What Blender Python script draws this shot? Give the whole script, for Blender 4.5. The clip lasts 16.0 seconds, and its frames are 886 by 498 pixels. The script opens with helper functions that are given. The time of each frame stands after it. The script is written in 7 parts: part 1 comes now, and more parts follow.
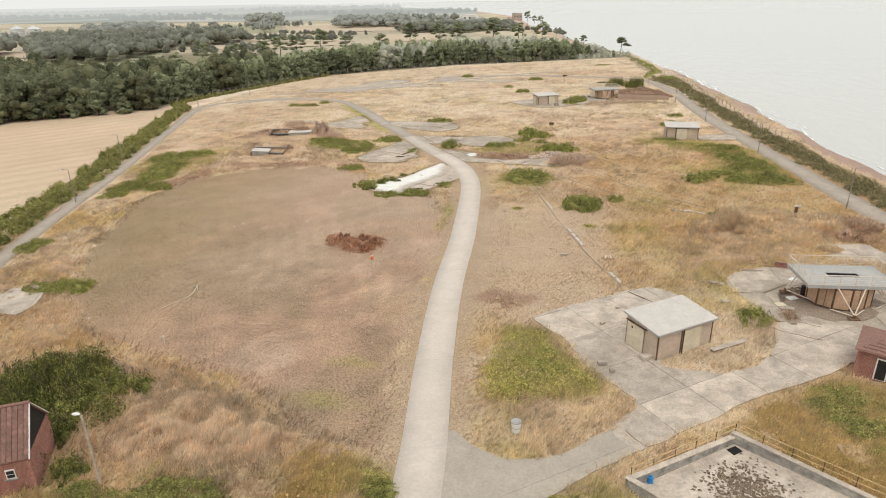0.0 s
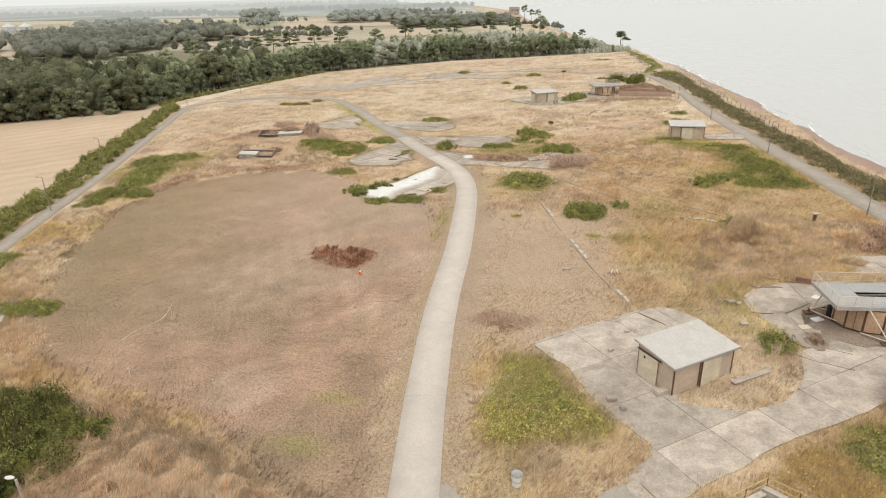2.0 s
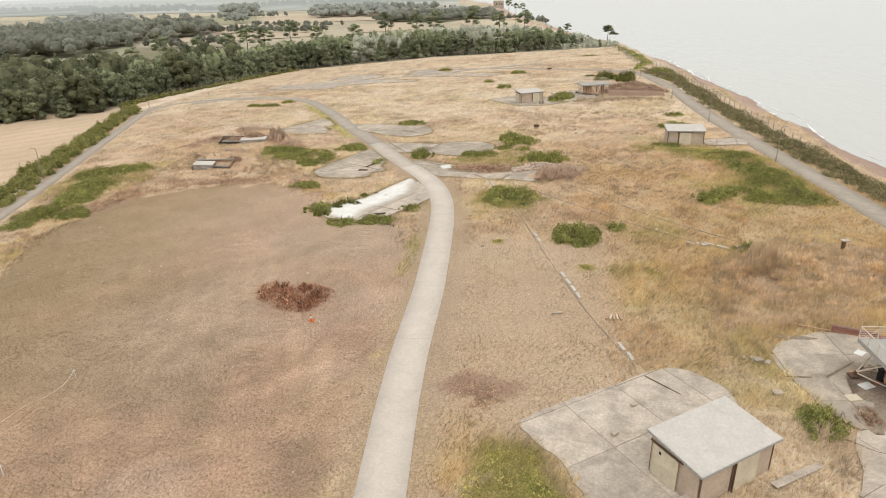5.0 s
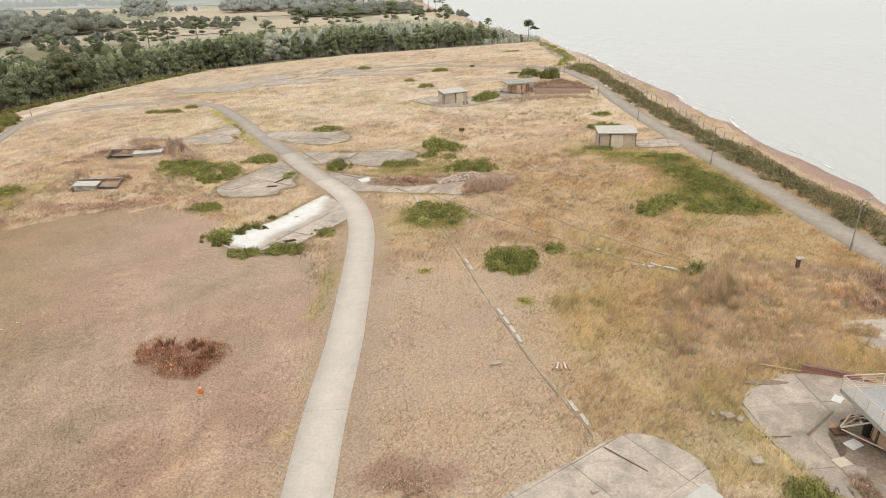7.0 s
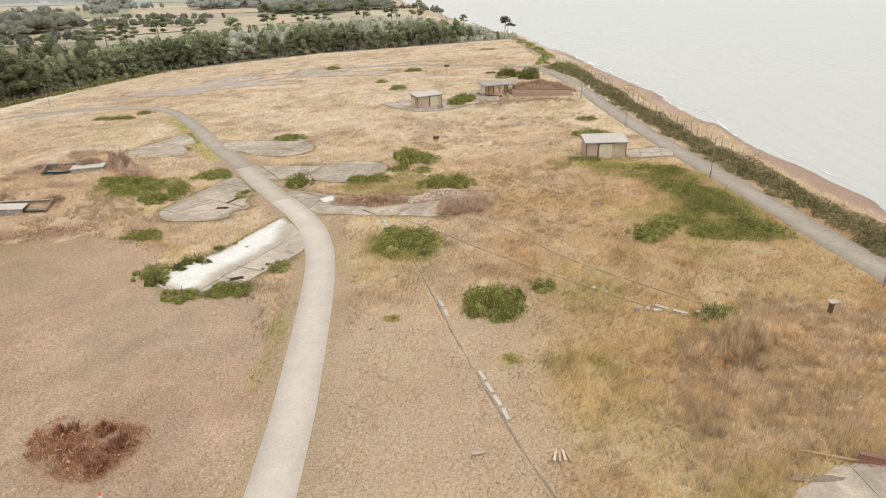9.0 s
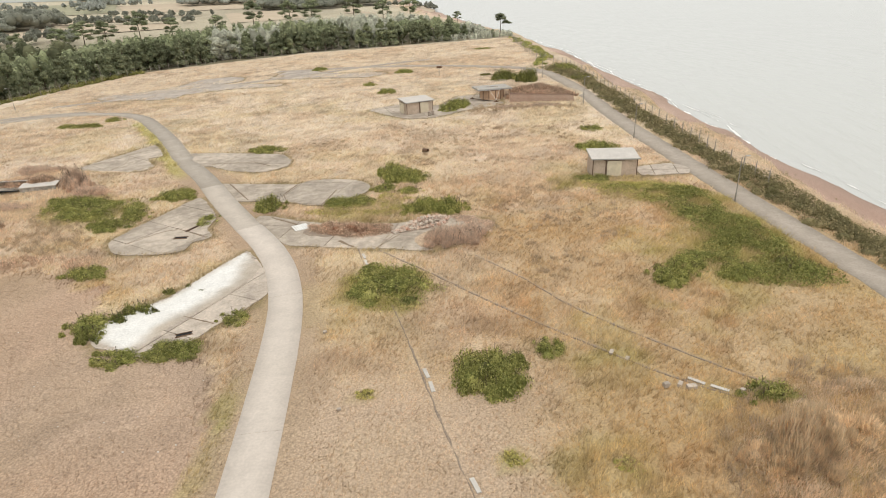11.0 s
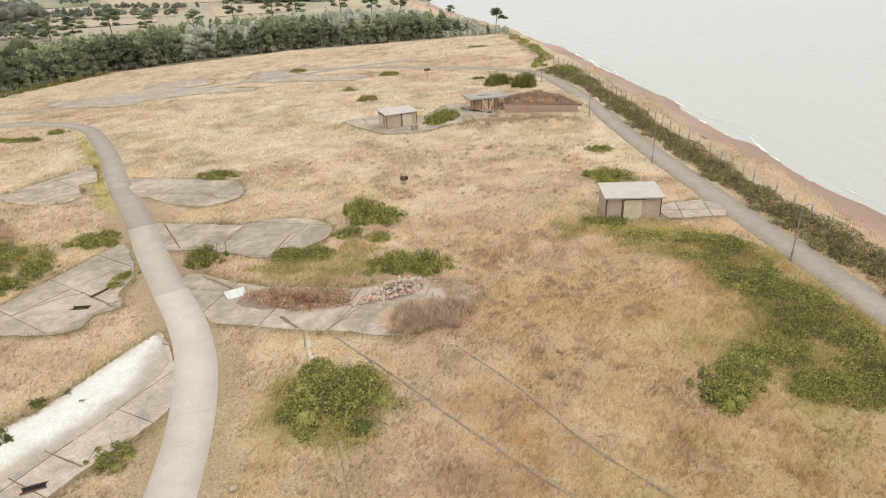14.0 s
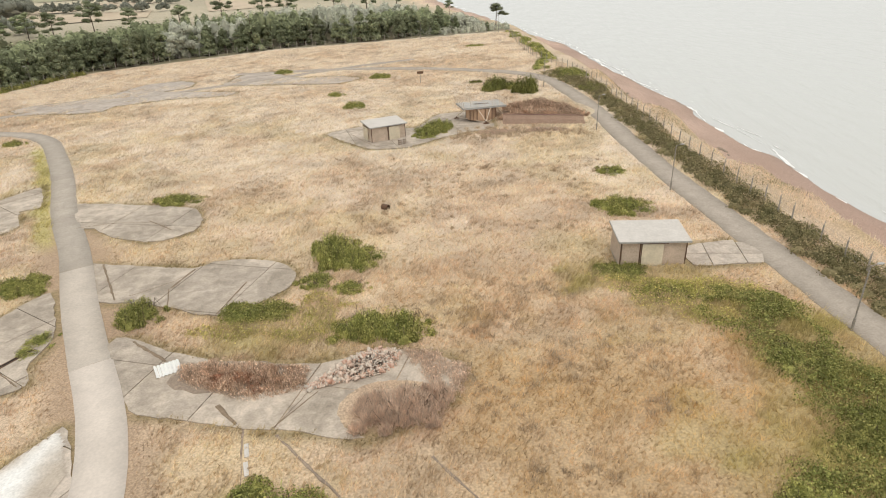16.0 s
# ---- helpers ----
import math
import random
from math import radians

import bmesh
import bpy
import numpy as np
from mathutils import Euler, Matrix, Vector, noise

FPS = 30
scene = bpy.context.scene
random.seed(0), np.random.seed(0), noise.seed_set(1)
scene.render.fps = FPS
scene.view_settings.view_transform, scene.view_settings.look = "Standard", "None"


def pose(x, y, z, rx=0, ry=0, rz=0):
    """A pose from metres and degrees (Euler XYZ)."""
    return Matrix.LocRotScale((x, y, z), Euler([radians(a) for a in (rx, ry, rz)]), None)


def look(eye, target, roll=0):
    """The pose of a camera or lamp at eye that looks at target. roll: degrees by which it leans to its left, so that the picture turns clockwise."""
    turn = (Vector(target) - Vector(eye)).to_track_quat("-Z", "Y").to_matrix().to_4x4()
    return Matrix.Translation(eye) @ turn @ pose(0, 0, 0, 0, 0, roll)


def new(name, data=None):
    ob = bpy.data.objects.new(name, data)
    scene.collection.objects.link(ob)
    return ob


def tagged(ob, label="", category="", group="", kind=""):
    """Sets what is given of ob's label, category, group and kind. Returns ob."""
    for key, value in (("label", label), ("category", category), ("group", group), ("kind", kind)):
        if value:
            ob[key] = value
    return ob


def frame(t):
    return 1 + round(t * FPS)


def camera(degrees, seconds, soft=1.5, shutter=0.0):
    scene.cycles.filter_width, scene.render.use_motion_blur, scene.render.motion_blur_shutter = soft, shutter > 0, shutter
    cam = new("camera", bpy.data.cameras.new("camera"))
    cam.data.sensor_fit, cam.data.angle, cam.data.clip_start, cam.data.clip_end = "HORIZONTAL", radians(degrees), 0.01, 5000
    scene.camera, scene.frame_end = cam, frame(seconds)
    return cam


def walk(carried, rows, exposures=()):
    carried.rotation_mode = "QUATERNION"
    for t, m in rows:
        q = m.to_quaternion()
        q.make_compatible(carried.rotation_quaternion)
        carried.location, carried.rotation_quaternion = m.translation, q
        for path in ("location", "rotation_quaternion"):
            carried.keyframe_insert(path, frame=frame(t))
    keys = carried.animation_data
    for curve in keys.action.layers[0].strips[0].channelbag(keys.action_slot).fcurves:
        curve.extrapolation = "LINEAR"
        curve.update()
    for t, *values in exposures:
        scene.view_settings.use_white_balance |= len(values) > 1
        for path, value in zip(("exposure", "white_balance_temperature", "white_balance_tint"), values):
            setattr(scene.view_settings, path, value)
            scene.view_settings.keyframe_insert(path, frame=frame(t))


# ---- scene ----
from mathutils import geometry

cam = camera(70.6, 16.0, soft=1.0)
PATH = [
    (0, (0.227, -1.249, 28.665), (-0.242, 0.545, 27.916), -1.1),
    (0.5, (0.051, -0.018, 28.644), (-0.418, 1.775, 27.893), -1.2),
    (1, (-0.124, 1.363, 28.643), (-0.593, 3.154, 27.888), -1.4),
    (1.5, (-0.38, 2.866, 28.679), (-0.846, 4.656, 27.918), -1.3),
    (2, (-0.61, 4.491, 28.707), (-1.074, 6.28, 27.943), -1.5),
    (2.5, (-0.838, 6.258, 28.712), (-1.301, 8.046, 27.945), -1.5),
    (3, (-1.061, 8.113, 28.702), (-1.523, 9.9, 27.932), -1.6),
    (5.5, (-1.866, 19.131, 28.272), (-2.254, 20.93, 27.488), -1.7),
    (6, (-2.17, 21.588, 28.234), (-2.501, 23.396, 27.446), -1.7),
    (6.5, (-2.332, 24.16, 28.288), (-2.601, 25.975, 27.493), -1.6),
    (7, (-2.45, 26.829, 28.321), (-2.656, 28.65, 27.519), -1.6),
    (7.5, (-2.57, 29.444, 28.346), (-2.716, 31.267, 27.537), -1.6),
    (8, (-2.684, 32.134, 28.341), (-2.826, 33.956, 27.528), -1.6),
    (8.5, (-2.714, 34.897, 28.241), (-2.854, 36.718, 27.427), -1.7),
    (9, (-2.716, 37.761, 28.102), (-2.855, 39.582, 27.287), -1.7),
    (11.5, (-2.481, 52.269, 28.104), (-2.605, 54.084, 27.272), -1.8),
    (12, (-2.314, 55.335, 28.099), (-2.438, 57.148, 27.263), -1.7),
    (12.5, (-2.171, 58.459, 28.069), (-2.292, 60.271, 27.231), -1.6),
    (13, (-1.901, 61.575, 28.05), (-2.022, 63.385, 27.208), -1.8),
    (13.5, (-1.638, 64.715, 28.057), (-1.759, 66.523, 27.21), -1.9),
    (14, (-1.409, 67.835, 28.066), (-1.527, 69.642, 27.216), -1.8),
    (14.5, (-1.151, 70.885, 28.092), (-1.266, 72.69, 27.24), -1.7),
    (15, (-0.866, 74.058, 28.152), (-0.981, 75.861, 27.294), -1.8),
    (15.5, (-0.588, 77.312, 28.227), (-0.704, 79.112, 27.364), -1.8),
    (16, (-0.285, 80.575, 28.294), (-0.409, 82.372, 27.425), -1.9),
]
walk(cam, [(t, look(eye, target, roll)) for t, eye, target, roll in PATH])

# ---- world, sun ----
world = bpy.data.worlds.new("overcast")
scene.world = world
world.use_nodes = True
wn, wl = world.node_tree.nodes, world.node_tree.links
sky = wn.new("ShaderNodeTexSky")
sky.sky_type = "NISHITA"
sky.sun_disc = False
sky.sun_elevation, sky.sun_rotation = radians(58), radians(200)
sky.dust_density, sky.air_density = 6.0, 1.0
cloud = wn.new("ShaderNodeMixRGB")
cloud.inputs["Color2"].default_value = (8.75, 8.8, 8.5, 1)
cloud.inputs["Fac"].default_value = 0.93
wl.new(sky.outputs["Color"], cloud.inputs["Color1"])
wl.new(cloud.outputs["Color"], wn["Background"].inputs["Color"])
wn["Background"].inputs["Strength"].default_value = 0.105
sun_data = bpy.data.lights.new("sun", "SUN")
sun_data.energy, sun_data.angle, sun_data.color = 1.5, radians(35), (1.0, 0.95, 0.88)
sun = new("sun", sun_data)
sun.matrix_world = look((0, 0, 200), (-30, 85, 0))

# ---- materials ----


def material(name, base, other=None, rough=0.9, fine=3.0, coarse=0.15, spread=0.25, patch=0.6, bump=0.3, metal=0.0,
             attribute="", by_object=0.0, by_island=0.0, spec=0.3, through_light=0.0, stain=0.0, stain_size=1.1, hue_island=0.0):
    """A surface whose colour varies at two scales, with fine relief; sizes are in waves a metre."""
    m = bpy.data.materials.new(name)
    m.use_nodes = True
    n, l = m.node_tree.nodes, m.node_tree.links
    b = n["Principled BSDF"]
    b.inputs["Roughness"].default_value, b.inputs["Metallic"].default_value = rough, metal
    b.inputs["Specular IOR Level"].default_value = spec
    place = n.new("ShaderNodeNewGeometry")

    def waves(scale, detail):
        w = n.new("ShaderNodeTexNoise")
        w.inputs["Scale"].default_value, w.inputs["Detail"].default_value = scale, detail
        l.new(place.outputs["Position"], w.inputs["Vector"])
        return w

    def ramp(source, low, high):
        r = n.new("ShaderNodeMapRange")
        r.inputs["From Min"].default_value, r.inputs["From Max"].default_value = 0.3, 0.7
        r.inputs["To Min"].default_value, r.inputs["To Max"].default_value = low, high
        l.new(source, r.inputs["Value"])
        return r.outputs["Result"]

    small, large = waves(fine, 5), waves(coarse, 3)
    two = n.new("ShaderNodeMixRGB")
    if attribute:
        a = n.new("ShaderNodeAttribute")
        a.attribute_name = attribute
        l.new(a.outputs["Color"], two.inputs["Color1"])
        shade = n.new("ShaderNodeMixRGB")
        shade.blend_type = "MULTIPLY"
        shade.inputs["Fac"].default_value = 1
        shade.inputs["Color2"].default_value = (*(other or (0.8, 0.8, 0.8)), 1)
        l.new(a.outputs["Color"], shade.inputs["Color1"])
        l.new(shade.outputs["Color"], two.inputs["Color2"])
    else:
        two.inputs["Color1"].default_value = (*base, 1)
        two.inputs["Color2"].default_value = (*(other or [0.75 * c for c in base]), 1)
    share = ramp(large.outputs["Fac"], 0.0, patch)
    if hue_island:
        pick, sway, both_ways = n.new("ShaderNodeNewGeometry"), n.new("ShaderNodeMath"), n.new("ShaderNodeMath")
        sway.operation, both_ways.operation, both_ways.use_clamp = "MULTIPLY_ADD", "ADD", True
        sway.inputs[1].default_value, sway.inputs[2].default_value = 2 * hue_island, -hue_island
        l.new(pick.outputs["Random Per Island"], sway.inputs[0])
        l.new(share, both_ways.inputs[0])
        l.new(sway.outputs["Value"], both_ways.inputs[1])
        share = both_ways.outputs["Value"]
    l.new(share, two.inputs["Fac"])
    grain = n.new("ShaderNodeHueSaturation")
    l.new(two.outputs["Color"], grain.inputs["Color"])
    value = ramp(small.outputs["Fac"], 1 - spread, 1 + spread)
    if stain:
        blot, wash = waves(stain_size, 8), n.new("ShaderNodeMath")
        blot.inputs["Distortion"].default_value = 0.8
        wash.operation = "MULTIPLY"
        l.new(value, wash.inputs[0])
        l.new(ramp(blot.outputs["Fac"], 1 - stain, 1 + 0.6 * stain), wash.inputs[1])
        value = wash.outputs["Value"]
    for amount, kind, output in ((by_object, "ShaderNodeObjectInfo", "Random"), (by_island, "ShaderNodeNewGeometry", "Random Per Island")):
        if amount:
            info = n.new(kind)
            r = n.new("ShaderNodeMapRange")
            r.inputs["To Min"].default_value, r.inputs["To Max"].default_value = 1 - amount, 1 + amount
            l.new(info.outputs[output], r.inputs["Value"])
            times = n.new("ShaderNodeMath")
            times.operation = "MULTIPLY"
            l.new(value, times.inputs[0])
            l.new(r.outputs["Result"], times.inputs[1])
            value = times.outputs["Value"]
    l.new(value, grain.inputs["Value"])
    l.new(grain.outputs["Color"], b.inputs["Base Color"])
    if bump:
        relief = n.new("ShaderNodeBump")
        relief.inputs["Strength"].default_value, relief.inputs["Distance"].default_value = bump, 0.05
        l.new(small.outputs["Fac"], relief.inputs["Height"])
        l.new(relief.outputs["Normal"], b.inputs["Normal"])
    if through_light:
        lit = n.new("ShaderNodeBsdfTranslucent")
        both = n.new("ShaderNodeMixShader")
        both.inputs["Fac"].default_value = through_light
        l.new(grain.outputs["Color"], lit.inputs["Color"])
        l.new(b.outputs["BSDF"], both.inputs[1])
        l.new(lit.outputs["BSDF"], both.inputs[2])
        l.new(both.outputs["Shader"], n["Material Output"].inputs["Surface"])
    return m


GROUND = material("ground_cover", (1, 1, 1), (0.87, 0.85, 0.82), fine=6.5, coarse=0.09, spread=0.34, bump=0.25, attribute="tint")
GRASS = material("grass", (1, 1, 1), (0.93, 0.92, 0.88), fine=1.2, coarse=0.12, spread=0.12, bump=0, attribute="tint", by_island=0.1, through_light=0.32)
ROAD = material("pale_concrete_road", (0.59, 0.522, 0.46), (0.52, 0.46, 0.4), fine=5, coarse=0.25, spread=0.07, bump=0.1, by_object=0.03, rough=0.85, stain=0.09, stain_size=0.5)
ROAD_OLD = material("old_grey_concrete_road", (0.41, 0.36, 0.305), (0.34, 0.295, 0.245), fine=5, coarse=0.25, spread=0.1, bump=0.12, by_object=0.05, rough=0.85, stain=0.12, stain_size=0.5)
ROAD_MID = material("worn_concrete_road", (0.51, 0.448, 0.385), (0.44, 0.383, 0.325), fine=5, coarse=0.25, spread=0.09, bump=0.12, by_object=0.04, rough=0.85, stain=0.1, stain_size=0.5)
SLAB_OLD = material("stained_grey_concrete", (0.49, 0.418, 0.345), (0.32, 0.27, 0.215), fine=6, coarse=0.3, spread=0.14, patch=0.9, bump=0.05, by_object=0.11, rough=0.85, stain=0.26, stain_size=0.8)
SLAB = material("weathered_concrete", (0.51, 0.44, 0.37), (0.37, 0.31, 0.255), fine=5.5, coarse=0.3, spread=0.15, patch=0.8, bump=0.05, by_object=0.14, rough=0.85, stain=0.24, stain_size=0.8)
CHALK = material("white_crushed_stone", (0.74, 0.73, 0.7), (0.56, 0.53, 0.48), fine=3, coarse=0.6, spread=0.12, patch=0.8, bump=0.4, stain=0.1)
ASPHALT = material("worn_asphalt", (0.4, 0.345, 0.29), (0.33, 0.285, 0.235), fine=6, coarse=0.3, spread=0.12, bump=0.2, stain=0.12)
ASPHALT_PALE = material("worn_grey_hardstanding", (0.46, 0.4, 0.345), (0.38, 0.32, 0.27), fine=3, coarse=0.2, spread=0.15, bump=0.2, stain=0.25, stain_size=0.4)
SOIL = material("dark_soil", (0.24, 0.18, 0.125), fine=5, coarse=0.8)
LEAF = material("bramble_leaf", (0.27, 0.29, 0.085), (0.45, 0.41, 0.15), fine=2.0, coarse=0.5, spread=0.3, bump=0, by_object=0.12, by_island=0.5, through_light=0.42, hue_island=0.4)
LEAF_WEED = material("weed_leaf", (0.45, 0.43, 0.12), (0.6, 0.5, 0.23), fine=2.5, coarse=0.5, spread=0.3, bump=0, by_object=0.12, by_island=0.4, through_light=0.45, hue_island=0.4)
LEAF_BROWN = material("brown_dead_stems", (0.55, 0.39, 0.28), (0.78, 0.62, 0.48), fine=2, coarse=0.6, spread=0.3, bump=0, by_object=0.12, by_island=0.4, through_light=0.48, hue_island=0.4)
LEAF_TRACK = material("hedge_leaf", (0.235, 0.24, 0.075), (0.36, 0.32, 0.12), fine=2, coarse=0.4, spread=0.28, bump=0, by_island=0.45, through_light=0.42, hue_island=0.3)
STRAW_MOUND = material("bleached_stems", (0.8, 0.65, 0.45), (0.72, 0.56, 0.38), fine=2, coarse=0.5, spread=0.25, bump=0, by_object=0.1, by_island=0.25, through_light=0.5)
DIRT = material("brown_dirt", (0.3, 0.235, 0.18), (0.2, 0.155, 0.12), fine=5, coarse=0.7, spread=0.25, bump=0.4)
DEAD_GRASS = material("long_dead_grass", (0.88, 0.74, 0.56), (0.74, 0.58, 0.42), fine=1.2, coarse=0.3, spread=0.2, patch=1.0, bump=0, by_island=0.35, through_light=0.5, hue_island=0.45)
OCHRE_GRASS = material("ochre_grass", (0.66, 0.49, 0.23), (0.54, 0.44, 0.2), fine=1.2, coarse=0.3, spread=0.2, bump=0, by_island=0.35, through_light=0.5, hue_island=0.5)
LEAF_DARK = material("shrub_leaf", (0.135, 0.155, 0.045), (0.33, 0.3, 0.095), fine=2, coarse=0.6, spread=0.35, bump=0, by_object=0.2, by_island=0.5, through_light=0.4, hue_island=0.3)
LEAF_HEDGE = material("clifftop_scrub_leaf", (0.2, 0.185, 0.085), (0.39, 0.31, 0.18), fine=2, coarse=0.3, spread=0.25, bump=0, by_island=0.4, through_light=0.4, hue_island=0.25)
LEAF_DRY = material("dead_twigs", (0.74, 0.59, 0.47), (0.6, 0.47, 0.37), fine=2, coarse=0.6, spread=0.2, bump=0, by_object=0.1, by_island=0.25, through_light=0.45)
LEAF_RUST = material("rust_dock", (0.43, 0.215, 0.13), (0.6, 0.4, 0.27), fine=2, coarse=0.6, spread=0.3, bump=0, by_object=0.12, by_island=0.5, through_light=0.42, hue_island=0.35)
STRAW = material("bleached_straw", (0.58, 0.47, 0.345), (0.46, 0.345, 0.225), fine=1.5, coarse=0.2, spread=0.2, bump=0, by_island=0.35, through_light=0.4, hue_island=0.4)
PINE = material("pine_needles", (0.225, 0.25, 0.145), (0.295, 0.305, 0.185), fine=0.6, coarse=0.06, spread=0.25, bump=0, by_object=0.3, by_island=0.4, through_light=0.4, hue_island=0.2)
OAK = material("oak_leaf", (0.17, 0.185, 0.105), (0.26, 0.245, 0.135), fine=0.6, coarse=0.06, spread=0.25, bump=0, by_object=0.35, by_island=0.3, through_light=0.4, hue_island=0.2)
WILLOW = material("silver_leaf", (0.6, 0.6, 0.5), (0.47, 0.48, 0.37), fine=0.6, coarse=0.06, spread=0.2, bump=0, by_object=0.15, by_island=0.3, through_light=0.4)
BARK = material("bark", (0.12, 0.09, 0.065), fine=6, coarse=0.8, bump=0.6)
FELT = material("pale_roof_felt", (0.56, 0.525, 0.485), (0.49, 0.455, 0.415), fine=5, coarse=0.6, spread=0.07, bump=0.15, rough=0.85, stain=0.07)
RENDER = material("pebble_dash", (0.55, 0.44, 0.35), (0.45, 0.36, 0.28), fine=12, coarse=0.9, spread=0.16, bump=0.5, stain=0.14)
CREAM = material("cream_painted_sheet", (0.66, 0.585, 0.45), (0.55, 0.48, 0.36), fine=5, coarse=0.8, spread=0.07, bump=0.1, rough=0.6, stain=0.1)
BROWN = material("rusty_trim", (0.12, 0.075, 0.05), (0.2, 0.11, 0.065), fine=8, coarse=1.5, bump=0.3)
STEEL = material("galvanised_steel", (0.42, 0.415, 0.4), (0.34, 0.33, 0.315), fine=6, coarse=0.8, spread=0.14, rough=0.6, metal=0.1, bump=0.15)
TIMBER = material("faded_plywood", (0.5, 0.34, 0.23), (0.38, 0.25, 0.165), fine=5, coarse=0.7, spread=0.15, bump=0.2, by_object=0.1)
PALE_PAINT = material("chipped_cream_paint", (0.7, 0.62, 0.52), (0.55, 0.42, 0.31), fine=9, coarse=1.5, spread=0.12, bump=0.2)
BRICK = material("red_brick", (0.35, 0.148, 0.112), (0.25, 0.105, 0.08), fine=9, coarse=0.9, spread=0.22, bump=0.4, by_object=0.12)


def coursed(m):
    """Lays mortar courses over a brick surface."""
    n, l = m.node_tree.nodes, m.node_tree.links
    where, split, add, join, courses, over = (n.new("ShaderNode" + k) for k in ("TexCoord", "SeparateXYZ", "Math", "CombineXYZ", "TexBrick", "MixRGB"))
    l.new(where.outputs["Object"], split.inputs["Vector"])
    l.new(split.outputs["X"], add.inputs[0])
    l.new(split.outputs["Y"], add.inputs[1])
    l.new(add.outputs["Value"], join.inputs["X"])
    l.new(split.outputs["Z"], join.inputs["Y"])
    l.new(join.outputs["Vector"], courses.inputs["Vector"])
    courses.inputs["Scale"].default_value = 1.0
    courses.inputs["Brick Width"].default_value, courses.inputs["Row Height"].default_value = 0.225, 0.075
    courses.inputs["Mortar Size"].default_value = 0.008
    for key, c in (("Color1", (1, 1, 1, 1)), ("Color2", (0.72, 0.7, 0.7, 1)), ("Mortar", (1.5, 2.2, 2.4, 1))):
        courses.inputs[key].default_value = c
    over.blend_type = "MULTIPLY"
    over.inputs["Fac"].default_value = 1
    b = n["Principled BSDF"]
    l.new(b.inputs["Base Color"].links[0].from_socket, over.inputs["Color1"])
    l.new(courses.outputs["Color"], over.inputs["Color2"])
    l.new(over.outputs["Color"], b.inputs["Base Color"])


coursed(BRICK)
TILE = material("clay_roof_tile", (0.235, 0.135, 0.108), (0.18, 0.105, 0.088), fine=6, coarse=0.7, spread=0.2, bump=0.4, by_object=0.18)
BLACK = material("black_boarding", (0.025, 0.024, 0.023), fine=6, coarse=0.8, rough=0.7)
WHITE = material("white_paint", (0.78, 0.77, 0.74), fine=6, coarse=0.9, spread=0.05, rough=0.5)
POST = material("lamp_post_steel", (0.3, 0.28, 0.25), (0.24, 0.2, 0.16), fine=8, coarse=1.0, rough=0.7)
WOODPOST = material("grey_post", (0.4, 0.36, 0.31), fine=8, coarse=1.0)
BROWN_BRICK = material("brown_brick", (0.46, 0.34, 0.27), (0.38, 0.26, 0.2), fine=9, coarse=0.9, spread=0.2, bump=0.4, by_object=0.1)
# near-black colour that stands for the shade inside openings
DARK = material("void_shade", (0.02, 0.019, 0.018), fine=3, coarse=0.5)
RUBBLE = material("broken_rubble", (0.66, 0.57, 0.48), (0.36, 0.2, 0.14), fine=5, coarse=1.5, spread=0.25, patch=0.5, bump=0.3, by_island=0.3, hue_island=0.6)
YELLOW = material("yellow_handrail", (0.55, 0.4, 0.2), (0.4, 0.26, 0.13), fine=8, coarse=1.0)
STAINED = material("stained_concrete", (0.43, 0.4, 0.355), (0.17, 0.16, 0.145), fine=3.5, coarse=1.3, spread=0.25, patch=0.85, bump=0.3)
ORANGE = material("orange_plastic", (0.75, 0.18, 0.05), fine=5, coarse=1, rough=0.5)
BLUE = material("blue_plastic", (0.04, 0.25, 0.6), fine=5, coarse=1, rough=0.4)
SILO = material("silo_steel", (0.6, 0.61, 0.61), fine=1, coarse=0.1, rough=0.5)

# ---- shape of the land ----
COAST_Y = [-400, 0, 60, 100, 130, 165, 225, 290, 350, 450, 600, 900, 1200, 1600, 3000, 6000]
COAST_X = [95, 60, 50, 43, 38, 34, 28, 18, 9, -18, -60, -135, -190, -330, -1200, -3500]


def smooth(a, b, v):
    t = np.clip((v - a) / (b - a), 0, 1)
    return t * t * (3 - 2 * t)


def hashed(i, j, seed):
    v = np.sin(i * 127.1 + j * 311.7 + seed * 74.7) * 43758.5453
    return v - np.floor(v)


def ripple(x, y, size, seed=0):
    """Smooth random heights of 0 to 1, one hill in about size metres."""
    x, y = np.asarray(x, float) / size, np.asarray(y, float) / size
    i, j = np.floor(x), np.floor(y)
    u, v = x - i, y - j
    u, v = u * u * (3 - 2 * u), v * v * (3 - 2 * v)
    top = hashed(i, j, seed) * (1 - u) + hashed(i + 1, j, seed) * u
    low = hashed(i, j + 1, seed) * (1 - u) + hashed(i + 1, j + 1, seed) * u
    return top * (1 - v) + low * v


def cloudy(x, y, size, seed, octaves=4):
    """Ripples of several sizes, the largest size metres wide, of about 0 to 1."""
    total, weight = 0.0, 0.0
    for k in range(octaves):
        turned = 0.6 * k
        u, v = x * math.cos(turned) + y * math.sin(turned), y * math.cos(turned) - x * math.sin(turned)
        total = total + ripple(u, v, size / 2**k, seed + 17 * k) * 0.6**k
        weight += 0.6**k
    return total / weight


def slope(x, y):
    return 0.03645 * np.clip(x, -230, 400) - 0.0008 * y


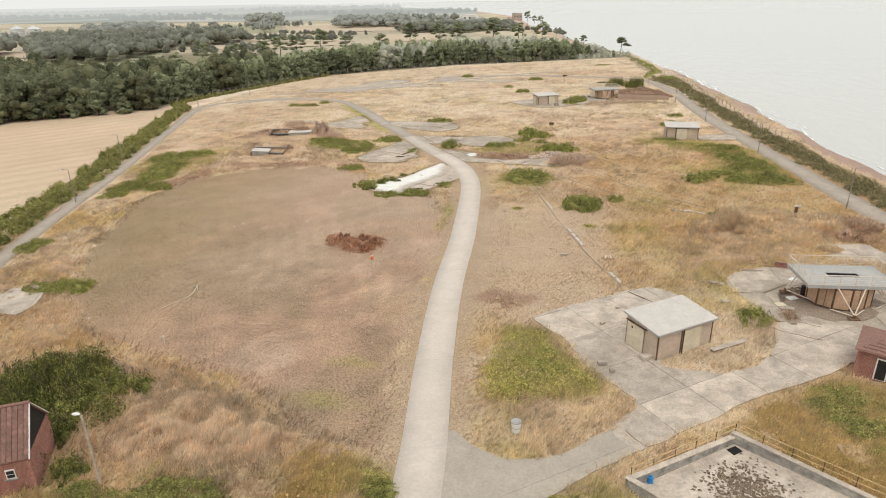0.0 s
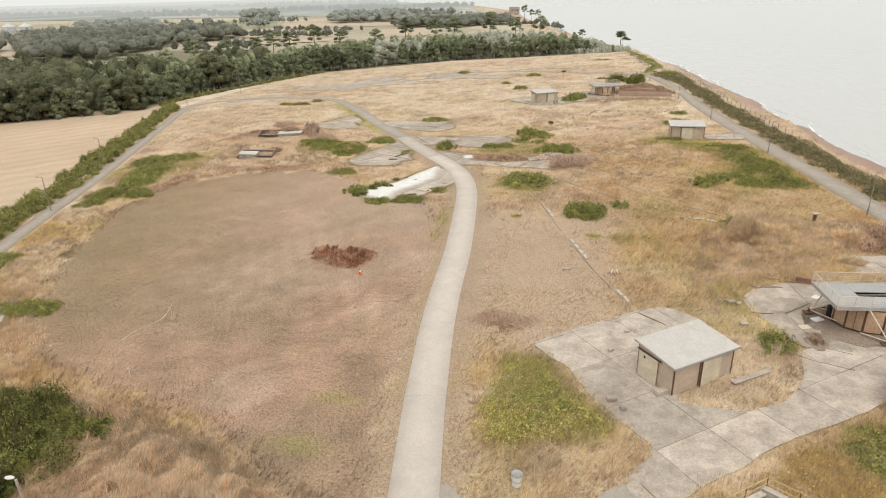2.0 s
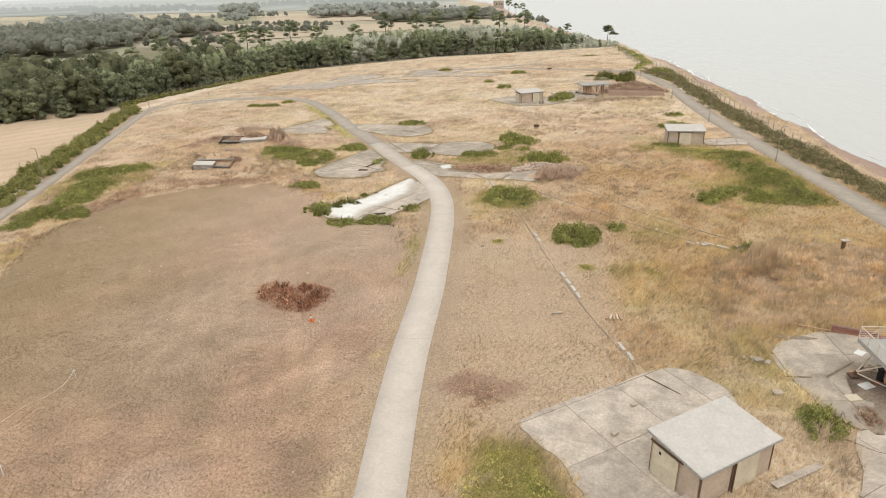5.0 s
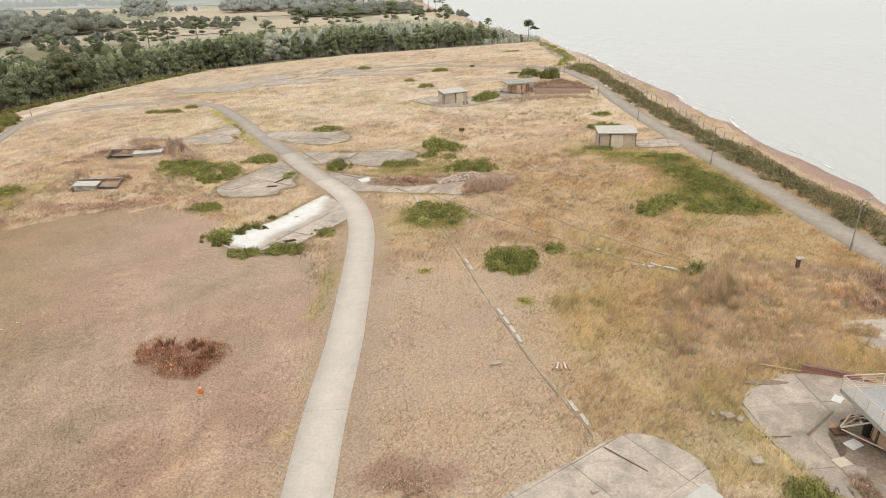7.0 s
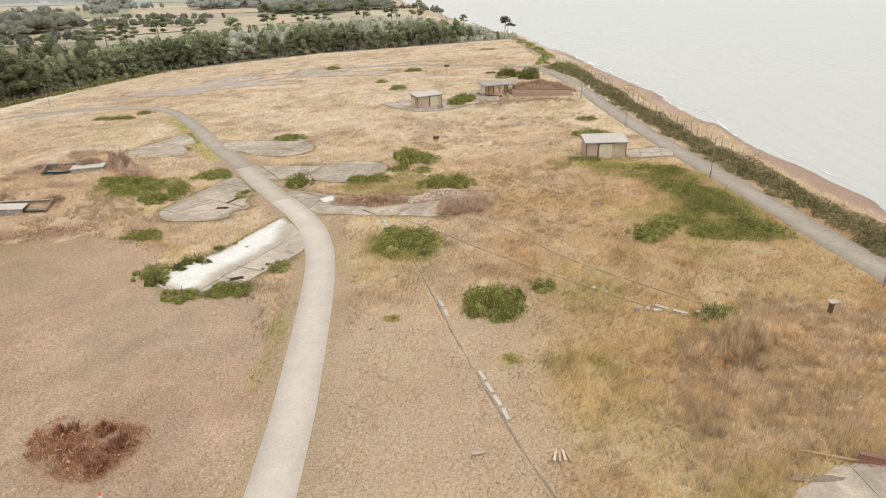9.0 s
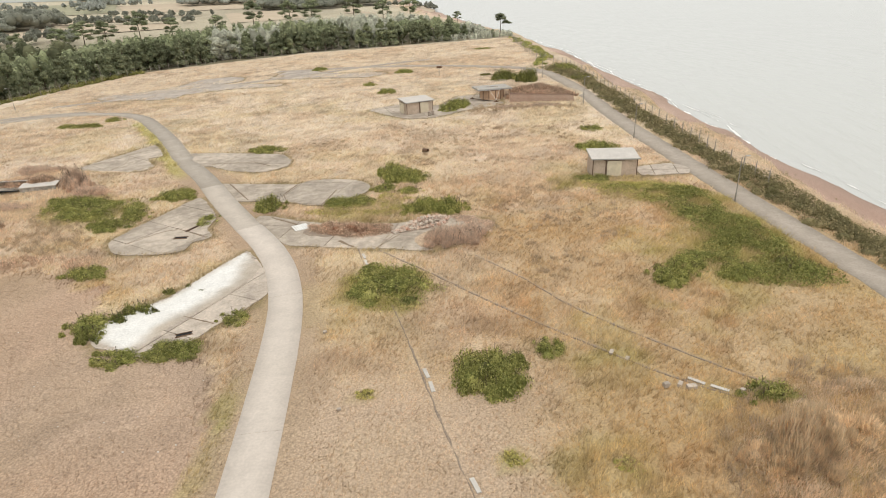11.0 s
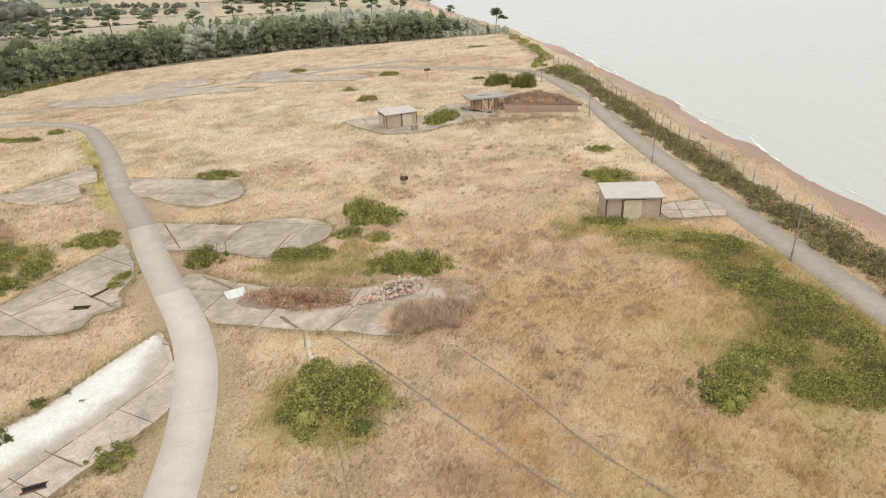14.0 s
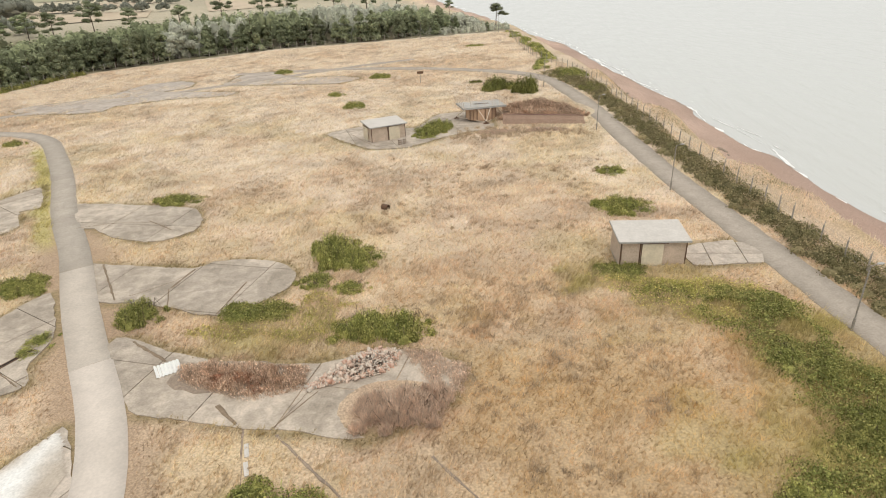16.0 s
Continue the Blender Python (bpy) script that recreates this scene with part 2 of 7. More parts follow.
# low mounds: x, y, half length, half width, height
MOUNDS = [(-71, 123.6, 8.5, 4, 1.8), (-73, 144.2, 11, 4.2, 1.8), (9.5, 197, 8, 7, 1.7), (16.5, 80, 5, 4, 0.9), (28, 82, 6, 4, 1.2),
          (-6, 114.5, 4, 3, 0.5)]


def gz(x, y):
    """Height of the ground."""
    x, y = np.asarray(x, float), np.asarray(y, float)
    z = slope(x, y) - 0.1 * ripple(x, y, 5.0, 3)
    for mx, my, rx, ry, h in MOUNDS:
        z = z + h * np.exp(-(((x - mx) / rx) ** 2 + ((y - my) / ry) ** 2) * 1.6)
    far = smooth(330, 620, y)
    z = z * (1 - far) + (-6.5) * far
    inland = smooth(-170, -330, x)
    z = z * (1 - inland) + (-7.0) * inland
    edge = np.interp(y, COAST_Y, COAST_X) + 3.0 * (ripple(x * 0, y, 16, 5) - 0.5) + 0.8 * (ripple(x * 0, y, 5, 6) - 0.5)
    d = x - edge
    fall = np.clip((d + 3.0 * (cloudy(x, y, 7, 8, 3) - 0.5)) / 8.5, 0, 1)
    z = z * (1 - fall) + (-5.8) * fall
    z = z - 3.2 * np.clip((d - 6) / 18, 0, 1) - 0.25 * smooth(6, 9, d) * ripple(x, y, 6, 9) - 6 * smooth(22, 70, d)
    return z


SHORE = -9.0


def inside(poly, x, y):
    p = np.array(poly, float)
    hit = np.zeros(np.shape(x), bool)
    for (ax, ay), (bx, by) in zip(p, np.roll(p, -1, axis=0)):
        if ay != by:
            hit ^= ((ay > y) != (by > y)) & (x < (bx - ax) * (y - ay) / (by - ay) + ax)
    return hit


def line_gap(line, x, y):
    """Distance from points to a bent line."""
    best = np.full(np.shape(x), 1e9)
    for (ax, ay), (bx, by) in zip(line[:-1], line[1:]):
        dx, dy = bx - ax, by - ay
        t = np.clip(((x - ax) * dx + (y - ay) * dy) / (dx * dx + dy * dy), 0, 1)
        best = np.minimum(best, np.hypot(x - ax - t * dx, y - ay - t * dy))
    return best


def curve_points(line, step=2.0):
    """A smooth curve through the given points (Catmull-Rom)."""
    p = [Vector((*q, 0)) for q in line]
    p = [2 * p[0] - p[1]] + p + [2 * p[-1] - p[-2]]
    out = []
    for a, b, c, d in zip(p, p[1:], p[2:], p[3:]):
        count = max(1, int((c - b).length / step))
        for k in range(count):
            t = k / count
            v = 0.5 * (2 * b + (c - a) * t + (2 * a - 5 * b + 4 * c - d) * t**2 + (3 * b - a - 3 * c + d) * t**3)
            out.append((v.x, v.y))
    return out + [tuple(p[-2][:2])]


MAIN = curve_points([(-6.6, 5), (-8.3, 20), (-10.25, 32.5), (-12.45, 43.5), (-14.95, 58.6), (-16.6, 73.3), (-18.9, 88.5), (-20.4, 97), (-22.3, 104.5),
                     (-25.5, 111.5), (-29.4, 117), (-38.7, 130), (-47.3, 143.4), (-54, 152), (-66, 170.6), (-75, 183), (-81, 191), (-86, 196.5),
                     (-94, 200.6), (-105, 202.8), (-117, 200.5), (-127, 193.5)])
evened = [(sum(q[0] for q in MAIN[max(0, k - 3):k + 4]) / len(MAIN[max(0, k - 3):k + 4]), sum(q[1] for q in MAIN[max(0, k - 3):k + 4]) / len(MAIN[max(0, k - 3):k + 4])) for k in range(len(MAIN))]
MAIN = [p if p[1] < 80 else q for p, q in zip(MAIN, evened)]
TRACK = curve_points([(-60, 22), (-70, 45), (-78, 62), (-86.5, 81), (-94.8, 101), (-111, 136.5), (-125, 167), (-132, 183), (-132, 193), (-125, 200.5), (-114, 203.5), (-104, 204.5)])
COAST = curve_points([(45, 20), (39.5, 55), (35.6, 85), (33.6, 98), (31.8, 109), (29.4, 124), (26.6, 142), (23, 168), (20.5, 195), (17.7, 214), (14, 229),
                      (7, 238.5), (-5, 246), (-18, 252), (-40, 258), (-70, 259)])
FARTRACK = curve_points([(-120, 215), (-105, 221), (-90, 230), (-72, 240), (-55, 250), (-35, 262), (-20, 268)])

HEDGE = [(-72, 36), (-82, 60), (-90.5, 80), (-99, 101), (-115, 136.5), (-130, 167), (-138, 186)]
FENCE = [(-152, 196), (-146, 214), (-137, 245), (-124, 279), (-100, 297), (-74, 308), (-20, 316), (8, 321)]
MOWN = [(-13.5, 31), (-17, 31.5), (-22, 34), (-28, 38), (-38, 40), (-48, 42.5), (-58, 50), (-68, 66), (-76, 86), (-75, 100), (-66, 107.5), (-53, 109.5), (-42, 104),
        (-36, 97), (-32, 92), (-24.5, 91), (-19, 73), (-17, 58)]

# green ground: x, y, half length, half width, strength
GREEN = [(-4.4, 46, 3.6, 5, 0.85), (-1.0, 42.4, 3.4, 3.2, 0.7), (-19.5, 42.2, 2.6, 0.8, 0.5), (-20.5, 36.2, 3.6, 1.2, 0.5), (-13.5, 28.6, 3, 2, 0.8), (-18, 28.0, 3, 1.6, 0.35), (-25, 26.4, 3, 2, 0.6), (1.5, 28.5, 2, 2.5, 0.8), (25, 114, 7, 13, 0.9), (19, 107, 5, 4, 0.55), (12.5, 132.6, 7, 3.2, 0.85), (18, 128, 6, 4, 0.6), (18.6, 42.4, 2.6, 2.6, 0.75), (19.8, 38.6, 2.2, 2.2, 0.6), (-11.2, 86.2, 1.0, 0.8, 0.8), (-0.8, 79.6, 1.1, 0.7, 1.0), (22.5, 106, 8, 6, 0.6), (22, 124, 4, 6, 0.6),
         (-20.8, 80, 0.9, 5, 0.9), (-21.6, 86, 0.8, 3, 0.7), (-60, 130, 10, 6, 0.6), (-88, 112, 9, 12, 0.7), (-70, 168, 1.6, 8, 0.5), (-60.5, 155.5, 1.4, 3.5, 0.6), (-16, 124, 8, 4, 0.6), (-12, 103, 4.8, 4.6, 0.7),
         (7, 89, 3, 3, 0.5), (4.5, 79, 3, 3, 0.4), (12.5, 64, 2, 4, 0.4), (-9.5, 186, 3, 4, 0.8)]
# brown or rust ground cover
RUSTY = [(-66, 110.5, 12, 2.2, 0.6), (-76, 100, 3, 8, 0.6), (-8.5, 56.5, 3.4, 1.6, 1.0), (-29.5, 69, 5, 4, 0.7), (31, 80, 5, 4, 0.45), (-18, 118.5, 6, 3, 0.7),
         (-5.5, 114, 4, 3, 0.5), (10, 197, 7, 7, 0.7), (-36, 38, 4, 2, 0.4), (-34, 29, 5, 2.5, 0.4), (-58, 47, 6, 4, 0.4)]


RIMS = []


def blob(patches, x, y, seed):
    w = np.zeros(np.shape(x))
    rough = 0.75 + 0.5 * ripple(x, y, 2.6, seed) + 0.35 * (ripple(x, y, 1.1, seed + 1) - 0.5)
    for px, py, rx, ry, s in patches:
        r = np.sqrt(((x - px) / rx) ** 2 + ((y - py) / ry) ** 2)
        w = np.maximum(w, s * (1 - smooth(0.75, 1.15, r * rough)))
    return w


def mix(c, other, w):
    return c * (1 - w[..., None]) + np.array(other) * w[..., None]


def tint(x, y):
    """Colour of the plants and soil that cover the ground, with haze painted in farther off."""
    c = np.ones((*np.shape(x), 3)) * np.array((0.45, 0.342, 0.225))
    c = mix(c, (0.53, 0.418, 0.3), 0.85 * smooth(0.46, 0.62, cloudy(x, y, 11, 11)))
    c = mix(c, (0.42, 0.3, 0.14), 0.8 * smooth(0.5, 0.64, cloudy(x, y, 15, 12)))
    c = mix(c, (0.345, 0.235, 0.15), 0.65 * smooth(0.54, 0.68, cloudy(x, y, 7, 13)))
    c = mix(c, (0.36, 0.3, 0.125), 0.45 * smooth(0.57, 0.7, cloudy(x, y, 10, 14)))
    # painted haze: the straw colour pales towards the far plateau
    c = mix(c, (0.6, 0.51, 0.41), 0.88 * smooth(78, 180, y))
    c = mix(c, (0.47, 0.365, 0.26), 0.6 * smooth(0.5, 0.66, cloudy(x, y, 20, 81)) * smooth(85, 130, y))
    c = mix(c, (0.475, 0.395, 0.25), 0.5 * smooth(0.52, 0.66, cloudy(x, y, 14, 82)) * smooth(80, 110, y) * (1 - smooth(190, 240, y)))
    c = mix(c, (0.4, 0.305, 0.215), 0.5 * smooth(0.57, 0.7, cloudy(x, y, 5, 91)) * smooth(80, 130, y))
    c = c * (0.68 + 0.72 * cloudy(x, y, 3.0, 17))[..., None]
    jx, jy = x + 2.5 * (ripple(x, y, 3, 21) - 0.5), y + 2.5 * (ripple(x, y, 3, 22) - 0.5)
    mown = inside(MOWN, jx, jy).astype(float)
    field = np.ones((*np.shape(x), 3)) * np.array((0.34, 0.229, 0.16))
    field = mix(field, (0.27, 0.198, 0.137), smooth(0.35, 0.75, ripple(x, y, 11, 15)) * 0.8)
    field = mix(field, (0.37, 0.275, 0.205), smooth(0.5, 0.8, ripple(x, y, 7, 16)) * 0.6)
    field = mix(field, (0.255, 0.185, 0.12), 0.6 * smooth(0.52, 0.66, cloudy(x, y, 9, 92)))
    field = field * (0.66 + 0.74 * cloudy(x, y, 2.4, 19))[..., None]
    # faint arcs left by the mower
    row = np.hypot(x + 150, y - 10) + 1.5 * ripple(x, y, 9, 93)
    field = field * (1 + 0.09 * np.sin(row * 2 * np.pi / 2.4) * smooth(0.3, 0.6, cloudy(x, y, 12, 94)))[..., None]
    field = mix(field, (0.25, 0.186, 0.1), smooth(-18, -66, x + 16 * (ripple(x, y, 14, 83) - 0.5)) * 0.6)
    # painted haze again: the far part of the mown field lightened
    field = mix(field, (0.44, 0.335, 0.26), 0.5 * smooth(58, 100, y) * smooth(-75, -35, x))
    c = c * (1 - mown[..., None]) + field * mown[..., None]
    # paler, short grass between the road and the duct
    c = mix(c, (0.45, 0.342, 0.25), 0.85 * (1 - smooth(7.5, 11, np.abs(x + 6.5) + 2.5 * (cloudy(x, y, 8, 100) - 0.5))) * (1 - smooth(84, 96, y)) * smooth(46, 56, y))
    verge = 1 - smooth(2.6, 4.6, line_gap(MAIN[::3], x, y) + 1.2 * (ripple(x, y, 2.5, 37) - 0.5))
    c = mix(c, (0.375, 0.28, 0.195), 0.8 * verge * (y < 150))
    c = mix(c, (0.36, 0.25, 0.115), 0.6 * smooth(10, 14, x) * (1 - smooth(44, 50, y)))
    c = mix(c, (0.42, 0.305, 0.165), (0.15 + 0.55 * cloudy(x, y, 12, 86)) * smooth(-6, 8, x) * smooth(58, 64, y) * (1 - smooth(108, 132, y)))
    c = mix(c, (0.37, 0.315, 0.13), 0.28 * smooth(0.55, 0.85, ripple(x, y, 10, 88)) * smooth(-60, 0, x) * smooth(85, 100, y) * (1 - smooth(140, 165, y)))
    c = mix(c, (0.43, 0.305, 0.175), (0.35 + 0.55 * ripple(x, y, 5, 87)) * (1 - smooth(-24, -18, x)) * (1 - smooth(46, 54, y)) * (1 - mown))
    rough = smooth(-4, 8, x + 0.25 * (y - 90)) * smooth(62, 84, y) * (1 - smooth(112, 140, y))
    c = mix(c, (0.42, 0.298, 0.16), rough * (0.2 + 0.6 * smooth(0.4, 0.62, cloudy(x, y, 9, 97))))
    c = mix(c, (0.36, 0.225, 0.11), 0.6 * rough * smooth(0.55, 0.68, cloudy(x, y, 6, 98)))
    c = mix(c, (0.37, 0.325, 0.12), 0.28 * rough * smooth(0.56, 0.68, cloudy(x, y, 7, 99)))
    rx = np.interp(y, [112, 130, 152, 170.6, 191], [-25.5, -38.7, -54, -66, -81])
    mossy = smooth(141, 147, y) * (1 - smooth(186, 192, y)) * smooth(1.4, 2.0, rx - x) * (1 - smooth(3.6, 5.2, rx - x + 1.5 * (ripple(x, y, 3, 89) - 0.5)))
    c = mix(c, (0.42, 0.39, 0.14), 0.75 * mossy)
    c = mix(c, (0.32, 0.215, 0.15), blob(RUSTY, x, y, 31))
    c = mix(c, (0.3, 0.262, 0.095), blob(GREEN, x, y, 33) * (0.4 + 0.6 * smooth(0.25, 0.75, ripple(x, y, 2.2, 35))))
    # darker olive rims along the edges of the hardstandings
    for poly in RIMS:
        near = line_gap(poly + poly[:1], x, y) + 0.7 * (ripple(x, y, 1.7, 84) - 0.5)
        c = mix(c, (0.22, 0.18, 0.085), 0.75 * (1 - smooth(0.3, 0.9, near)))
    hx = np.interp(y, [p[1] for p in HEDGE], [p[0] for p in HEDGE])
    arable = (x < hx - 1.5) & (y < 205)
    stripe = smooth(0.1, 0.9, 0.5 + 0.5 * np.sin((x * 0.9 + y * 0.43) * 1.5 + 0.8 * ripple(x, y, 40, 41)))
    crop = np.array((0.52, 0.405, 0.29)) * (0.87 + 0.13 * stripe * (0.5 + 0.5 * ripple(x, y, 17, 42)) + 0.12 * (cloudy(x, y, 12, 48) - 0.5))[..., None]
    c = np.where(arable[..., None], crop, c)
    wood = (line_gap(FENCE, x, y) > 0) & ((y > np.interp(x, [-152, -124, -74, 8], [230, 281, 310, 323])) | (x < -150) & (y > 185))
    c = np.where(wood[..., None], np.array((0.16, 0.14, 0.075)) + 0.1 * ripple(x, y, 20, 43)[..., None], c)
    inland = smooth(395, 440, y) + (1 - smooth(395, 440, y)) * smooth(-330, -350, x)
    quilt = np.array((0.37, 0.33, 0.245)) * (0.8 + 0.45 * hashed(np.floor((x + 0.4 * y) / 130), np.floor((y - 0.3 * x) / 90), 5))[..., None]
    c = c * (1 - inland[..., None]) + quilt * inland[..., None]
    d = x - np.interp(y, COAST_Y, COAST_X)
    c = mix(c, (0.45, 0.36, 0.25), 0.7 * smooth(-9, -5, d) * (0.4 + 0.6 * ripple(x, y, 4, 46)))
    c = mix(c, (0.58, 0.45, 0.33), smooth(-3, 1, d) * (0.6 + 0.4 * ripple(x, y, 3, 44)))
    c = mix(c, (0.36, 0.28, 0.15), smooth(-2, 3, d) * (1 - smooth(4, 8, d)) * smooth(0.45, 0.65, cloudy(x, y, 7, 45)))
    c = mix(c, (0.45, 0.325, 0.26), smooth(6.5, 9.5, d))
    c = c * (1 - smooth(4, 7, d)[..., None] * 0.35 * (cloudy(x * 2, y * 0.7, 8, 47) - 0.4)[..., None])
    c = mix(c, (0.38, 0.27, 0.215), smooth(9, 18, d) * smooth(0.3, 0.7, ripple(x * 3, y, 30, 85)))
    c = mix(c, (0.3, 0.23, 0.19), smooth(20, 27, d))
    warm = (smooth(80, 125, y) * (1 - 0.75 * smooth(140, 185, y)))[..., None] * np.array((0.02, -0.025, -0.04))
    return np.clip(c * (1.14 + warm), 0, 0.8)


def raw(name, verts, faces, mat, colours=None, smooth_faces=False):
    """A mesh from arrays; every face has as many corners as faces has columns."""
    me = bpy.data.meshes.new(name)
    verts, faces = np.ascontiguousarray(verts, np.float32), np.ascontiguousarray(faces, np.int32)
    me.vertices.add(len(verts))
    me.vertices.foreach_set("co", verts.ravel())
    me.loops.add(faces.size)
    me.loops.foreach_set("vertex_index", faces.ravel())
    me.polygons.add(len(faces))
    me.polygons.foreach_set("loop_start", np.arange(0, faces.size, faces.shape[1], dtype=np.int32))
    me.update(calc_edges=True)
    if colours is not None:
        a = me.attributes.new("tint", "FLOAT_COLOR", "POINT")
        a.data.foreach_set("color", np.c_[colours, np.ones(len(colours))].astype(np.float32).ravel())
    if smooth_faces:
        me.polygons.foreach_set("use_smooth", np.ones(len(faces), bool))
    me.materials.append(mat)
    return me


def sheet(xs, ys, height, name, mat, colour=None):
    gx, gy = np.meshgrid(xs, ys)
    v = np.stack([gx, gy, height(gx, gy)], -1).reshape(-1, 3)
    i = np.arange(len(xs) * len(ys)).reshape(len(ys), len(xs))
    f = np.stack([i[:-1, :-1], i[:-1, 1:], i[1:, 1:], i[1:, :-1]], -1).reshape(-1, 4)
    return raw(name, v, f, mat, colour(gx, gy).reshape(-1, 3) if colour else None, True)


# ---- sea ----
SEA = bpy.data.materials.new("sea_water")
SEA.use_nodes = True
sn, sl = SEA.node_tree.nodes, SEA.node_tree.links
sb = sn["Principled BSDF"]
sb.inputs["Base Color"].default_value = (0.5, 0.5, 0.475, 1)
sb.inputs["Roughness"].default_value = 0.18
geo, swell, lift = sn.new("ShaderNodeNewGeometry"), sn.new("ShaderNodeTexNoise"), sn.new("ShaderNodeBump")
stretch = sn.new("ShaderNodeMapping")
stretch.inputs["Scale"].default_value = (0.22, 0.05, 1)
stretch.inputs["Rotation"].default_value = (0, 0, radians(-12))
swell.inputs["Scale"].default_value, swell.inputs["Detail"].default_value = 1.0, 6
lift.inputs["Strength"].default_value, lift.inputs["Distance"].default_value = 0.6, 1.0
sl.new(geo.outputs["Position"], stretch.inputs["Vector"])
sl.new(stretch.outputs["Vector"], swell.inputs["Vector"])
sl.new(swell.outputs["Fac"], lift.inputs["Height"])
sl.new(lift.outputs["Normal"], sb.inputs["Normal"])
sx = np.concatenate([np.geomspace(4900, 60, 20)[::-1] * 0 + np.linspace(-3400, 20, 20), np.linspace(40, 4900, 30)])
sea = new("sea", sheet(np.unique(sx), np.linspace(-900, 4900, 40), lambda x, y: x * 0 + SHORE, "sea", SEA))
tagged(sea, "calm pale grey sea under haze", "sea", kind="structure")


# ---- helpers for building ----
def part(name, bm, mat, parent=None, label=""):
    me = bpy.data.meshes.new(name)
    bm.normal_update()
    bm.to_mesh(me)
    bm.free()
    me.materials.append(mat)
    ob = new(name, me)
    ob.parent = parent
    if label:
        ob["label"] = label
    return ob


def box(bm, size, m=Matrix(), bevel=0.0):
    made = bmesh.ops.create_cube(bm, size=1, matrix=m @ Matrix.Diagonal((*size, 1)))
    if bevel:
        edges = {e for v in made["verts"] for e in v.link_edges}
        bmesh.ops.bevel(bm, geom=list(edges), offset=bevel, segments=1, affect="EDGES", profile=0.5)


def boxes(*items, bevel=0.0):
    bm = bmesh.new()
    for size, m in items:
        box(bm, size, m, bevel)
    return bm


def rod(bm, a, b, r, r2=None, sides=8):
    a, b = Vector(a), Vector(b)
    m = Matrix.Translation((a + b) / 2) @ (b - a).to_track_quat("Z", "Y").to_matrix().to_4x4()
    bmesh.ops.create_cone(bm, cap_ends=True, segments=sides, radius1=r, radius2=r if r2 is None else r2, depth=(b - a).length, matrix=m)


def rods(*items, sides=8):
    bm = bmesh.new()
    for a, b, r in items:
        rod(bm, a, b, r, sides=sides)
    return bm


def thing(name, m, label, category, group="", kind=""):
    ob = new(name)
    ob.matrix_world = m
    ob.empty_display_size = 0.3
    return tagged(ob, label, category, group, kind)


def on_ground(x, y, turn=0.0, up=0.0):
    return pose(x, y, float(gz(x, y)) + up, rz=turn)


# ---- roads and paving ----
def ribbon(line, width, lift, wobble=0.12, seed=0, thick=0.25, start=0, end=None):
    """Cross-sections of a road along a bent line, as left and right edges."""
    rng = np.random.default_rng(seed)
    p = np.array(line)
    d = np.gradient(p, axis=0)
    d /= np.linalg.norm(d, axis=1)[:, None]
    side = np.stack([-d[:, 1], d[:, 0]], -1)
    w = width / 2 + rng.uniform(-wobble, wobble, (len(p), 2))
    return p + side * w[:, :1], p - side * w[:, 1:]


def strip_mesh(left, right, lift, thick, crown=0.03):
    n = len(left)
    mid = (left + right) / 2
    rows = []
    for pts, up in ((left, -thick), (left, lift), (mid, lift + crown), (right, lift), (right, -thick)):
        rows.append(np.c_[pts, slope(pts[:, 0], pts[:, 1]) + up])
    v = np.stack(rows, 1).reshape(-1, 3)
    i = np.arange(n * 5).reshape(n, 5)
    f = np.stack([i[:-1, 1:], i[:-1, :-1], i[1:, :-1], i[1:, 1:]], -1).reshape(-1, 4)
    return v, f


def road(name, line, width, lift, mat, label, seed):
    v, f = strip_mesh(*ribbon(line, width, lift, seed=seed), lift, 0.3)
    return tagged(new(name, raw(name, v, f, mat)), label, "road", kind="structure")


road("road_coast", [(x + 0.12, y) for x, y in COAST], 3.4, 0.05, ASPHALT, "narrow grey asphalt road along the cliff-top hedge", 2)
road("road_west", TRACK, 2.7, 0.045, ASPHALT, "narrow grey asphalt perimeter track beside a hedge", 3)
road("road_far", FARTRACK, 3.0, 0.04, ASPHALT, "worn grey track fading into dry grass", 4)
main_road = tagged(new("road_main"), "pale concrete lane laid in slabs through dry grass", "road", kind="structure")


def clip_half(poly, nx, ny, c):
    """The part of a polygon where nx * x + ny * y <= c."""
    out = []
    for a, b in zip(poly, poly[1:] + poly[:1]):
        da, db = nx * a[0] + ny * a[1] - c, nx * b[0] + ny * b[1] - c
        if da <= 0:
            out.append(a)
        if (da < 0) != (db < 0) and da != db:
            t = da / (da - db)
            out.append((a[0] + t * (b[0] - a[0]), a[1] + t * (b[1] - a[1])))
    return out


def ragged(poly, seed, step=1.3, by=0.16):
    rng = random.Random(seed)
    out = []
    for a, b in zip(poly, poly[1:] + poly[:1]):
        count = max(1, int(math.dist(a, b) / step))
        for k in range(count):
            t = k / count
            out.append((a[0] + t * (b[0] - a[0]) + rng.uniform(-by, by), a[1] + t * (b[1] - a[1]) + rng.uniform(-by, by)))
    return out


PAVED = []


def rounded(poly, step=0.8):
    """A closed outline drawn smoothly through a few corners."""
    n = len(poly)
    out = []
    for k in range(n):
        a, b, c, d = (Vector((*poly[(k + q) % n], 0)) for q in (-1, 0, 1, 2))
        count = max(1, int((c - b).length / step))
        for q in range(count):
            t = q / count
            v = b + (c - b) * t + 0.45 * (0.5 * ((c - a) * t + (2 * a - 5 * b + 4 * c - d) * t**2 + (3 * b - a - 3 * c + d) * t**3) - (c - b) * t)
            out.append((v.x, v.y))
    return out


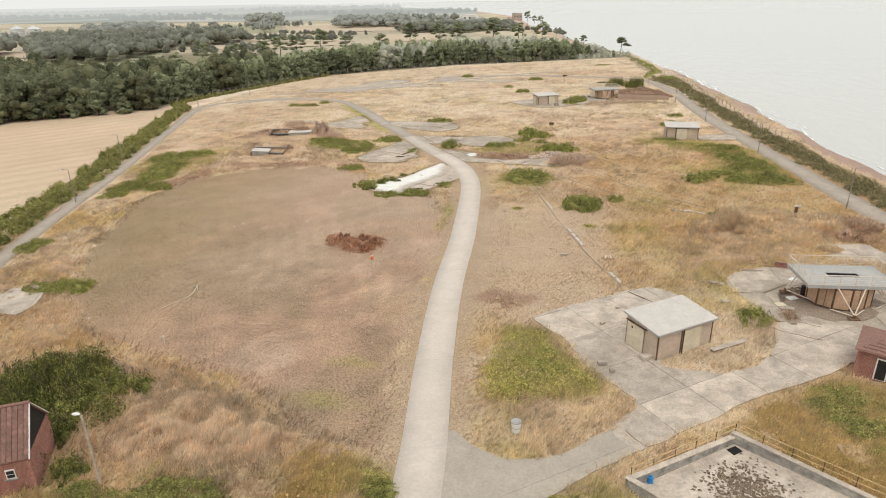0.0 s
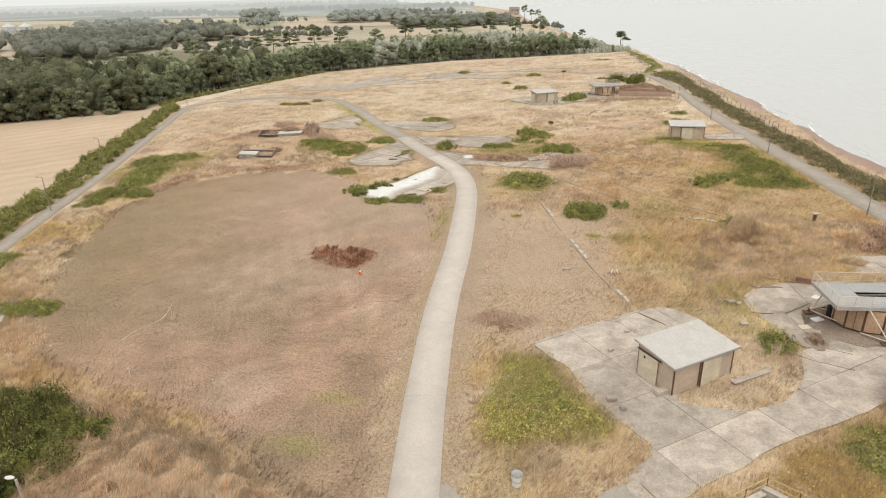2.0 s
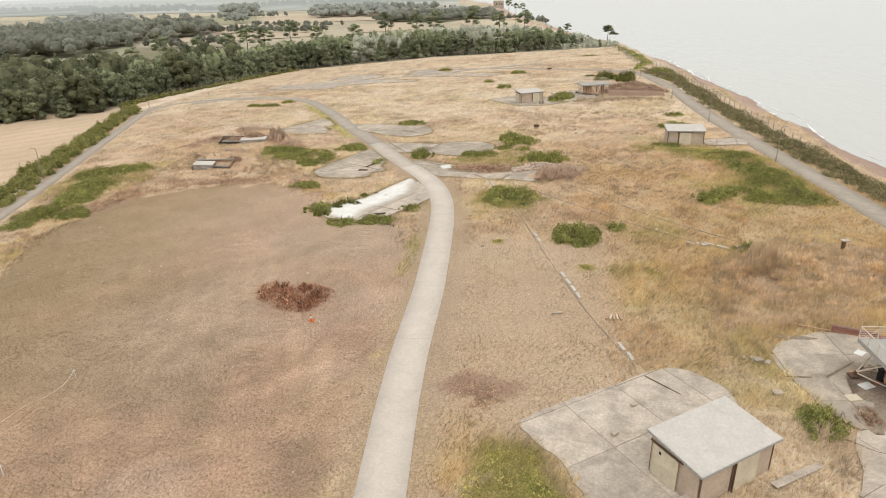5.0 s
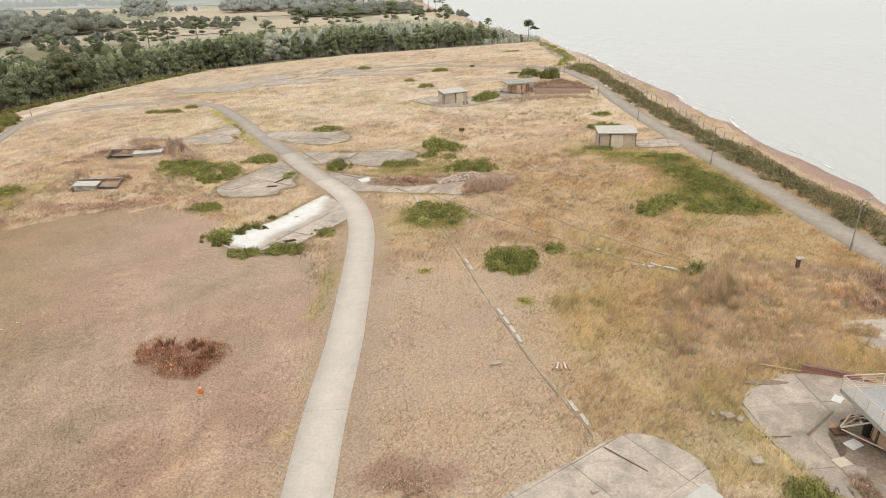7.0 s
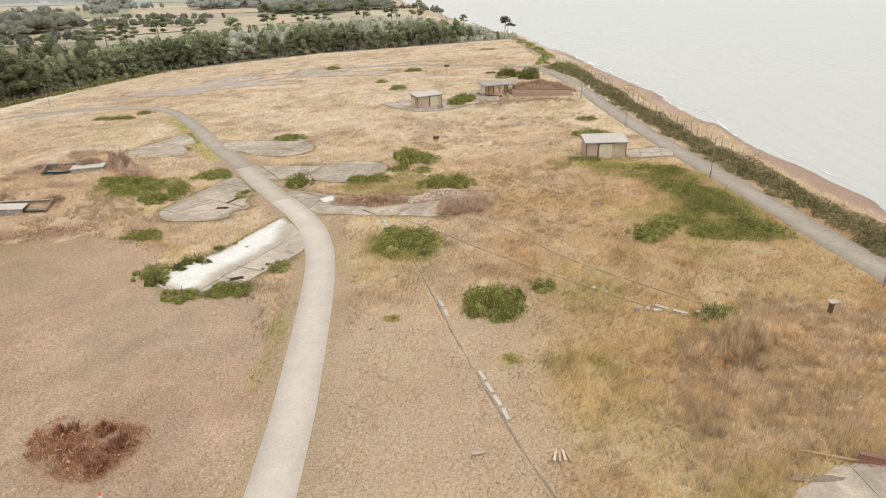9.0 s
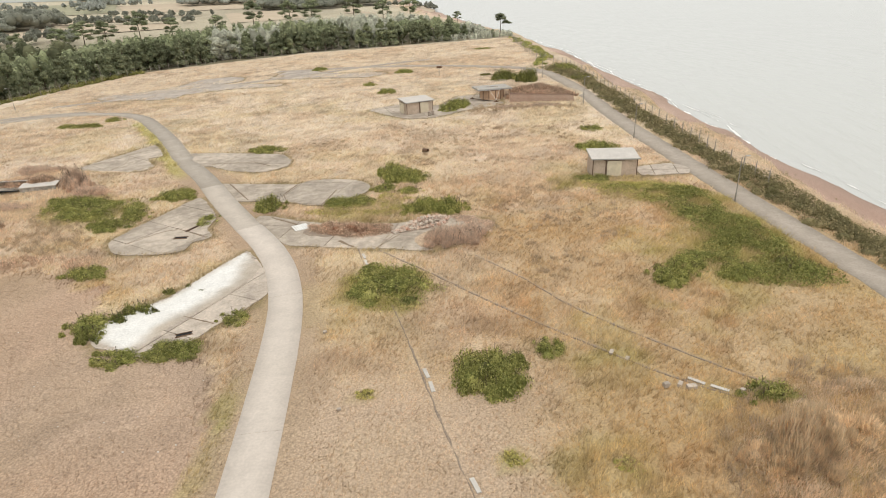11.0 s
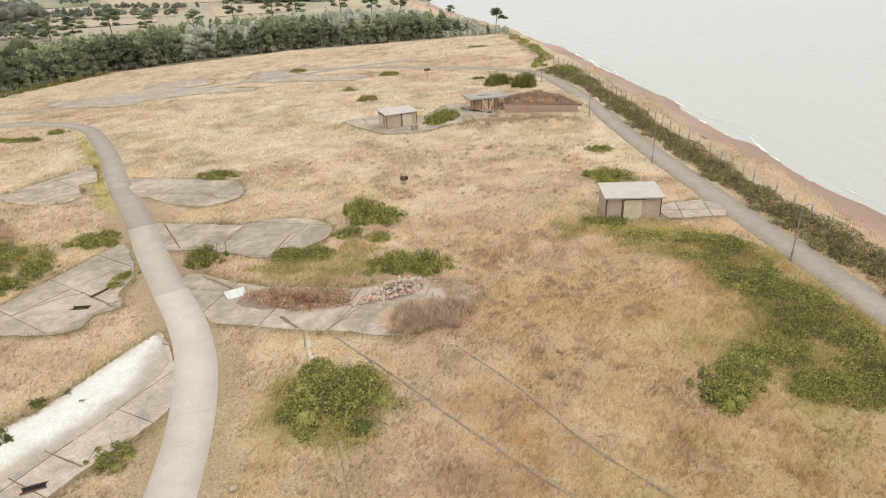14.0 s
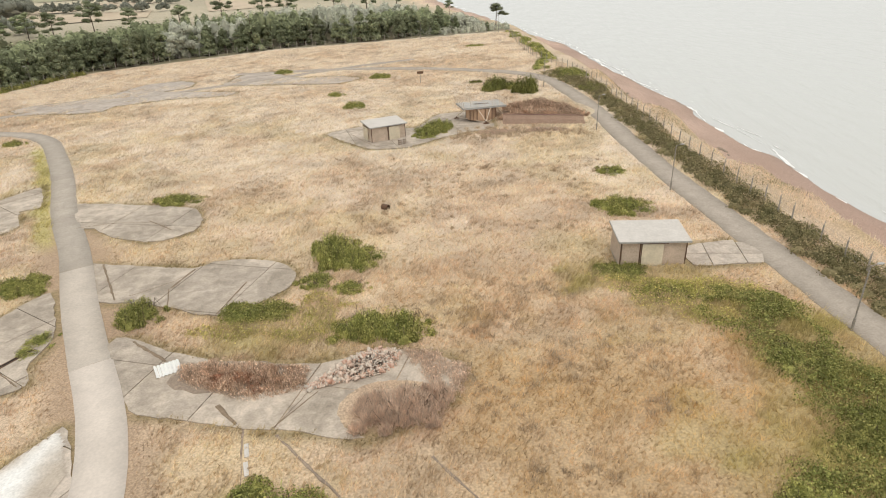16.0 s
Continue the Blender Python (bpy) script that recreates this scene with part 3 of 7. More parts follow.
def slab_mesh(poly, top, thick=0.25):
    bm = bmesh.new()
    up = [bm.verts.new((x, y, float(slope(x, y)) + top)) for x, y in poly]
    low = [bm.verts.new((x, y, float(slope(x, y)) + top - thick)) for x, y in poly]
    face = bm.faces.new(up)
    for k in range(len(poly)):
        j = (k + 1) % len(poly)
        bm.faces.new((up[k], low[k], low[j], up[j]))
    bmesh.ops.triangulate(bm, faces=[face])
    bmesh.ops.recalc_face_normals(bm, faces=bm.faces)
    return bm


def cut_slab(triangles, top, thick=0.25):
    """One slab: flat pieces welded together, with sides down to its underside."""
    bm = bmesh.new()
    for tri in triangles:
        bm.faces.new([bm.verts.new((x, y, float(slope(x, y)) + top)) for x, y in tri])
    bmesh.ops.remove_doubles(bm, verts=bm.verts, dist=0.002)
    bmesh.ops.recalc_face_normals(bm, faces=bm.faces)
    if sum(f.normal.z for f in bm.faces) < 0:
        bmesh.ops.reverse_faces(bm, faces=bm.faces)
    rim = [e for e in bm.edges if len(e.link_faces) == 1]
    made = bmesh.ops.extrude_edge_only(bm, edges=rim)
    for v in made["geom"]:
        if isinstance(v, bmesh.types.BMVert):
            v.co.z -= thick
    bmesh.ops.recalc_face_normals(bm, faces=bm.faces)
    return bm


def clip_cell(p, c, s, u0, u1, v0, v1):
    for nx, ny, lim in ((c, s, u1), (-c, -s, -u0), (-s, c, v1), (s, -c, -v0)):
        p = clip_half(p, nx, ny, lim) if p else p
    p = [a for k, a in enumerate(p) if math.dist(a, p[k - 1]) > 0.004]
    return p if len(p) > 2 else []


def area_of(p):
    return abs(sum(a[0] * b[1] - a[1] * b[0] for a, b in zip(p, p[1:] + p[:1]))) / 2


def paving(name, poly, turn, du, dv, label, mat=SLAB, gap=0.035, lift=0.05, seed=1, shift=(0.0, 0.0), by=0.12):
    """Concrete paving: a parent and its slabs, parted by open joints."""
    PAVED.append(rounded(poly, 1.6))
    rng = random.Random(seed)
    owner = tagged(new(name), label, "paving", kind="structure")
    c, s = math.cos(radians(turn)), math.sin(radians(turn))
    edge = ragged(rounded(poly), seed, 0.7, by)
    triangles = [[edge[k] for k in tri] for tri in geometry.tessellate_polygon([[Vector((x, y, 0)) for x, y in edge]])]
    us, vs = [c * x + s * y for x, y in edge], [-s * x + c * y for x, y in edge]
    for i in range(math.floor((min(us) - shift[0]) / du), math.ceil((max(us) - shift[0]) / du)):
        for j in range(math.floor((min(vs) - shift[1]) / dv), math.ceil((max(vs) - shift[1]) / dv)):
            pieces = [clip_cell(tri, c, s, shift[0] + i * du + gap / 2, shift[0] + (i + 1) * du - gap / 2, shift[1] + j * dv + gap / 2, shift[1] + (j + 1) * dv - gap / 2) for tri in triangles]
            pieces = [q for q in pieces if q and area_of(q) > 1e-4]
            if pieces and sum(area_of(q) for q in pieces) > 0.25:
                part("slab", cut_slab(pieces, lift + rng.uniform(-0.012, 0.02)), mat, owner)
    return owner


left, right = ribbon(MAIN, 3.25, 0.06, 0.02, seed=5)
for k in range(0, len(MAIN) - 1, 9):
    end = min(k + 10, len(MAIN))
    l, r = left[k:end].copy(), right[k:end].copy()
    if end - k > 2:
        pull = 0.009
        l[-1] += (l[-2] - l[-1]) * pull
        r[-1] += (r[-2] - r[-1]) * pull
    if len(l) > 1:
        v, f = strip_mesh(l, r, 0.06, 0.3)
        ob = new("slab", raw("slab", v, f, ROAD if l[0][1] < 110 else ROAD_MID if l[0][1] < 124 else ROAD_OLD))
        ob.parent = main_road

paving("paving_1", [(-4.9, 52.9), (4, 59.9), (6.4, 61), (9.6, 58.8), (10, 54), (7, 49.8), (6.4, 45.7), (11, 45.3), (13.6, 46.9), (15.4, 49.3), (16.1, 51.9), (17, 54.9), (24.3, 55.2), (27, 55), (24, 51.5), (19, 46.6), (12.3, 42), (10.1, 39.8), (4.3, 34.8), (2.3, 36.6), (4.1, 39.4), (4.0, 40.8), (1, 43.6), (-1.9, 49.1)], 39, 4.6, 5.2, "cracked pale concrete yard and side lane with open joints", seed=11, shift=(1.0, 2.3), lift=0.045)
paving("paving_16", [(4.25, 34.85), (1.3, 32.1), (-3, 27.5), (-8.0, 21.5), (-9.0, 27.5), (-9.6, 34.6), (-8.2, 34.4), (-7.0, 33.1), (-4.3, 32.2), (-0.9, 33.3), (2.25, 36.55)], 39, 40, 40, "smooth worn concrete apron where the side lane meets the road", ROAD_OLD, seed=26, lift=0.05, by=0.05, shift=(-15, -15))
paving("paving_2", [(13.7, 63.9), (15.1, 65.9), (18.1, 67.7), (21.2, 67.9), (24, 66.9), (32, 66), (32, 55.4), (17.1, 55.1), (14.6, 60.2), (14.1, 61.6)], 8, 5.2, 6.0,
       "stained concrete hardstanding with a rounded end, littered with debris", SLAB_OLD, seed=12, shift=(2, 1.2))
paving("paving_3", [(24.7, 74.1), (26.4, 75.6), (31, 76), (32, 70), (26.5, 70.7)], 20, 4, 4, "broken concrete slab overgrown by dry grass", seed=13)
paving("paving_4", [(-29.5, 113), (-26.2, 108.7), (-24.2, 105.1), (-23.7, 103.3), (-24.6, 100.5), (-26.5, 96.9), (-27.7, 94.7), (-29.3, 92.7), (-31.1, 91.8), (-33.4, 92.3), (-36.9, 93.9), (-38.3, 96.6), (-36.9, 99.3), (-33.8, 102.3), (-31.6, 108.4)], 66, 7.5, 9,
       "pale concrete hardstanding half covered with white stone", seed=14, shift=(0, 4), gap=0.08)
paving("paving_5", [(-43.4, 132.8), (-37.8, 124.8), (-37.4, 120.8), (-35.6, 117.8), (-37.4, 116.2), (-37.4, 114), (-39.5, 113), (-45.6, 113.4), (-48.5, 117.2), (-47, 123), (-45.5, 127.4)], 60, 6, 7,
       "grey concrete hardstanding with a sunken pit", SLAB_OLD, seed=15, gap=0.08)
paving("paving_6", [(-66.7, 166.1), (-60.8, 157.4), (-63.1, 156.1), (-59.6, 151.1), (-59.9, 148.4), (-66, 147), (-70.8, 149.8), (-73.6, 152.2), (-70.3, 158.9)], 55, 7, 7, "old grey concrete hardstanding in dry grass", SLAB_OLD, seed=16, gap=0.08)
paving("paving_7", [(-56.4, 158.2), (-43.3, 156), (-37.6, 154.4), (-34.9, 150.5), (-34.6, 147.2), (-36.4, 145.2), (-38.6, 144.3), (-42.1, 145.2), (-45.4, 146.8), (-48.3, 149), (-50.6, 149.7)], -10, 8, 7, "old grey concrete hardstanding in dry grass", SLAB_OLD, seed=17, gap=0.08)
paving("paving_8", [(-43.2, 139), (-40.1, 138.6), (-30.4, 137), (-28.7, 138.5), (-25.7, 138.9), (-22.4, 138.2), (-19.9, 136.7), (-18.7, 134.6), (-19.1, 131.6), (-21.7, 128.9), (-24.1, 127.5), (-26.6, 128), (-29.4, 129.2), (-34.7, 130.4), (-36.9, 130.4)], -12, 7.5, 9,
       "grey concrete hardstanding with a rounded end and dark joints", SLAB_OLD, seed=18, shift=(2.5, 3), gap=0.08)
paving("paving_9", [(-32.4, 123.8), (-29.8, 123.9), (-26, 122), (-21, 120.4), (-13, 119.8), (-10.4, 120.8), (-7.2, 121.6), (-3.5, 120.6), (-1.5, 118.4), (-2.3, 116), (-3.4, 113.8), (-5.9, 112), (-8.1, 111.5), (-10, 111.6), (-12.1, 112.2), (-16.5, 112.6), (-20.8, 113.5), (-25.6, 114.7)], -12, 6.5, 11, "pale concrete hardstanding under rubble and dead scrub", SLAB_OLD, seed=19, shift=(1.6, 2), gap=0.08)
paving("paving_10", [(-27.9, 188.4), (-21.7, 192.8), (-12, 190), (-8.5, 199), (-0.9, 200), (2, 188), (-5, 184), (-12, 178), (-18.7, 178.2)], 20, 6, 6, "pale concrete yard round a flat-roofed hut", SLAB_OLD, seed=20, gap=0.08)
paving("paving_11", [(19.6, 138), (24.9, 139.4), (26.6, 137), (26, 134.3), (19.6, 134.2)], -5, 3.2, 2.6, "pale concrete strip between a hut and the coast road", seed=21, gap=0.08)
paving("paving_12", [(-113.6, 225), (-111, 230), (-102.6, 233), (-96, 239), (-92.6, 251), (-84, 253.8), (-78.1, 249.7), (-77, 243.3), (-83, 238.5), (-86.7, 223), (-88, 218), (-97.7, 218.3), (-107.4, 220.4)], 20, 10, 10, "far worn concrete hardstanding", ASPHALT_PALE, seed=22)
paving("paving_13", [(-83.5, 239.3), (-72, 236), (-60.3, 233.5), (-61.6, 229), (-75.6, 228.7), (-86.7, 224)], 20, 10, 10, "far worn concrete hardstanding", ASPHALT_PALE, seed=23)
paving("paving_14", [(-68.2, 244.5), (-66.8, 259), (-58.5, 259.5), (-53.6, 252), (-47, 247.6), (-37.7, 247.1), (-30.9, 242.7), (-35.6, 237), (-50.8, 239.6), (-61.7, 241.2)], 20, 10, 10, "far worn concrete hardstanding", ASPHALT_PALE, seed=24)
paving("paving_15", [(-66, 50.6), (-62.4, 51.9), (-59.3, 47.6), (-59.5, 45), (-66, 46)], 30, 4, 4, "small concrete slab at the edge of the mown field", seed=25)

RIMS += PAVED[4:12] + PAVED[12:15]
xs = np.concatenate([np.geomspace(-4800, -250, 26)[:-1], np.arange(-250, -100, 3.0), np.arange(-100, 76, 1.0), np.geomspace(76, 4800, 14)])
ys = np.concatenate([[-900, -400, -150, -60, -20], np.arange(0, 180, 1.0), np.arange(180, 340, 2.0), np.geomspace(345, 4900, 50)])
# ground under long grass darkened: painted shade for the gaps between tufts
ground = new("ground", sheet(xs, ys, gz, "ground", GROUND, lambda x, y: tint(x, y) * np.where(inside(MOWN, x, y) | (y > 330) | (x < np.interp(y, [p[1] for p in HEDGE], [p[0] for p in HEDGE])), 1.0, 0.86)[..., None]))
tagged(ground, "dry grassland plateau above a sandy cliff and shingle beach", "ground", kind="structure")


white_stone = [(-29.6, 112.7), (-30.7, 111), (-31.7, 108.3), (-33.9, 102.2), (-37, 99.1), (-38.2, 96.6), (-36.8, 94), (-35.2, 93.2), (-33.2, 92.7), (-32.7, 94.3), (-32.4, 96), (-31.7, 97.6), (-30.3, 99.5), (-29.1, 101.9), (-27.8, 106), (-27.9, 109.9)]
wx, wy = np.meshgrid(np.arange(-40, -23, 0.3), np.arange(91, 114, 0.3))
pad = rounded(white_stone, 1.0)
depth = np.where(inside(pad, wx, wy), 1, -1) * line_gap(pad + pad[:1], wx, wy)
spread = smooth(-0.5, 1.6, depth + 2.2 * (cloudy(wx, wy, 2.6, 301) - 0.45))
grey = np.ones((*wx.shape, 3)) * np.array((0.47, 0.405, 0.335)) * (0.85 + 0.3 * cloudy(wx, wy, 3, 302))[..., None]
drift = mix(grey, (0.76, 0.745, 0.715), spread)
slab_in = inside(rounded([(-29.5, 112.8), (-26.4, 108.7), (-24.4, 105.1), (-24.8, 100.5), (-27.7, 94.9), (-31.1, 92.0), (-36.8, 94.1), (-38.1, 96.6), (-36.8, 99.2), (-33.7, 102.3), (-31.7, 108.3)], 1.0), wx, wy)
keep = (depth > -1.3) & slab_in
number = np.arange(wx.size).reshape(wx.shape)
quads = np.stack([number[:-1, :-1], number[:-1, 1:], number[1:, 1:], number[1:, :-1]], -1)[keep[:-1, :-1] & keep[1:, 1:] & keep[:-1, 1:] & keep[1:, :-1]]
tops = np.stack([wx, wy, slope(wx, wy) + 0.079 + 0.06 * spread * cloudy(wx, wy, 1.5, 303)], -1).reshape(-1, 3)
used = np.unique(quads)
renumber = np.zeros(wx.size, int)
renumber[used] = np.arange(len(used))
CRUSHED = material("crushed_stone_drift", (1, 1, 1), (0.88, 0.87, 0.85), fine=6, coarse=0.6, spread=0.12, bump=0.4, attribute="tint", stain=0.08)
tagged(new("white_stone", raw("white_stone", tops[used], renumber[quads], CRUSHED, drift.reshape(-1, 3)[used], True)), "drift of white crushed stone thinning out over concrete", "gravel", kind="stuff")

# ---- foliage ----


def leaf_quads(centre, out, size, rng, flat=0.6):
    """Small four-cornered leaves round the given places, turned roughly outwards; as triangles."""
    n = len(centre)
    a = out + [0, 0, 0.55] + rng.normal(0, 0.5, (n, 3))
    a /= np.linalg.norm(a, axis=1)[:, None] + 1e-9
    u = np.cross(a, rng.normal(0, 1, (n, 3)))
    u /= np.linalg.norm(u, axis=1)[:, None] + 1e-9
    w = np.cross(a, u)
    s = size[:, None]
    v = np.stack([centre + u * s, centre + w * s * flat, centre - u * s, centre - w * s * flat], 1).reshape(-1, 3)
    i = np.arange(n)[:, None] * 4
    f = np.concatenate([i + [0, 1, 2], i + [0, 2, 3]])
    return v, f


def stalk_tris(centre, out, length, rng, width=0.03):
    """Thin upright stalks, as triangles."""
    n = len(centre)
    way = out * 0.6 + [0, 0, 0.8] + rng.normal(0, 0.35, (n, 3))
    way /= np.linalg.norm(way, axis=1)[:, None] + 1e-9
    u = np.cross(way, rng.normal(0, 1, (n, 3)))
    u /= np.linalg.norm(u, axis=1)[:, None] + 1e-9
    s = length[:, None]
    v = np.stack([centre - way * s * 0.5 + u * width, centre - way * s * 0.5 - u * width, centre + way * s * 0.6], 1).reshape(-1, 3)
    return v, np.arange(n * 3).reshape(-1, 3)


def on_ball(n, rng, low=-0.2):
    d = rng.normal(0, 1, (n * 3, 3))
    d /= np.linalg.norm(d, axis=1)[:, None]
    return d[d[:, 2] > low][:n]


def core_ball(centre, radii, seed):
    """A low lumpy ball, as arrays."""
    bm = bmesh.new()
    bmesh.ops.create_icosphere(bm, subdivisions=2, radius=1)
    v = np.array([p.co[:] for p in bm.verts])
    f = np.array([[p.index for p in t.verts] for t in bm.faces])
    bm.free()
    rng = np.random.default_rng(seed)
    return centre + v * radii * rng.uniform(0.8, 1.05, (len(v), 1)), f


def joined(pieces):
    vs, fs, n = [], [], 0
    for v, f in pieces:
        vs.append(v)
        fs.append(f + n)
        n += len(v)
    return np.concatenate(vs), np.concatenate(fs)


def bush_data(r, h, leaves, leaf, seed, low=-0.1, core=0.7, stalks=False, shoots=0.5):
    """A spreading bush: several lumps with leaves on them. r: its half width, h: its height."""
    rng = np.random.default_rng(seed)
    pieces = []
    lumps = 9 + int(r * 6)
    for k in range(lumps):
        straggler = k > 0.8 * lumps
        ang, far = rng.uniform(0, 2 * np.pi), r * (rng.uniform(0.75, 1.05) if straggler else 0.72 * np.sqrt(rng.uniform(0, 1)))
        c = np.array([np.cos(ang) * far, np.sin(ang) * far, 0.0])
        rad = r * (rng.uniform(0.1, 0.2) if straggler else rng.uniform(0.18, 0.38))
        top = h * (rng.uniform(0.25, 0.5) if straggler else rng.uniform(0.5, 1.15) * (1 - 0.4 * (far / r) ** 2))
        radii = np.array([rad, rad * rng.uniform(0.8, 1.2), top])
        pieces.append(core_ball(c, radii * core, seed * 31 + k))
        d = on_ball(leaves // lumps, rng, low)
        place = c + d * radii * rng.uniform(0.78, 1.25, (len(d), 1))
        place[:, 2] = np.maximum(place[:, 2], 0.02)
        if stalks:
            place = np.concatenate([place, c + (place - c) * rng.uniform(0.5, 0.95, (len(d), 1))])
            d = np.concatenate([d, d])
            pieces.append(stalk_tris(place, d, leaf * 5 * rng.uniform(0.5, 1.4, len(d)), rng, leaf * 0.35))
        else:
            some = rng.uniform(0, 1, len(d)) < shoots
            pieces.append(stalk_tris(place[some] + [0, 0, 0.03], d[some], leaf * 3.4 * rng.uniform(0.5, 1.4, some.sum()), rng, leaf * 0.3))
            pieces.append(leaf_quads(place, d, leaf * rng.uniform(0.6, 1.4, len(d)), rng))
    return joined(pieces)


BUSH_SIZES = {"small": (0.9, 0.6, 700, 0.075), "middle": (2.0, 1.05, 3600, 0.072), "large": (3.6, 1.2, 9500, 0.08)}
bush_meshes = {}
for size, (r, h, count, leaf) in BUSH_SIZES.items():
    for kind, mat, seed in (("bramble", LEAF, 1), ("shrub", LEAF_DARK, 2), ("dry", LEAF_DRY, 3), ("rust", LEAF_RUST, 4), ("weed", LEAF_WEED, 5), ("brown", LEAF_BROWN, 6), ("straw", STRAW_MOUND, 7)):
        variants = 2 if kind == "bramble" else 1
        for v in range(variants):
            bush_meshes[size, kind, v] = raw("bush", *bush_data(r, h, count, leaf, seed * 10 + v + len(size), stalks=kind in ("dry", "rust", "brown", "straw"), core=0.2 if kind in ("dry", "rust", "brown", "straw") else 0.5 if kind == "weed" else 0.7, shoots=0.08 if kind == "shrub" else 0.5), mat)

cane_meshes = {}
for size, (r, h, count, leaf) in BUSH_SIZES.items():
    rng = random.Random(len(size))
    bm = bmesh.new()
    for k in range(int(7 + 5 * r)):
        a, far, reach = rng.uniform(0, 6.28), rng.uniform(0, 0.6) * r, rng.uniform(0.25, 0.5) * r
        base, top, tip = (Vector((math.cos(a) * q, math.sin(a) * q, z)) for q, z in ((far, -0.05), (far + reach * 0.6, h * rng.uniform(0.9, 1.15)), (far + reach, h * rng.uniform(0.4, 0.8))))
        rod(bm, base, top, 0.016, 0.012, 4)
        rod(bm, top, tip, 0.012, 0.006, 4)
    cane_meshes[size] = bpy.data.meshes.new("canes")
    bm.to_mesh(cane_meshes[size])
    bm.free()
    cane_meshes[size].materials.append(BARK)

BUSH_WORDS = {"bramble": ("bramble_bush", "low green bramble mound in dry grass", "bush"), "shrub": ("shrub", "dense dark green leafy shrub", "shrub"),
              "dry": ("dead_scrub", "leafless greyish brown dead scrub", "bush"), "rust": ("dock_clump", "rust brown dried dock stalks", "plant"),
              "weed": ("weed_patch", "low carpet of yellow-green weeds among grass", "weeds"), "brown": ("dead_bracken", "brown dead bracken and stems", "bush"), "straw": ("straw_mound", "dense mound of bleached dead stems", "bush")}
bush_rng = random.Random(5)
TAKEN = []


def bush(kind, x, y, rx, ry, h, turn=None):
    rx, ry, h = rx * 1.25, ry * 1.25, h * 1.1
    r = max(rx, ry)
    size = "small" if r < 1.3 else "middle" if r < 2.7 else "large"
    me = bush_meshes[size, kind, bush_rng.randrange(2) if kind == "bramble" else 0]
    name, words, category = BUSH_WORDS[kind]
    ob = new(name)
    ob.empty_display_size = 0.3
    new("foliage", me).parent = ob
    if kind != "straw":
        tagged(new("undergrowth", cane_meshes[size]), kind="stuff").parent = ob
    turn = bush_rng.uniform(*((-12, 12) if abs(rx - ry) > 0.4 else (0, 360))) if turn is None else turn
    flip = bush_rng.choice((0, 180))
    ob.matrix_world = on_ground(x, y, turn) @ pose(0, 0, -0.05, rz=flip) @ Matrix.Diagonal((rx / BUSH_SIZES[size][0], ry / BUSH_SIZES[size][0], h / BUSH_SIZES[size][1], 1))
    TAKEN.append((x, y, rx * 0.8, ry * 0.8))
    return tagged(ob, ("small " if r < 1.3 else "wide " if r > 2.7 else "") + words, category, kind.replace("dry", "dead") + " growth on the grassland")


# green brambles: x, y, half length, half width, height
for row in [(-2.0, 88.4, 2.7, 2.7, 1.4), (2.8, 91.8, 1.3, 1.1, 0.7), (-11.4, 103.3, 3.9, 3.6, 1.1), (-31.2, 127.2, 2.0, 1.8, 1.4), (-20.5, 127.6, 3.4, 1.5, 0.9), (-10.2, 124.2, 2.2, 1.7, 1.6),
            (-6.6, 123.8, 2.1, 1.5, 1.5), (-15.8, 139.4, 2.0, 3.4, 1.6), (-13.0, 137.6, 2.2, 2.2, 1.3), (-16.4, 133.2, 1.6, 1.4, 0.7), (-41, 157.4, 2.8, 1.5, 0.9), (16.2, 149.1, 2.8, 2.2, 1.1), (17, 161.9, 1.8, 1.3, 0.7)]:
    bush("bramble", *row)
for row in [(15.2, 103.4, 1.9, 1.6, 1.1), (17.3, 105.6, 1.9, 1.6, 0.9), (22.4, 103.4, 2.4, 1.6, 1.0), (24.6, 111.5, 2.4, 2.4, 1.1), (27.2, 104.4, 2.0, 1.8, 1.0), (22.6, 119, 2.0, 1.8, 0.8),
            (12.6, 133.6, 2.6, 1.1, 0.6), (15.1, 55.3, 1.7, 1.4, 0.9), (-12.2, 27.8, 1.4, 1.0, 0.6), (17, 85.4, 1.8, 1.1, 0.9)]:
    bush("bramble", *row)
for row in [(-4.2, 49.0, 1.2, 1.0, 0.5), (-6.0, 45.6, 1.2, 1.1, 0.5), (-1.6, 44.8, 1.2, 1.0, 0.5), (0.9, 42.2, 1.0, 0.9, 0.45), (-4.4, 41.2, 1.0, 0.8, 0.4),
            (-13.2, 28.6, 1.6, 1.1, 0.4), (-15.6, 28.2, 1.3, 1.0, 0.35), (-11.2, 86.2, 0.7, 0.6, 0.3), (-0.8, 79.6, 0.8, 0.5, 0.25), (1.2, 28.6, 1.8, 1.2, 0.5), (3.2, 29.6, 1.0, 0.8, 0.4), (6.4, 79.0, 1.0, 0.7, 0.25)]:
    bush("weed", *row)
for row in [(-25.4, 97.9, 1.4, 1.2, 0.6), (-28.6, 92.6, 2.4, 1.5, 0.7), (-33.4, 91.6, 2.0, 1.2, 0.7), (-39.2, 97.2, 1.9, 1.6, 0.9), (-46, 108.3, 2.2, 1.5, 0.8), (-47.4, 134, 2.6, 2.2, 1.0),
            (-38.4, 123.2, 1.2, 1.9, 0.45), (-60, 131.2, 5.2, 2.3, 1.1), (-57.6, 126.6, 4.0, 1.8, 1.0), (-51, 122.6, 2.6, 1.7, 0.9), (-49.5, 126, 2.0, 1.5, 0.8)]:
    bush("bramble", *row)
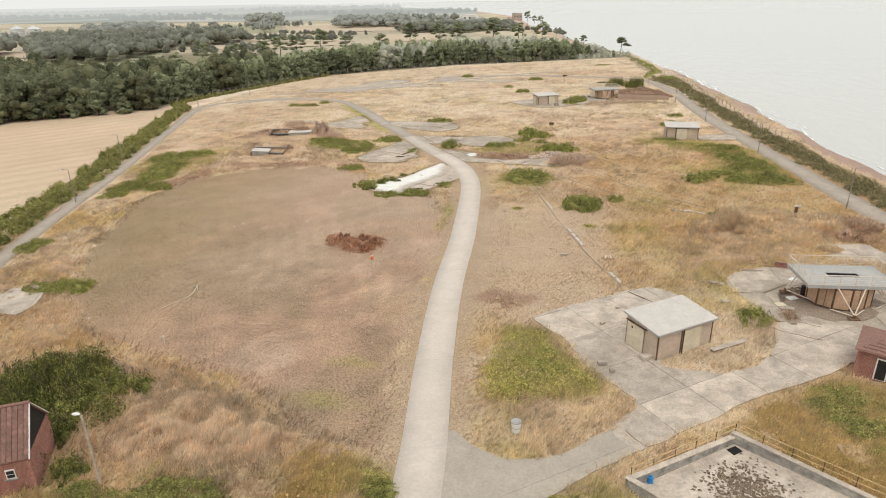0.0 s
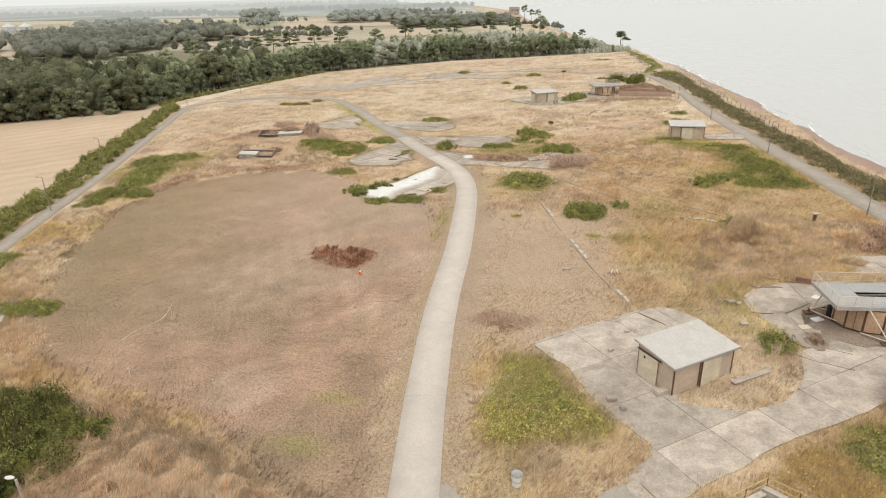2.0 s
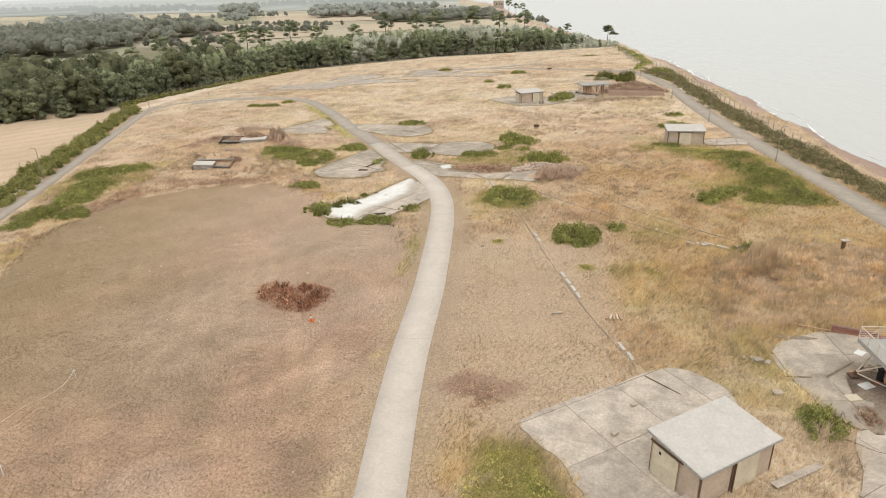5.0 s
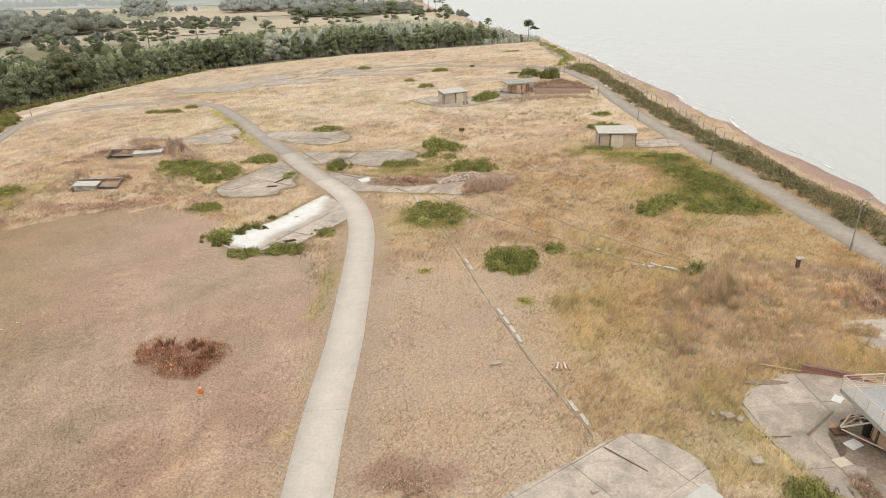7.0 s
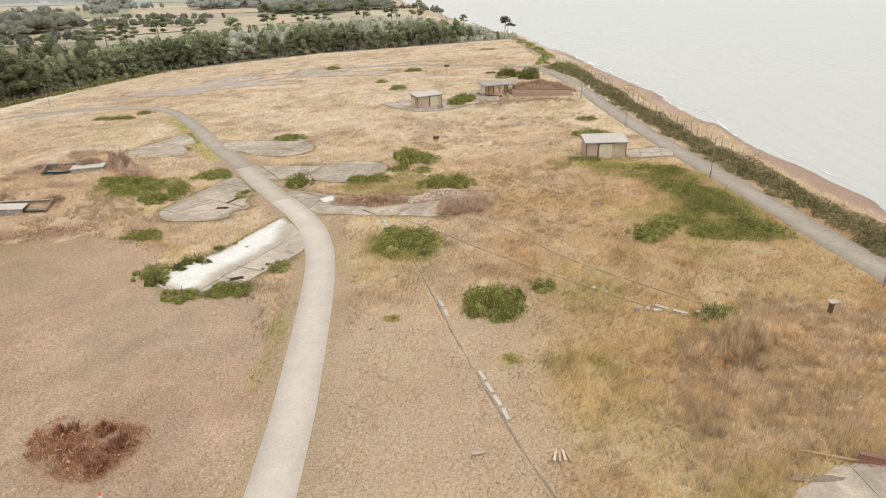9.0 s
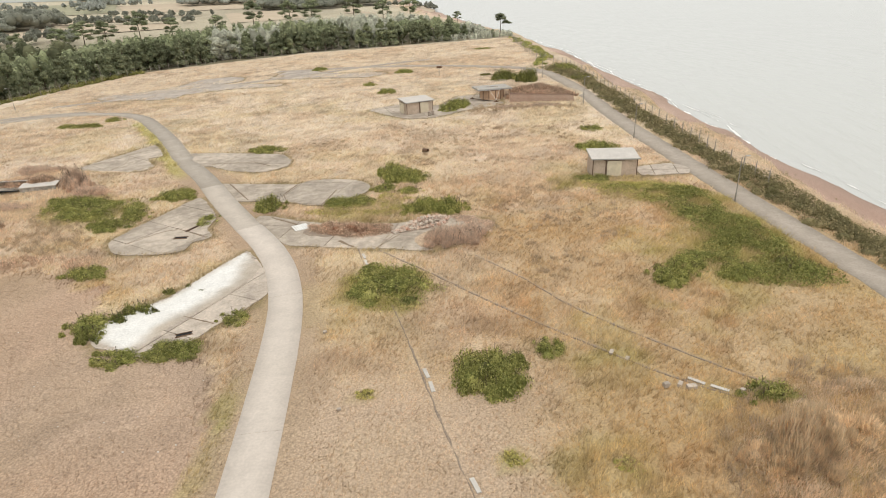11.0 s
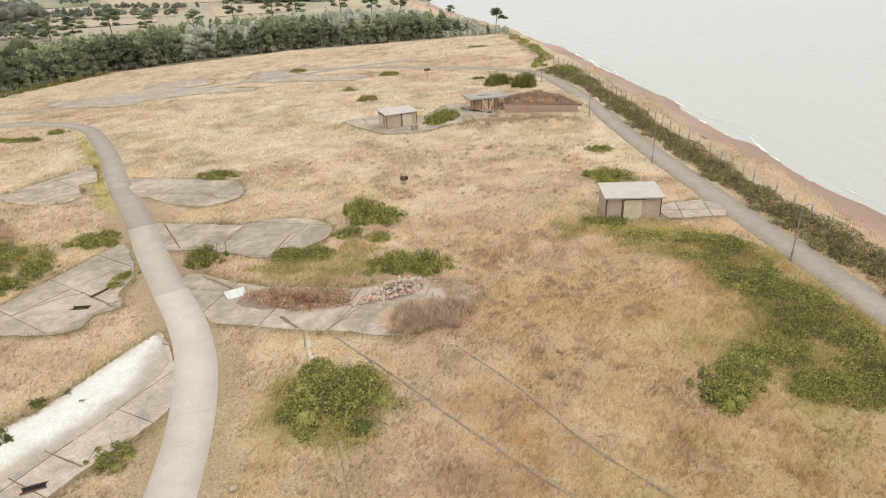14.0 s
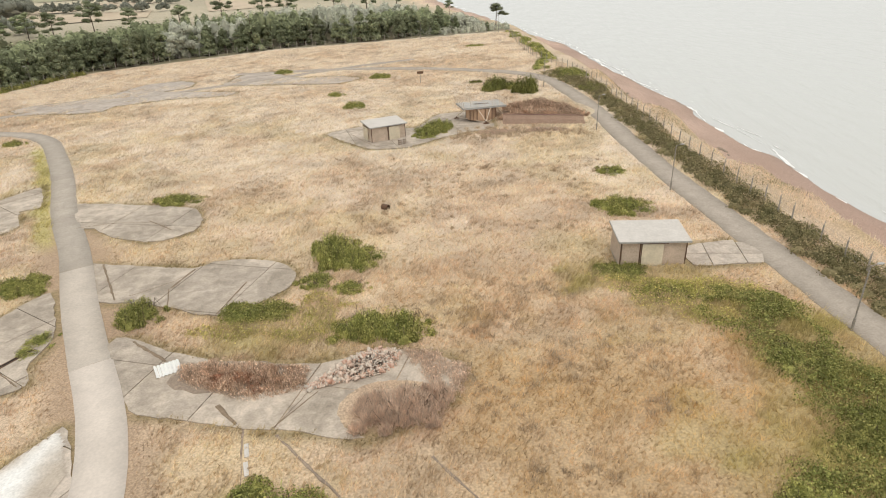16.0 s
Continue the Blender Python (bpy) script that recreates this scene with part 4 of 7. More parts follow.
for row in [(-97.5, 187.3, 2.6, 1.4, 0.7), (-92.5, 186.8, 2.8, 1.4, 0.8), (-89.4, 192.4, 2.0, 1.2, 0.8), (-91, 114.5, 4.2, 3.6, 1.1), (-87.5, 118.2, 4.0, 2.4, 1.0), (-84.0, 100.5, 3.6, 3.4, 1.1),
            (-86.5, 107, 3.8, 3.0, 1.1), (-84.5, 93.3, 2.4, 3.4, 1.0), (-83.2, 88.2, 2.0, 2.6, 0.9), (-78.2, 92.6, 2.6, 2.0, 0.9), (-75.6, 63.2, 1.8, 2.4, 0.8)]:
    bush("bramble", *row)
for row in [(-58.5, 52, 2.6, 1.6, 0.9), (-62.5, 51.3, 2.0, 1.4, 0.7), (-25.7, 242, 2.6, 1.6, 0.9), (-33, 222, 1.8, 1.2, 0.8), (-26.5, 209.4, 2.2, 1.8, 1.0), (-55.2, 257.1, 2.4, 1.6, 0.9),
            (-2.2, 288.3, 3.2, 1.5, 0.5), (20.6, 231.5, 3.6, 5.0, 1.3), (23.4, 214, 2.4, 3.4, 1.2), (-9.2, 186.6, 2.2, 2.6, 1.5), (-7.6, 188.6, 2.0, 2.2, 1.3), (-9.6, 184.0, 1.8, 1.6, 0.9), (-12.5, 131.6, 1.6, 1.0, 0.6)]:
    bush("bramble", *row)
for row in [(9.6, 216.2, 2.9, 2.6, 2.9), (3.8, 220.4, 3.2, 2.8, 2.3), (1.6, 219.2, 2.0, 1.8, 1.5), (-1.5, 228.5, 1.4, 1.0, 0.6), (-42.6, 36.4, 2.4, 2.0, 2.2), (-45.2, 34.0, 2.3, 2.0, 2.6), (-41.2, 33.0, 2.2, 2.0, 2.3), (-43.6, 30.8, 2.4, 2.1, 2.7), (-39.6, 30.6, 2.0, 1.9, 1.9), (-36.6, 35.2, 1.9, 1.2, 1.3),
            (-33.6, 25.6, 1.2, 1.1, 1.1), (-39.4, 35.4, 1.6, 1.4, 1.5), (-46.6, 36.8, 1.6, 1.3, 1.3), (-38.2, 28.4, 1.6, 1.4, 1.4), (-48.2, 33.5, 2.0, 1.6, 1.6), (-46.5, 29, 2.2, 2.0, 2.2), (-37.6, 95, 1.2, 1.0, 0.9)]:
    bush("shrub", *row)
for row in [(-35.7, 99.8, 1.3, 0.9, 0.9), (-36.6, 98.2, 1.0, 0.9, 0.8), (-33.9, 99.5, 0.5, 0.5, 0.45), (-32.7, 104.6, 0.4, 0.4, 0.3), (-34.2, 103.4, 0.8, 0.5, 0.5), (-30.9, 103.6, 0.3, 0.3, 0.25)]:
    bush("shrub", *row)
for row in [(-6.0, 113.6, 2.6, 1.9, 1.2), (-4.0, 114.8, 1.7, 1.4, 1.0), (-62.5, 137.0, 2.8, 1.6, 1.0), (-67.4, 141.0, 2.0, 1.7, 2.5), (-65.6, 139.4, 1.7, 1.5, 1.6), (-72, 132, 4.0, 1.6, 0.6),
            (-84, 140.5, 3.4, 1.4, 0.6), (-75.5, 145.5, 4.2, 1.6, 1.0), (3.0, 184.5, 3.4, 1.2, 0.4), (11, 184.0, 3.4, 1.0, 0.4)]:
    bush("dry", *row)
for row in [(-32.4, 71.2, 1.0, 0.8, 0.75), (-27.8, 70.0, 1.0, 0.8, 0.8), (-30.6, 69.2, 1.0, 0.8, 0.6), (-28.2, 67.6, 0.8, 0.7, 0.7), (-29.6, 71.6, 0.8, 0.6, 0.6)]:
    bush("rust", *row)
for row in [(16.6, 79.8, 2.3, 2.0, 1.9), (19.8, 80.6, 2.0, 1.6, 1.1), (14.2, 78.6, 1.4, 1.2, 1.0), (22.6, 78.6, 1.8, 1.4, 0.9), (20, 76, 1.9, 1.2, 0.8), (24.6, 76.8, 1.8, 1.3, 0.9), (27.4, 80, 2.0, 1.5, 1.0), (21.6, 72.8, 1.6, 1.0, 0.7),
            (18.4, 73.6, 1.5, 1.1, 0.7), (23.6, 82.4, 1.8, 1.3, 0.9), (26.2, 73.8, 1.5, 0.9, 0.7), (-50, 41.5, 1.8, 1.2, 0.7), (-56, 47.2, 1.9, 1.3, 0.7)]:
    bush("straw", *row)
for row in [(18.2, 56.4, 0.7, 1.2, 0.45), (-82, 142.0, 2.6, 1.2, 0.7), (-85.5, 136.4, 2.4, 1.1, 0.6), (-77.5, 141, 2.4, 1.2, 0.9), (-73.5, 141.6, 2.4, 1.2, 0.9), (-75, 123.4, 1.6, 0.8, 0.6), (-67, 122, 1.5, 0.8, 0.6), (-20.6, 118.6, 1.4, 1.0, 0.7), (-16.2, 117.8, 1.4, 1.1, 0.8), (5.6, 191.4, 2.2, 1.8, 1.0), (8.6, 192.2, 2.4, 2.0, 1.1), (11.8, 191.8, 2.2, 1.9, 1.1),
            (15.0, 191, 2.2, 1.9, 1.0), (7, 195.4, 2.4, 2.0, 0.9), (10.4, 196, 2.4, 2.0, 0.9), (13.8, 195, 2.2, 2.0, 0.9), (17.0, 193.2, 1.6, 1.8, 0.8), (31, 80.5, 2.2, 1.8, 1.0), (29.4, 77.8, 1.8, 1.3, 0.8)]:
    bush("brown", *row)


def carpet(name, label, category, poly, n, h, mat, seed, leaf=0.085, stalk=0.4, lump=2.4, edge=1.0, thin=0.0, lean=0.0):
    """A stand of low plants over a stretch of ground: leaves and stalks on an uneven top."""
    rng = np.random.default_rng(seed)
    px, py = [q[0] for q in poly], [q[1] for q in poly]
    x, y = rng.uniform(min(px) - edge, max(px) + edge, n * 5), rng.uniform(min(py) - edge, max(py) + edge, n * 5)
    sx, sy = x + 2 * edge * (cloudy(x, y, 3.0, seed + 1) - 0.5), y + 2 * edge * (cloudy(x, y, 3.0, seed + 2) - 0.5)
    rim = np.where(inside(poly, sx, sy), line_gap(poly + poly[:1], sx, sy), -1)
    ok = (rim > 0) & (rng.uniform(0, 1, len(x)) < 0.25 + 0.75 * smooth(0, edge, rim)) & (cloudy(x, y, lump, seed + 5, 3) + rng.uniform(-0.1, 0.1, len(x)) > thin)
    x, y, rim = x[ok][:n], y[ok][:n], rim[ok][:n]

    def top(ax, ay):
        return h * (0.3 + 1.5 * np.clip(cloudy(ax, ay, lump, seed + 3, 3) - 0.2, 0, 1))

    tall = top(x, y) * (0.3 + 0.7 * smooth(0, 1.3 * edge, rim))
    out = np.stack([(tall - top(x + 0.3, y)) / 0.3, (tall - top(x, y + 0.3)) / 0.3, np.ones(len(x))], -1)
    z = gz(x, y) + tall * (1 - 0.7 * rng.uniform(0, 1, len(x)) ** 2)
    at = np.stack([x, y, z], -1)
    out /= np.linalg.norm(out, axis=1)[:, None]
    blade = rng.uniform(0, 1, len(x)) < stalk
    pieces = []
    if blade.any():
        way = out[blade] + np.array([lean, 0.5 * lean, 0])
        pieces.append(stalk_tris(at[blade] - [0, 0, 0.1 * h], way, np.maximum(leaf * 3.6, 0.6 * tall[blade]) * rng.uniform(0.5, 1.3, blade.sum()), rng, leaf * 0.24))
    if not blade.all():
        pieces.append(leaf_quads(at[~blade], out[~blade], leaf * rng.uniform(0.6, 1.4, (~blade).sum()), rng))
    return tagged(new(name, raw(name, *joined(pieces), mat)), label, category, kind="stuff")


EAST_BANK = [(10.5, 134.0), (13, 134.4), (15, 131), (18.2, 130.8), (22.5, 130.2), (25.2, 128.6), (26.6, 124), (27.6, 118), (28.6, 110), (29.4, 104), (29.6, 100.6), (26, 100.4), (23.4, 101.2), (21, 102.8), (19.5, 104.6),
             (17.2, 102.3), (14.7, 101.4), (13.7, 104), (15, 106.3), (17.5, 108.6), (20.3, 110.5), (20.6, 114), (20.2, 118), (19.3, 121.5), (17.6, 124.6), (15, 127), (12.4, 130.6)]
carpet("bramble_thicket", "low spreading thicket of green brambles and nettles", "brambles", EAST_BANK, 46000, 0.85, LEAF, 201, 0.085, 0.5, 3.4, 1.8, 0.46)
carpet("weed_carpet", "yellow-green weeds fringing the bramble thicket", "weeds", [(9, 134.6), (15, 132.4), (20, 132.4), (25, 130), (24, 124), (20, 123), (17, 124), (13.5, 127.5), (8.6, 132)], 9000, 0.45, LEAF_WEED, 202, 0.08, 0.6, 2.4, 1.4, 0.42)
ISLAND = [(-8.3, 41.6), (-8.2, 46.6), (-6.2, 50.0), (-3.4, 50.6), (-2.2, 47.4), (0.2, 44.0), (1.8, 41.0), (-1.2, 40.3), (-4.4, 38.6), (-7.1, 38.6)]
carpet("weed_carpet", "bright green weeds and young brambles on the grass island", "weeds", ISLAND, 15000, 0.5, LEAF_WEED, 203, 0.075, 0.4, 1.8, 1.0, 0.3)
carpet("bramble_thicket", "green bramble sprigs among the weeds of the island", "brambles", [(-7.4, 44), (-6.6, 48), (-4, 49.6), (-1.6, 45.5), (1, 42), (-2, 41.6), (-5, 41)], 6000, 0.55, LEAF, 204, 0.075, 0.3, 1.6, 0.8, 0.52)
carpet("bramble_thicket", "low green brambles in long ochre grass", "brambles", [(15.6, 42.6), (17.1, 45.0), (20.2, 46.0), (21.8, 44.0), (22.6, 40), (20.2, 36.6), (17.8, 37.6), (16.5, 40.2)], 11000, 0.5, LEAF, 205, 0.075, 0.4, 1.8, 1.0, 0.4)
carpet("bramble_thicket", "green brambles under long dead grass", "brambles", [(-33.6, 23.2), (-31.6, 25), (-28.8, 24.8), (-26.4, 26.2), (-22.6, 26.9), (-20.8, 25.6), (-20, 22.5), (-28, 21.5)], 14000, 0.8, LEAF_TRACK, 206, 0.075, 0.35, 2.0, 0.8, 0.3)
carpet("shrub_thicket", "dark green shrubs crowding behind a brick house", "shrubs", [(-46.5, 37.5), (-41, 37), (-36.5, 34.6), (-34.6, 31), (-37.4, 28.2), (-33.4, 24.6), (-35, 22.4), (-45, 29.5)], 15000, 1.7, LEAF_DARK, 224, 0.085, 0.1, 2.2, 1.0, 0.4)
carpet("ochre_grass", "long yellow-ochre grass beside the road", "grass", [(-18.6, 25), (-19.4, 29.6), (-18.3, 31.4), (-15.3, 31.2), (-12.4, 29.6), (-11.4, 27), (-11.6, 23)], 11000, 0.5, OCHRE_GRASS, 207, 0.09, 0.96, 1.8, 1.4, 0.42, 0.6)
carpet("ochre_grass", "long yellow-ochre grass round the tank and store", "grass", [(5, 34.6), (10, 38.6), (15, 43), (20, 46.5), (22, 45), (24, 40), (20, 34), (18.4, 32.2), (10.6, 37.6)], 24000, 0.5, OCHRE_GRASS, 208, 0.085, 0.97, 2.2, 0.7, 0.36, 0.6)
carpet("dead_grass", "waist-high dead grass, brown and bleached, on the bank", "grass", [(-47, 40), (-38, 39), (-30, 36.5), (-24, 33.6), (-18.8, 32.2), (-19.5, 27.5), (-24, 27), (-29, 25.6), (-33, 27.4), (-34, 30.5), (-36, 36)], 46000, 0.9, DEAD_GRASS, 209, 0.085, 1.0, 2.0, 1.2, 0.25, 0.6)
carpet("dead_grass", "long dead grass along the slope beyond the mown field", "grass", [(-76, 66), (-68, 62), (-60, 55.5), (-55, 49), (-48, 43), (-50, 38.5), (-56, 41), (-57.5, 46), (-62, 54), (-70, 56)], 30000, 0.6, DEAD_GRASS, 210, 0.09, 1.0, 3.0, 1.4, 0.32, 0.6)
carpet("dead_grass", "rough tall dead grass behind the turret", "grass", [(9.5, 66), (13, 82), (20, 88), (29, 86), (32, 80), (31.5, 77), (24, 76.4), (23, 70), (18, 69.2), (13, 66)], 40000, 0.65, DEAD_GRASS, 211, 0.085, 1.0, 2.6, 1.4, 0.4, 0.6)
carpet("dock_stand", "stand of rust-red dried dock on the mown field", "dock", [(-35.6, 71), (-34, 73.6), (-31.4, 72.6), (-29.4, 73.2), (-26, 71), (-26.6, 68), (-27.6, 66), (-31.2, 67.2), (-33.8, 68.8)], 6500, 0.8, LEAF_RUST, 212, 0.075, 0.75, 1.3, 0.7, 0.46)
carpet("dead_dock", "low brown withered weeds in short grass", "weeds", [(-10.6, 55.6), (-9.4, 57.0), (-7, 56.4), (-5.8, 55), (-7.3, 54), (-9.6, 54.2)], 2200, 0.22, LEAF_BROWN, 213, 0.06, 0.7, 1.0, 0.6, 0.42)
carpet("dead_scrub_bed", "brown dead bracken and docks growing over concrete", "bracken", [(-24.4, 119.8), (-20.9, 120.6), (-16.9, 120.0), (-13.2, 119.8), (-12.9, 116.8), (-15.1, 116.0), (-17.4, 115.3), (-21.0, 116.7), (-23.6, 118.0)], 9000, 0.8, LEAF_BROWN, 214, 0.08, 0.85, 1.6, 0.5, 0.33)
carpet("dead_scrub_bed", "rust-red dried docks growing over concrete", "bracken", [(-22.4, 118.8), (-18, 118.6), (-15, 117.8), (-16.8, 115.8), (-20.6, 117)], 3000, 0.8, LEAF_RUST, 215, 0.08, 0.8, 1.4, 0.5, 0.48)
carpet("dead_scrub_bed", "greyish dead stems behind a rubble heap", "bracken", [(-7.4, 121.8), (-3.6, 121.6), (-0.9, 119), (-1.4, 115.6), (-4, 116.4), (-6, 119.2)], 5600, 0.5, LEAF_DRY, 216, 0.08, 0.9, 1.4, 0.6, 0.36)
carpet("weed_carpet", "rank yellow-green weeds between the hardstandings", "weeds", [(-27, 125.2), (-24, 126.6), (-17.4, 128.6), (-16.8, 132), (-10, 129), (-3.6, 126), (-4.4, 122.9), (-13, 122.6), (-20, 123), (-26, 124)], 11000, 0.45, LEAF_WEED, 217, 0.08, 0.6, 2.4, 1.0, 0.42)
carpet("bramble_thicket", "spreading green brambles beside the perimeter track", "brambles", [(-85.5, 85), (-83.5, 91), (-88, 103), (-93, 113), (-93.5, 118), (-87, 120.5), (-82, 119), (-85, 112), (-82.5, 101), (-77.5, 96), (-76.5, 91), (-81, 86)], 20000, 1.1, LEAF, 218, 0.11, 0.4, 3.0, 1.6, 0.5)
carpet("bramble_thicket", "green brambles sprawling over the earth bank", "brambles", [(-68, 131), (-60, 134), (-52, 133), (-48, 127), (-49, 121.5), (-54, 122.5), (-60, 126), (-66, 128)], 12000, 0.9, LEAF, 219, 0.1, 0.4, 2.8, 1.5, 0.5)
carpet("dead_grass", "bleached grass hanging over the sunken shelters", "grass", [(-90, 134), (-84, 145), (-70, 147), (-60, 140), (-62, 134), (-64, 126), (-63, 119), (-70, 116), (-80, 119), (-82, 128)], 30000, 0.45, DEAD_GRASS, 226, 0.12, 1.0, 4.0, 2.0, 0.42, 0.6)
carpet("weed_carpet", "weeds at the foot of a bramble mound", "weeds", [(-17.6, 105.4), (-14.6, 106.4), (-8, 106.6), (-7.2, 103), (-9.2, 98.6), (-11.4, 97.6), (-15.2, 100)], 7000, 0.4, LEAF_WEED, 220, 0.08, 0.6, 2.0, 1.2, 0.46)


def hedge_data(line, offset, width, height, seed, step=1.2, leaves=110, leaf=0.14, gap=0.0):
    rng = np.random.default_rng(seed)
    p = np.array(curve_points(line, step))
    d = np.gradient(p, axis=0)
    d /= np.linalg.norm(d, axis=1)[:, None]
    side = np.stack([d[:, 1], -d[:, 0]], -1)
    pieces = []
    for k in range(len(p)):
        if rng.uniform() < gap:
            continue
        for _ in range(2):
            q = p[k] + side[k] * (offset + rng.uniform(-0.5, 0.5) * width) + rng.uniform(-0.5, 0.5, 2)
            swell = 0.65 + 0.7 * float(ripple(q[0], q[1], 9, seed))
            radii = np.array([rng.uniform(0.7, 1.3), rng.uniform(0.7, 1.3), height * rng.uniform(0.65, 1.1) * swell])
            c = np.array([*q, float(gz(*q))])
            pieces.append(core_ball(c, radii * 0.8, seed + k))
            n = on_ball(leaves, rng, -0.05)
            pieces.append(leaf_quads(c + n * radii * rng.uniform(0.85, 1.12, (len(n), 1)), n, leaf * rng.uniform(0.6, 1.5, len(n)), rng))
    return joined(pieces)


hedge_line = curve_points(HEDGE, 4.0)
carpet("hedge_growth", "overgrown brambly hedge growth beside the perimeter track", "hedge", [(x - 3.2, y) for x, y in hedge_line] + [(x + 2.0, y) for x, y in hedge_line[::-1]], 52000, 1.9, LEAF_TRACK, 225, 0.16, 0.2, 4.0, 0.8, 0.12)
hedge = new("hedge", raw("hedge", *hedge_data(HEDGE, -0.9, 6.0, 1.5, 3, step=1.0), LEAF_TRACK))
tagged(hedge, "long overgrown green hedge beside the perimeter track", "hedge", kind="stuff")
COAST_EDGE = [p for p in COAST[::4] if 50 < p[1] < 236]
carpet("clifftop_scrub", "dense dark scrub between the coast road and the cliff", "scrub", [(x + 2.5, y + 0.3) for x, y in COAST_EDGE] + [(x + 7.0 + 0.9 * math.sin(y * 0.21), y + 0.8) for x, y in COAST_EDGE[::-1]], 70000, 1.3, LEAF_HEDGE, 221, 0.11, 0.35, 3.4, 0.9, 0.24)
carpet("cliff_grass", "bleached grass on the sandy cliff slope", "grass", [(x + 6.2, y + 0.8) for x, y in COAST_EDGE] + [(float(np.interp(y, COAST_Y, COAST_X)) + 4.0 + 2.0 * math.sin(y * 0.17), y) for x, y in COAST_EDGE[::-1]], 40000, 0.5, DEAD_GRASS, 222, 0.12, 1.0, 4.0, 1.2, 0.45, 0.6)
carpet("cliff_scrub", "patches of dark scrub on the cliff slope", "scrub", [(x + 7.5, y + 0.8) for x, y in COAST_EDGE] + [(float(np.interp(y, COAST_Y, COAST_X)) + 7.0, y) for x, y in COAST_EDGE[::-1]], 16000, 0.8, LEAF_HEDGE, 223, 0.12, 0.4, 6.0, 1.2, 0.6)
COAST_HEDGE = [p for p in COAST[::6] if 60 < p[1] < 232]
hedge = new("hedge", raw("hedge", *hedge_data(COAST_HEDGE, 4.4, 3.4, 0.85, 9, step=0.8, leaf=0.1, leaves=100), LEAF_HEDGE))
tagged(hedge, "low dark scrub hedge along the cliff top", "hedge", kind="stuff")
hedge = new("hedge", raw("hedge", *hedge_data([(14, 240), (17, 262), (14, 290), (9.5, 318)], 0.5, 3.4, 0.9, 12, gap=0.35), LEAF))
tagged(hedge, "patchy scrub hedge above the far cliff edge", "hedge", kind="stuff")
hedge = new("hedge", raw("hedge", *hedge_data([(-139, 188), (-148, 196), (-146, 214), (-138, 243), (-126, 276)], -1.0, 3.0, 1.3, 14, gap=0.1, leaf=0.18), LEAF_TRACK))
tagged(hedge, "scrubby green growth at the foot of the wood", "hedge", kind="stuff")
hedge = new("scrub", raw("scrub", *hedge_data([(-30, 326), (-15, 328), (0, 329), (9, 331)], 0.0, 9.0, 2.4, 15, step=1.0, leaf=0.28, leaves=70), WILLOW))
tagged(hedge, "silvery scrub tapering from the wood to the cliff edge", "scrub", kind="stuff")


def tussocks(spots, name, label, mat, seed, stalks=46):
    """Many clumps of dead grass or stems, joined."""
    rng = np.random.default_rng(seed)
    pieces = []
    for x, y, r, h in spots:
        d = on_ball(stalks, rng, 0.0)
        place = np.array([x, y, float(gz(x, y))]) + d * [r, r, h] * rng.uniform(0.3, 1.0, (len(d), 1))
        pieces.append(stalk_tris(place, d, h * rng.uniform(0.6, 1.3, len(d)), rng, 0.028))
    return tagged(new(name, raw(name, *joined(pieces), mat)), label, "grass", kind="stuff")


def strewn(n, poly, seed, low=0.25, high=0.6):
    rng = random.Random(seed)
    px, py = [p[0] for p in poly], [p[1] for p in poly]
    out = []
    while len(out) < n:
        x, y = rng.uniform(min(px), max(px)), rng.uniform(min(py), max(py))
        if inside(poly, np.array([x]), np.array([y]))[0] and ripple(x, y, 6, seed) > 0.4:
            out.append((x, y, rng.uniform(0.35, 0.9), rng.uniform(low, high)))
    return out


straw = strewn(260, [(9, 66), (13, 84), (22, 90), (30, 84), (31, 77), (24, 76), (18, 69.5), (12, 64)], 1, 0.35, 0.8) + strewn(420, [(-52, 36), (-40, 38.5), (-28, 36.5), (-18, 31), (-22, 25.5), (-31, 27), (-34, 33)], 2, 0.35, 0.75)
straw += strewn(160, [(-82, 66), (-78, 88), (-72, 74), (-60, 50), (-66, 46)], 3) + strewn(260, [(-84, 118), (-60, 112), (-50, 116), (-56, 124), (-72, 130), (-90, 132)], 4, 0.3, 0.6)
straw += strewn(220, [(-14, 140), (14, 128), (14, 108), (2, 104), (-2, 120)], 5, 0.2, 0.45) + strewn(260, [(-40, 160), (-14, 172), (18, 172), (14, 142), (-12, 144)], 6, 0.2, 0.45) + strewn(120, [(-3, 188), (16, 186), (17, 180), (-6, 181)], 7, 0.3, 0.7)
tussocks(straw, "straw_tussocks", "bleached tussocks of long dead grass", STRAW, 31)
rust = [(p[0] + random.uniform(-1.3, 1.3), p[1] + random.uniform(-0.9, 0.9), random.uniform(0.4, 0.8), random.uniform(0.35, 0.6)) for p in curve_points([(-79, 92), (-77, 99), (-71, 106.5), (-62, 111.5), (-54, 113), (-47, 110)], 0.22)]
rust += strewn(70, [(28, 84), (33, 82), (33, 76), (28, 77)], 9, 0.3, 0.6)
tussocks(rust, "rust_stems", "belt of brown dead stems along the mown edge", LEAF_BROWN, 32, 34)

# ---- trees ----
def crown_data(clumps, leaves, leaf, seed, core=0.72, flat=0.75):
    rng = np.random.default_rng(seed)
    pieces = []
    for k, (c, r) in enumerate(clumps):
        radii = np.array([r, r, r * flat])
        pieces.append(core_ball(np.array(c), radii * core, seed + k))
        d = on_ball(leaves, rng, -0.75)
        pieces.append(leaf_quads(np.array(c) + d * radii * rng.uniform(0.8, 1.2, (len(d), 1)), d, leaf * rng.uniform(0.6, 1.4, len(d)), rng))
    return joined(pieces)


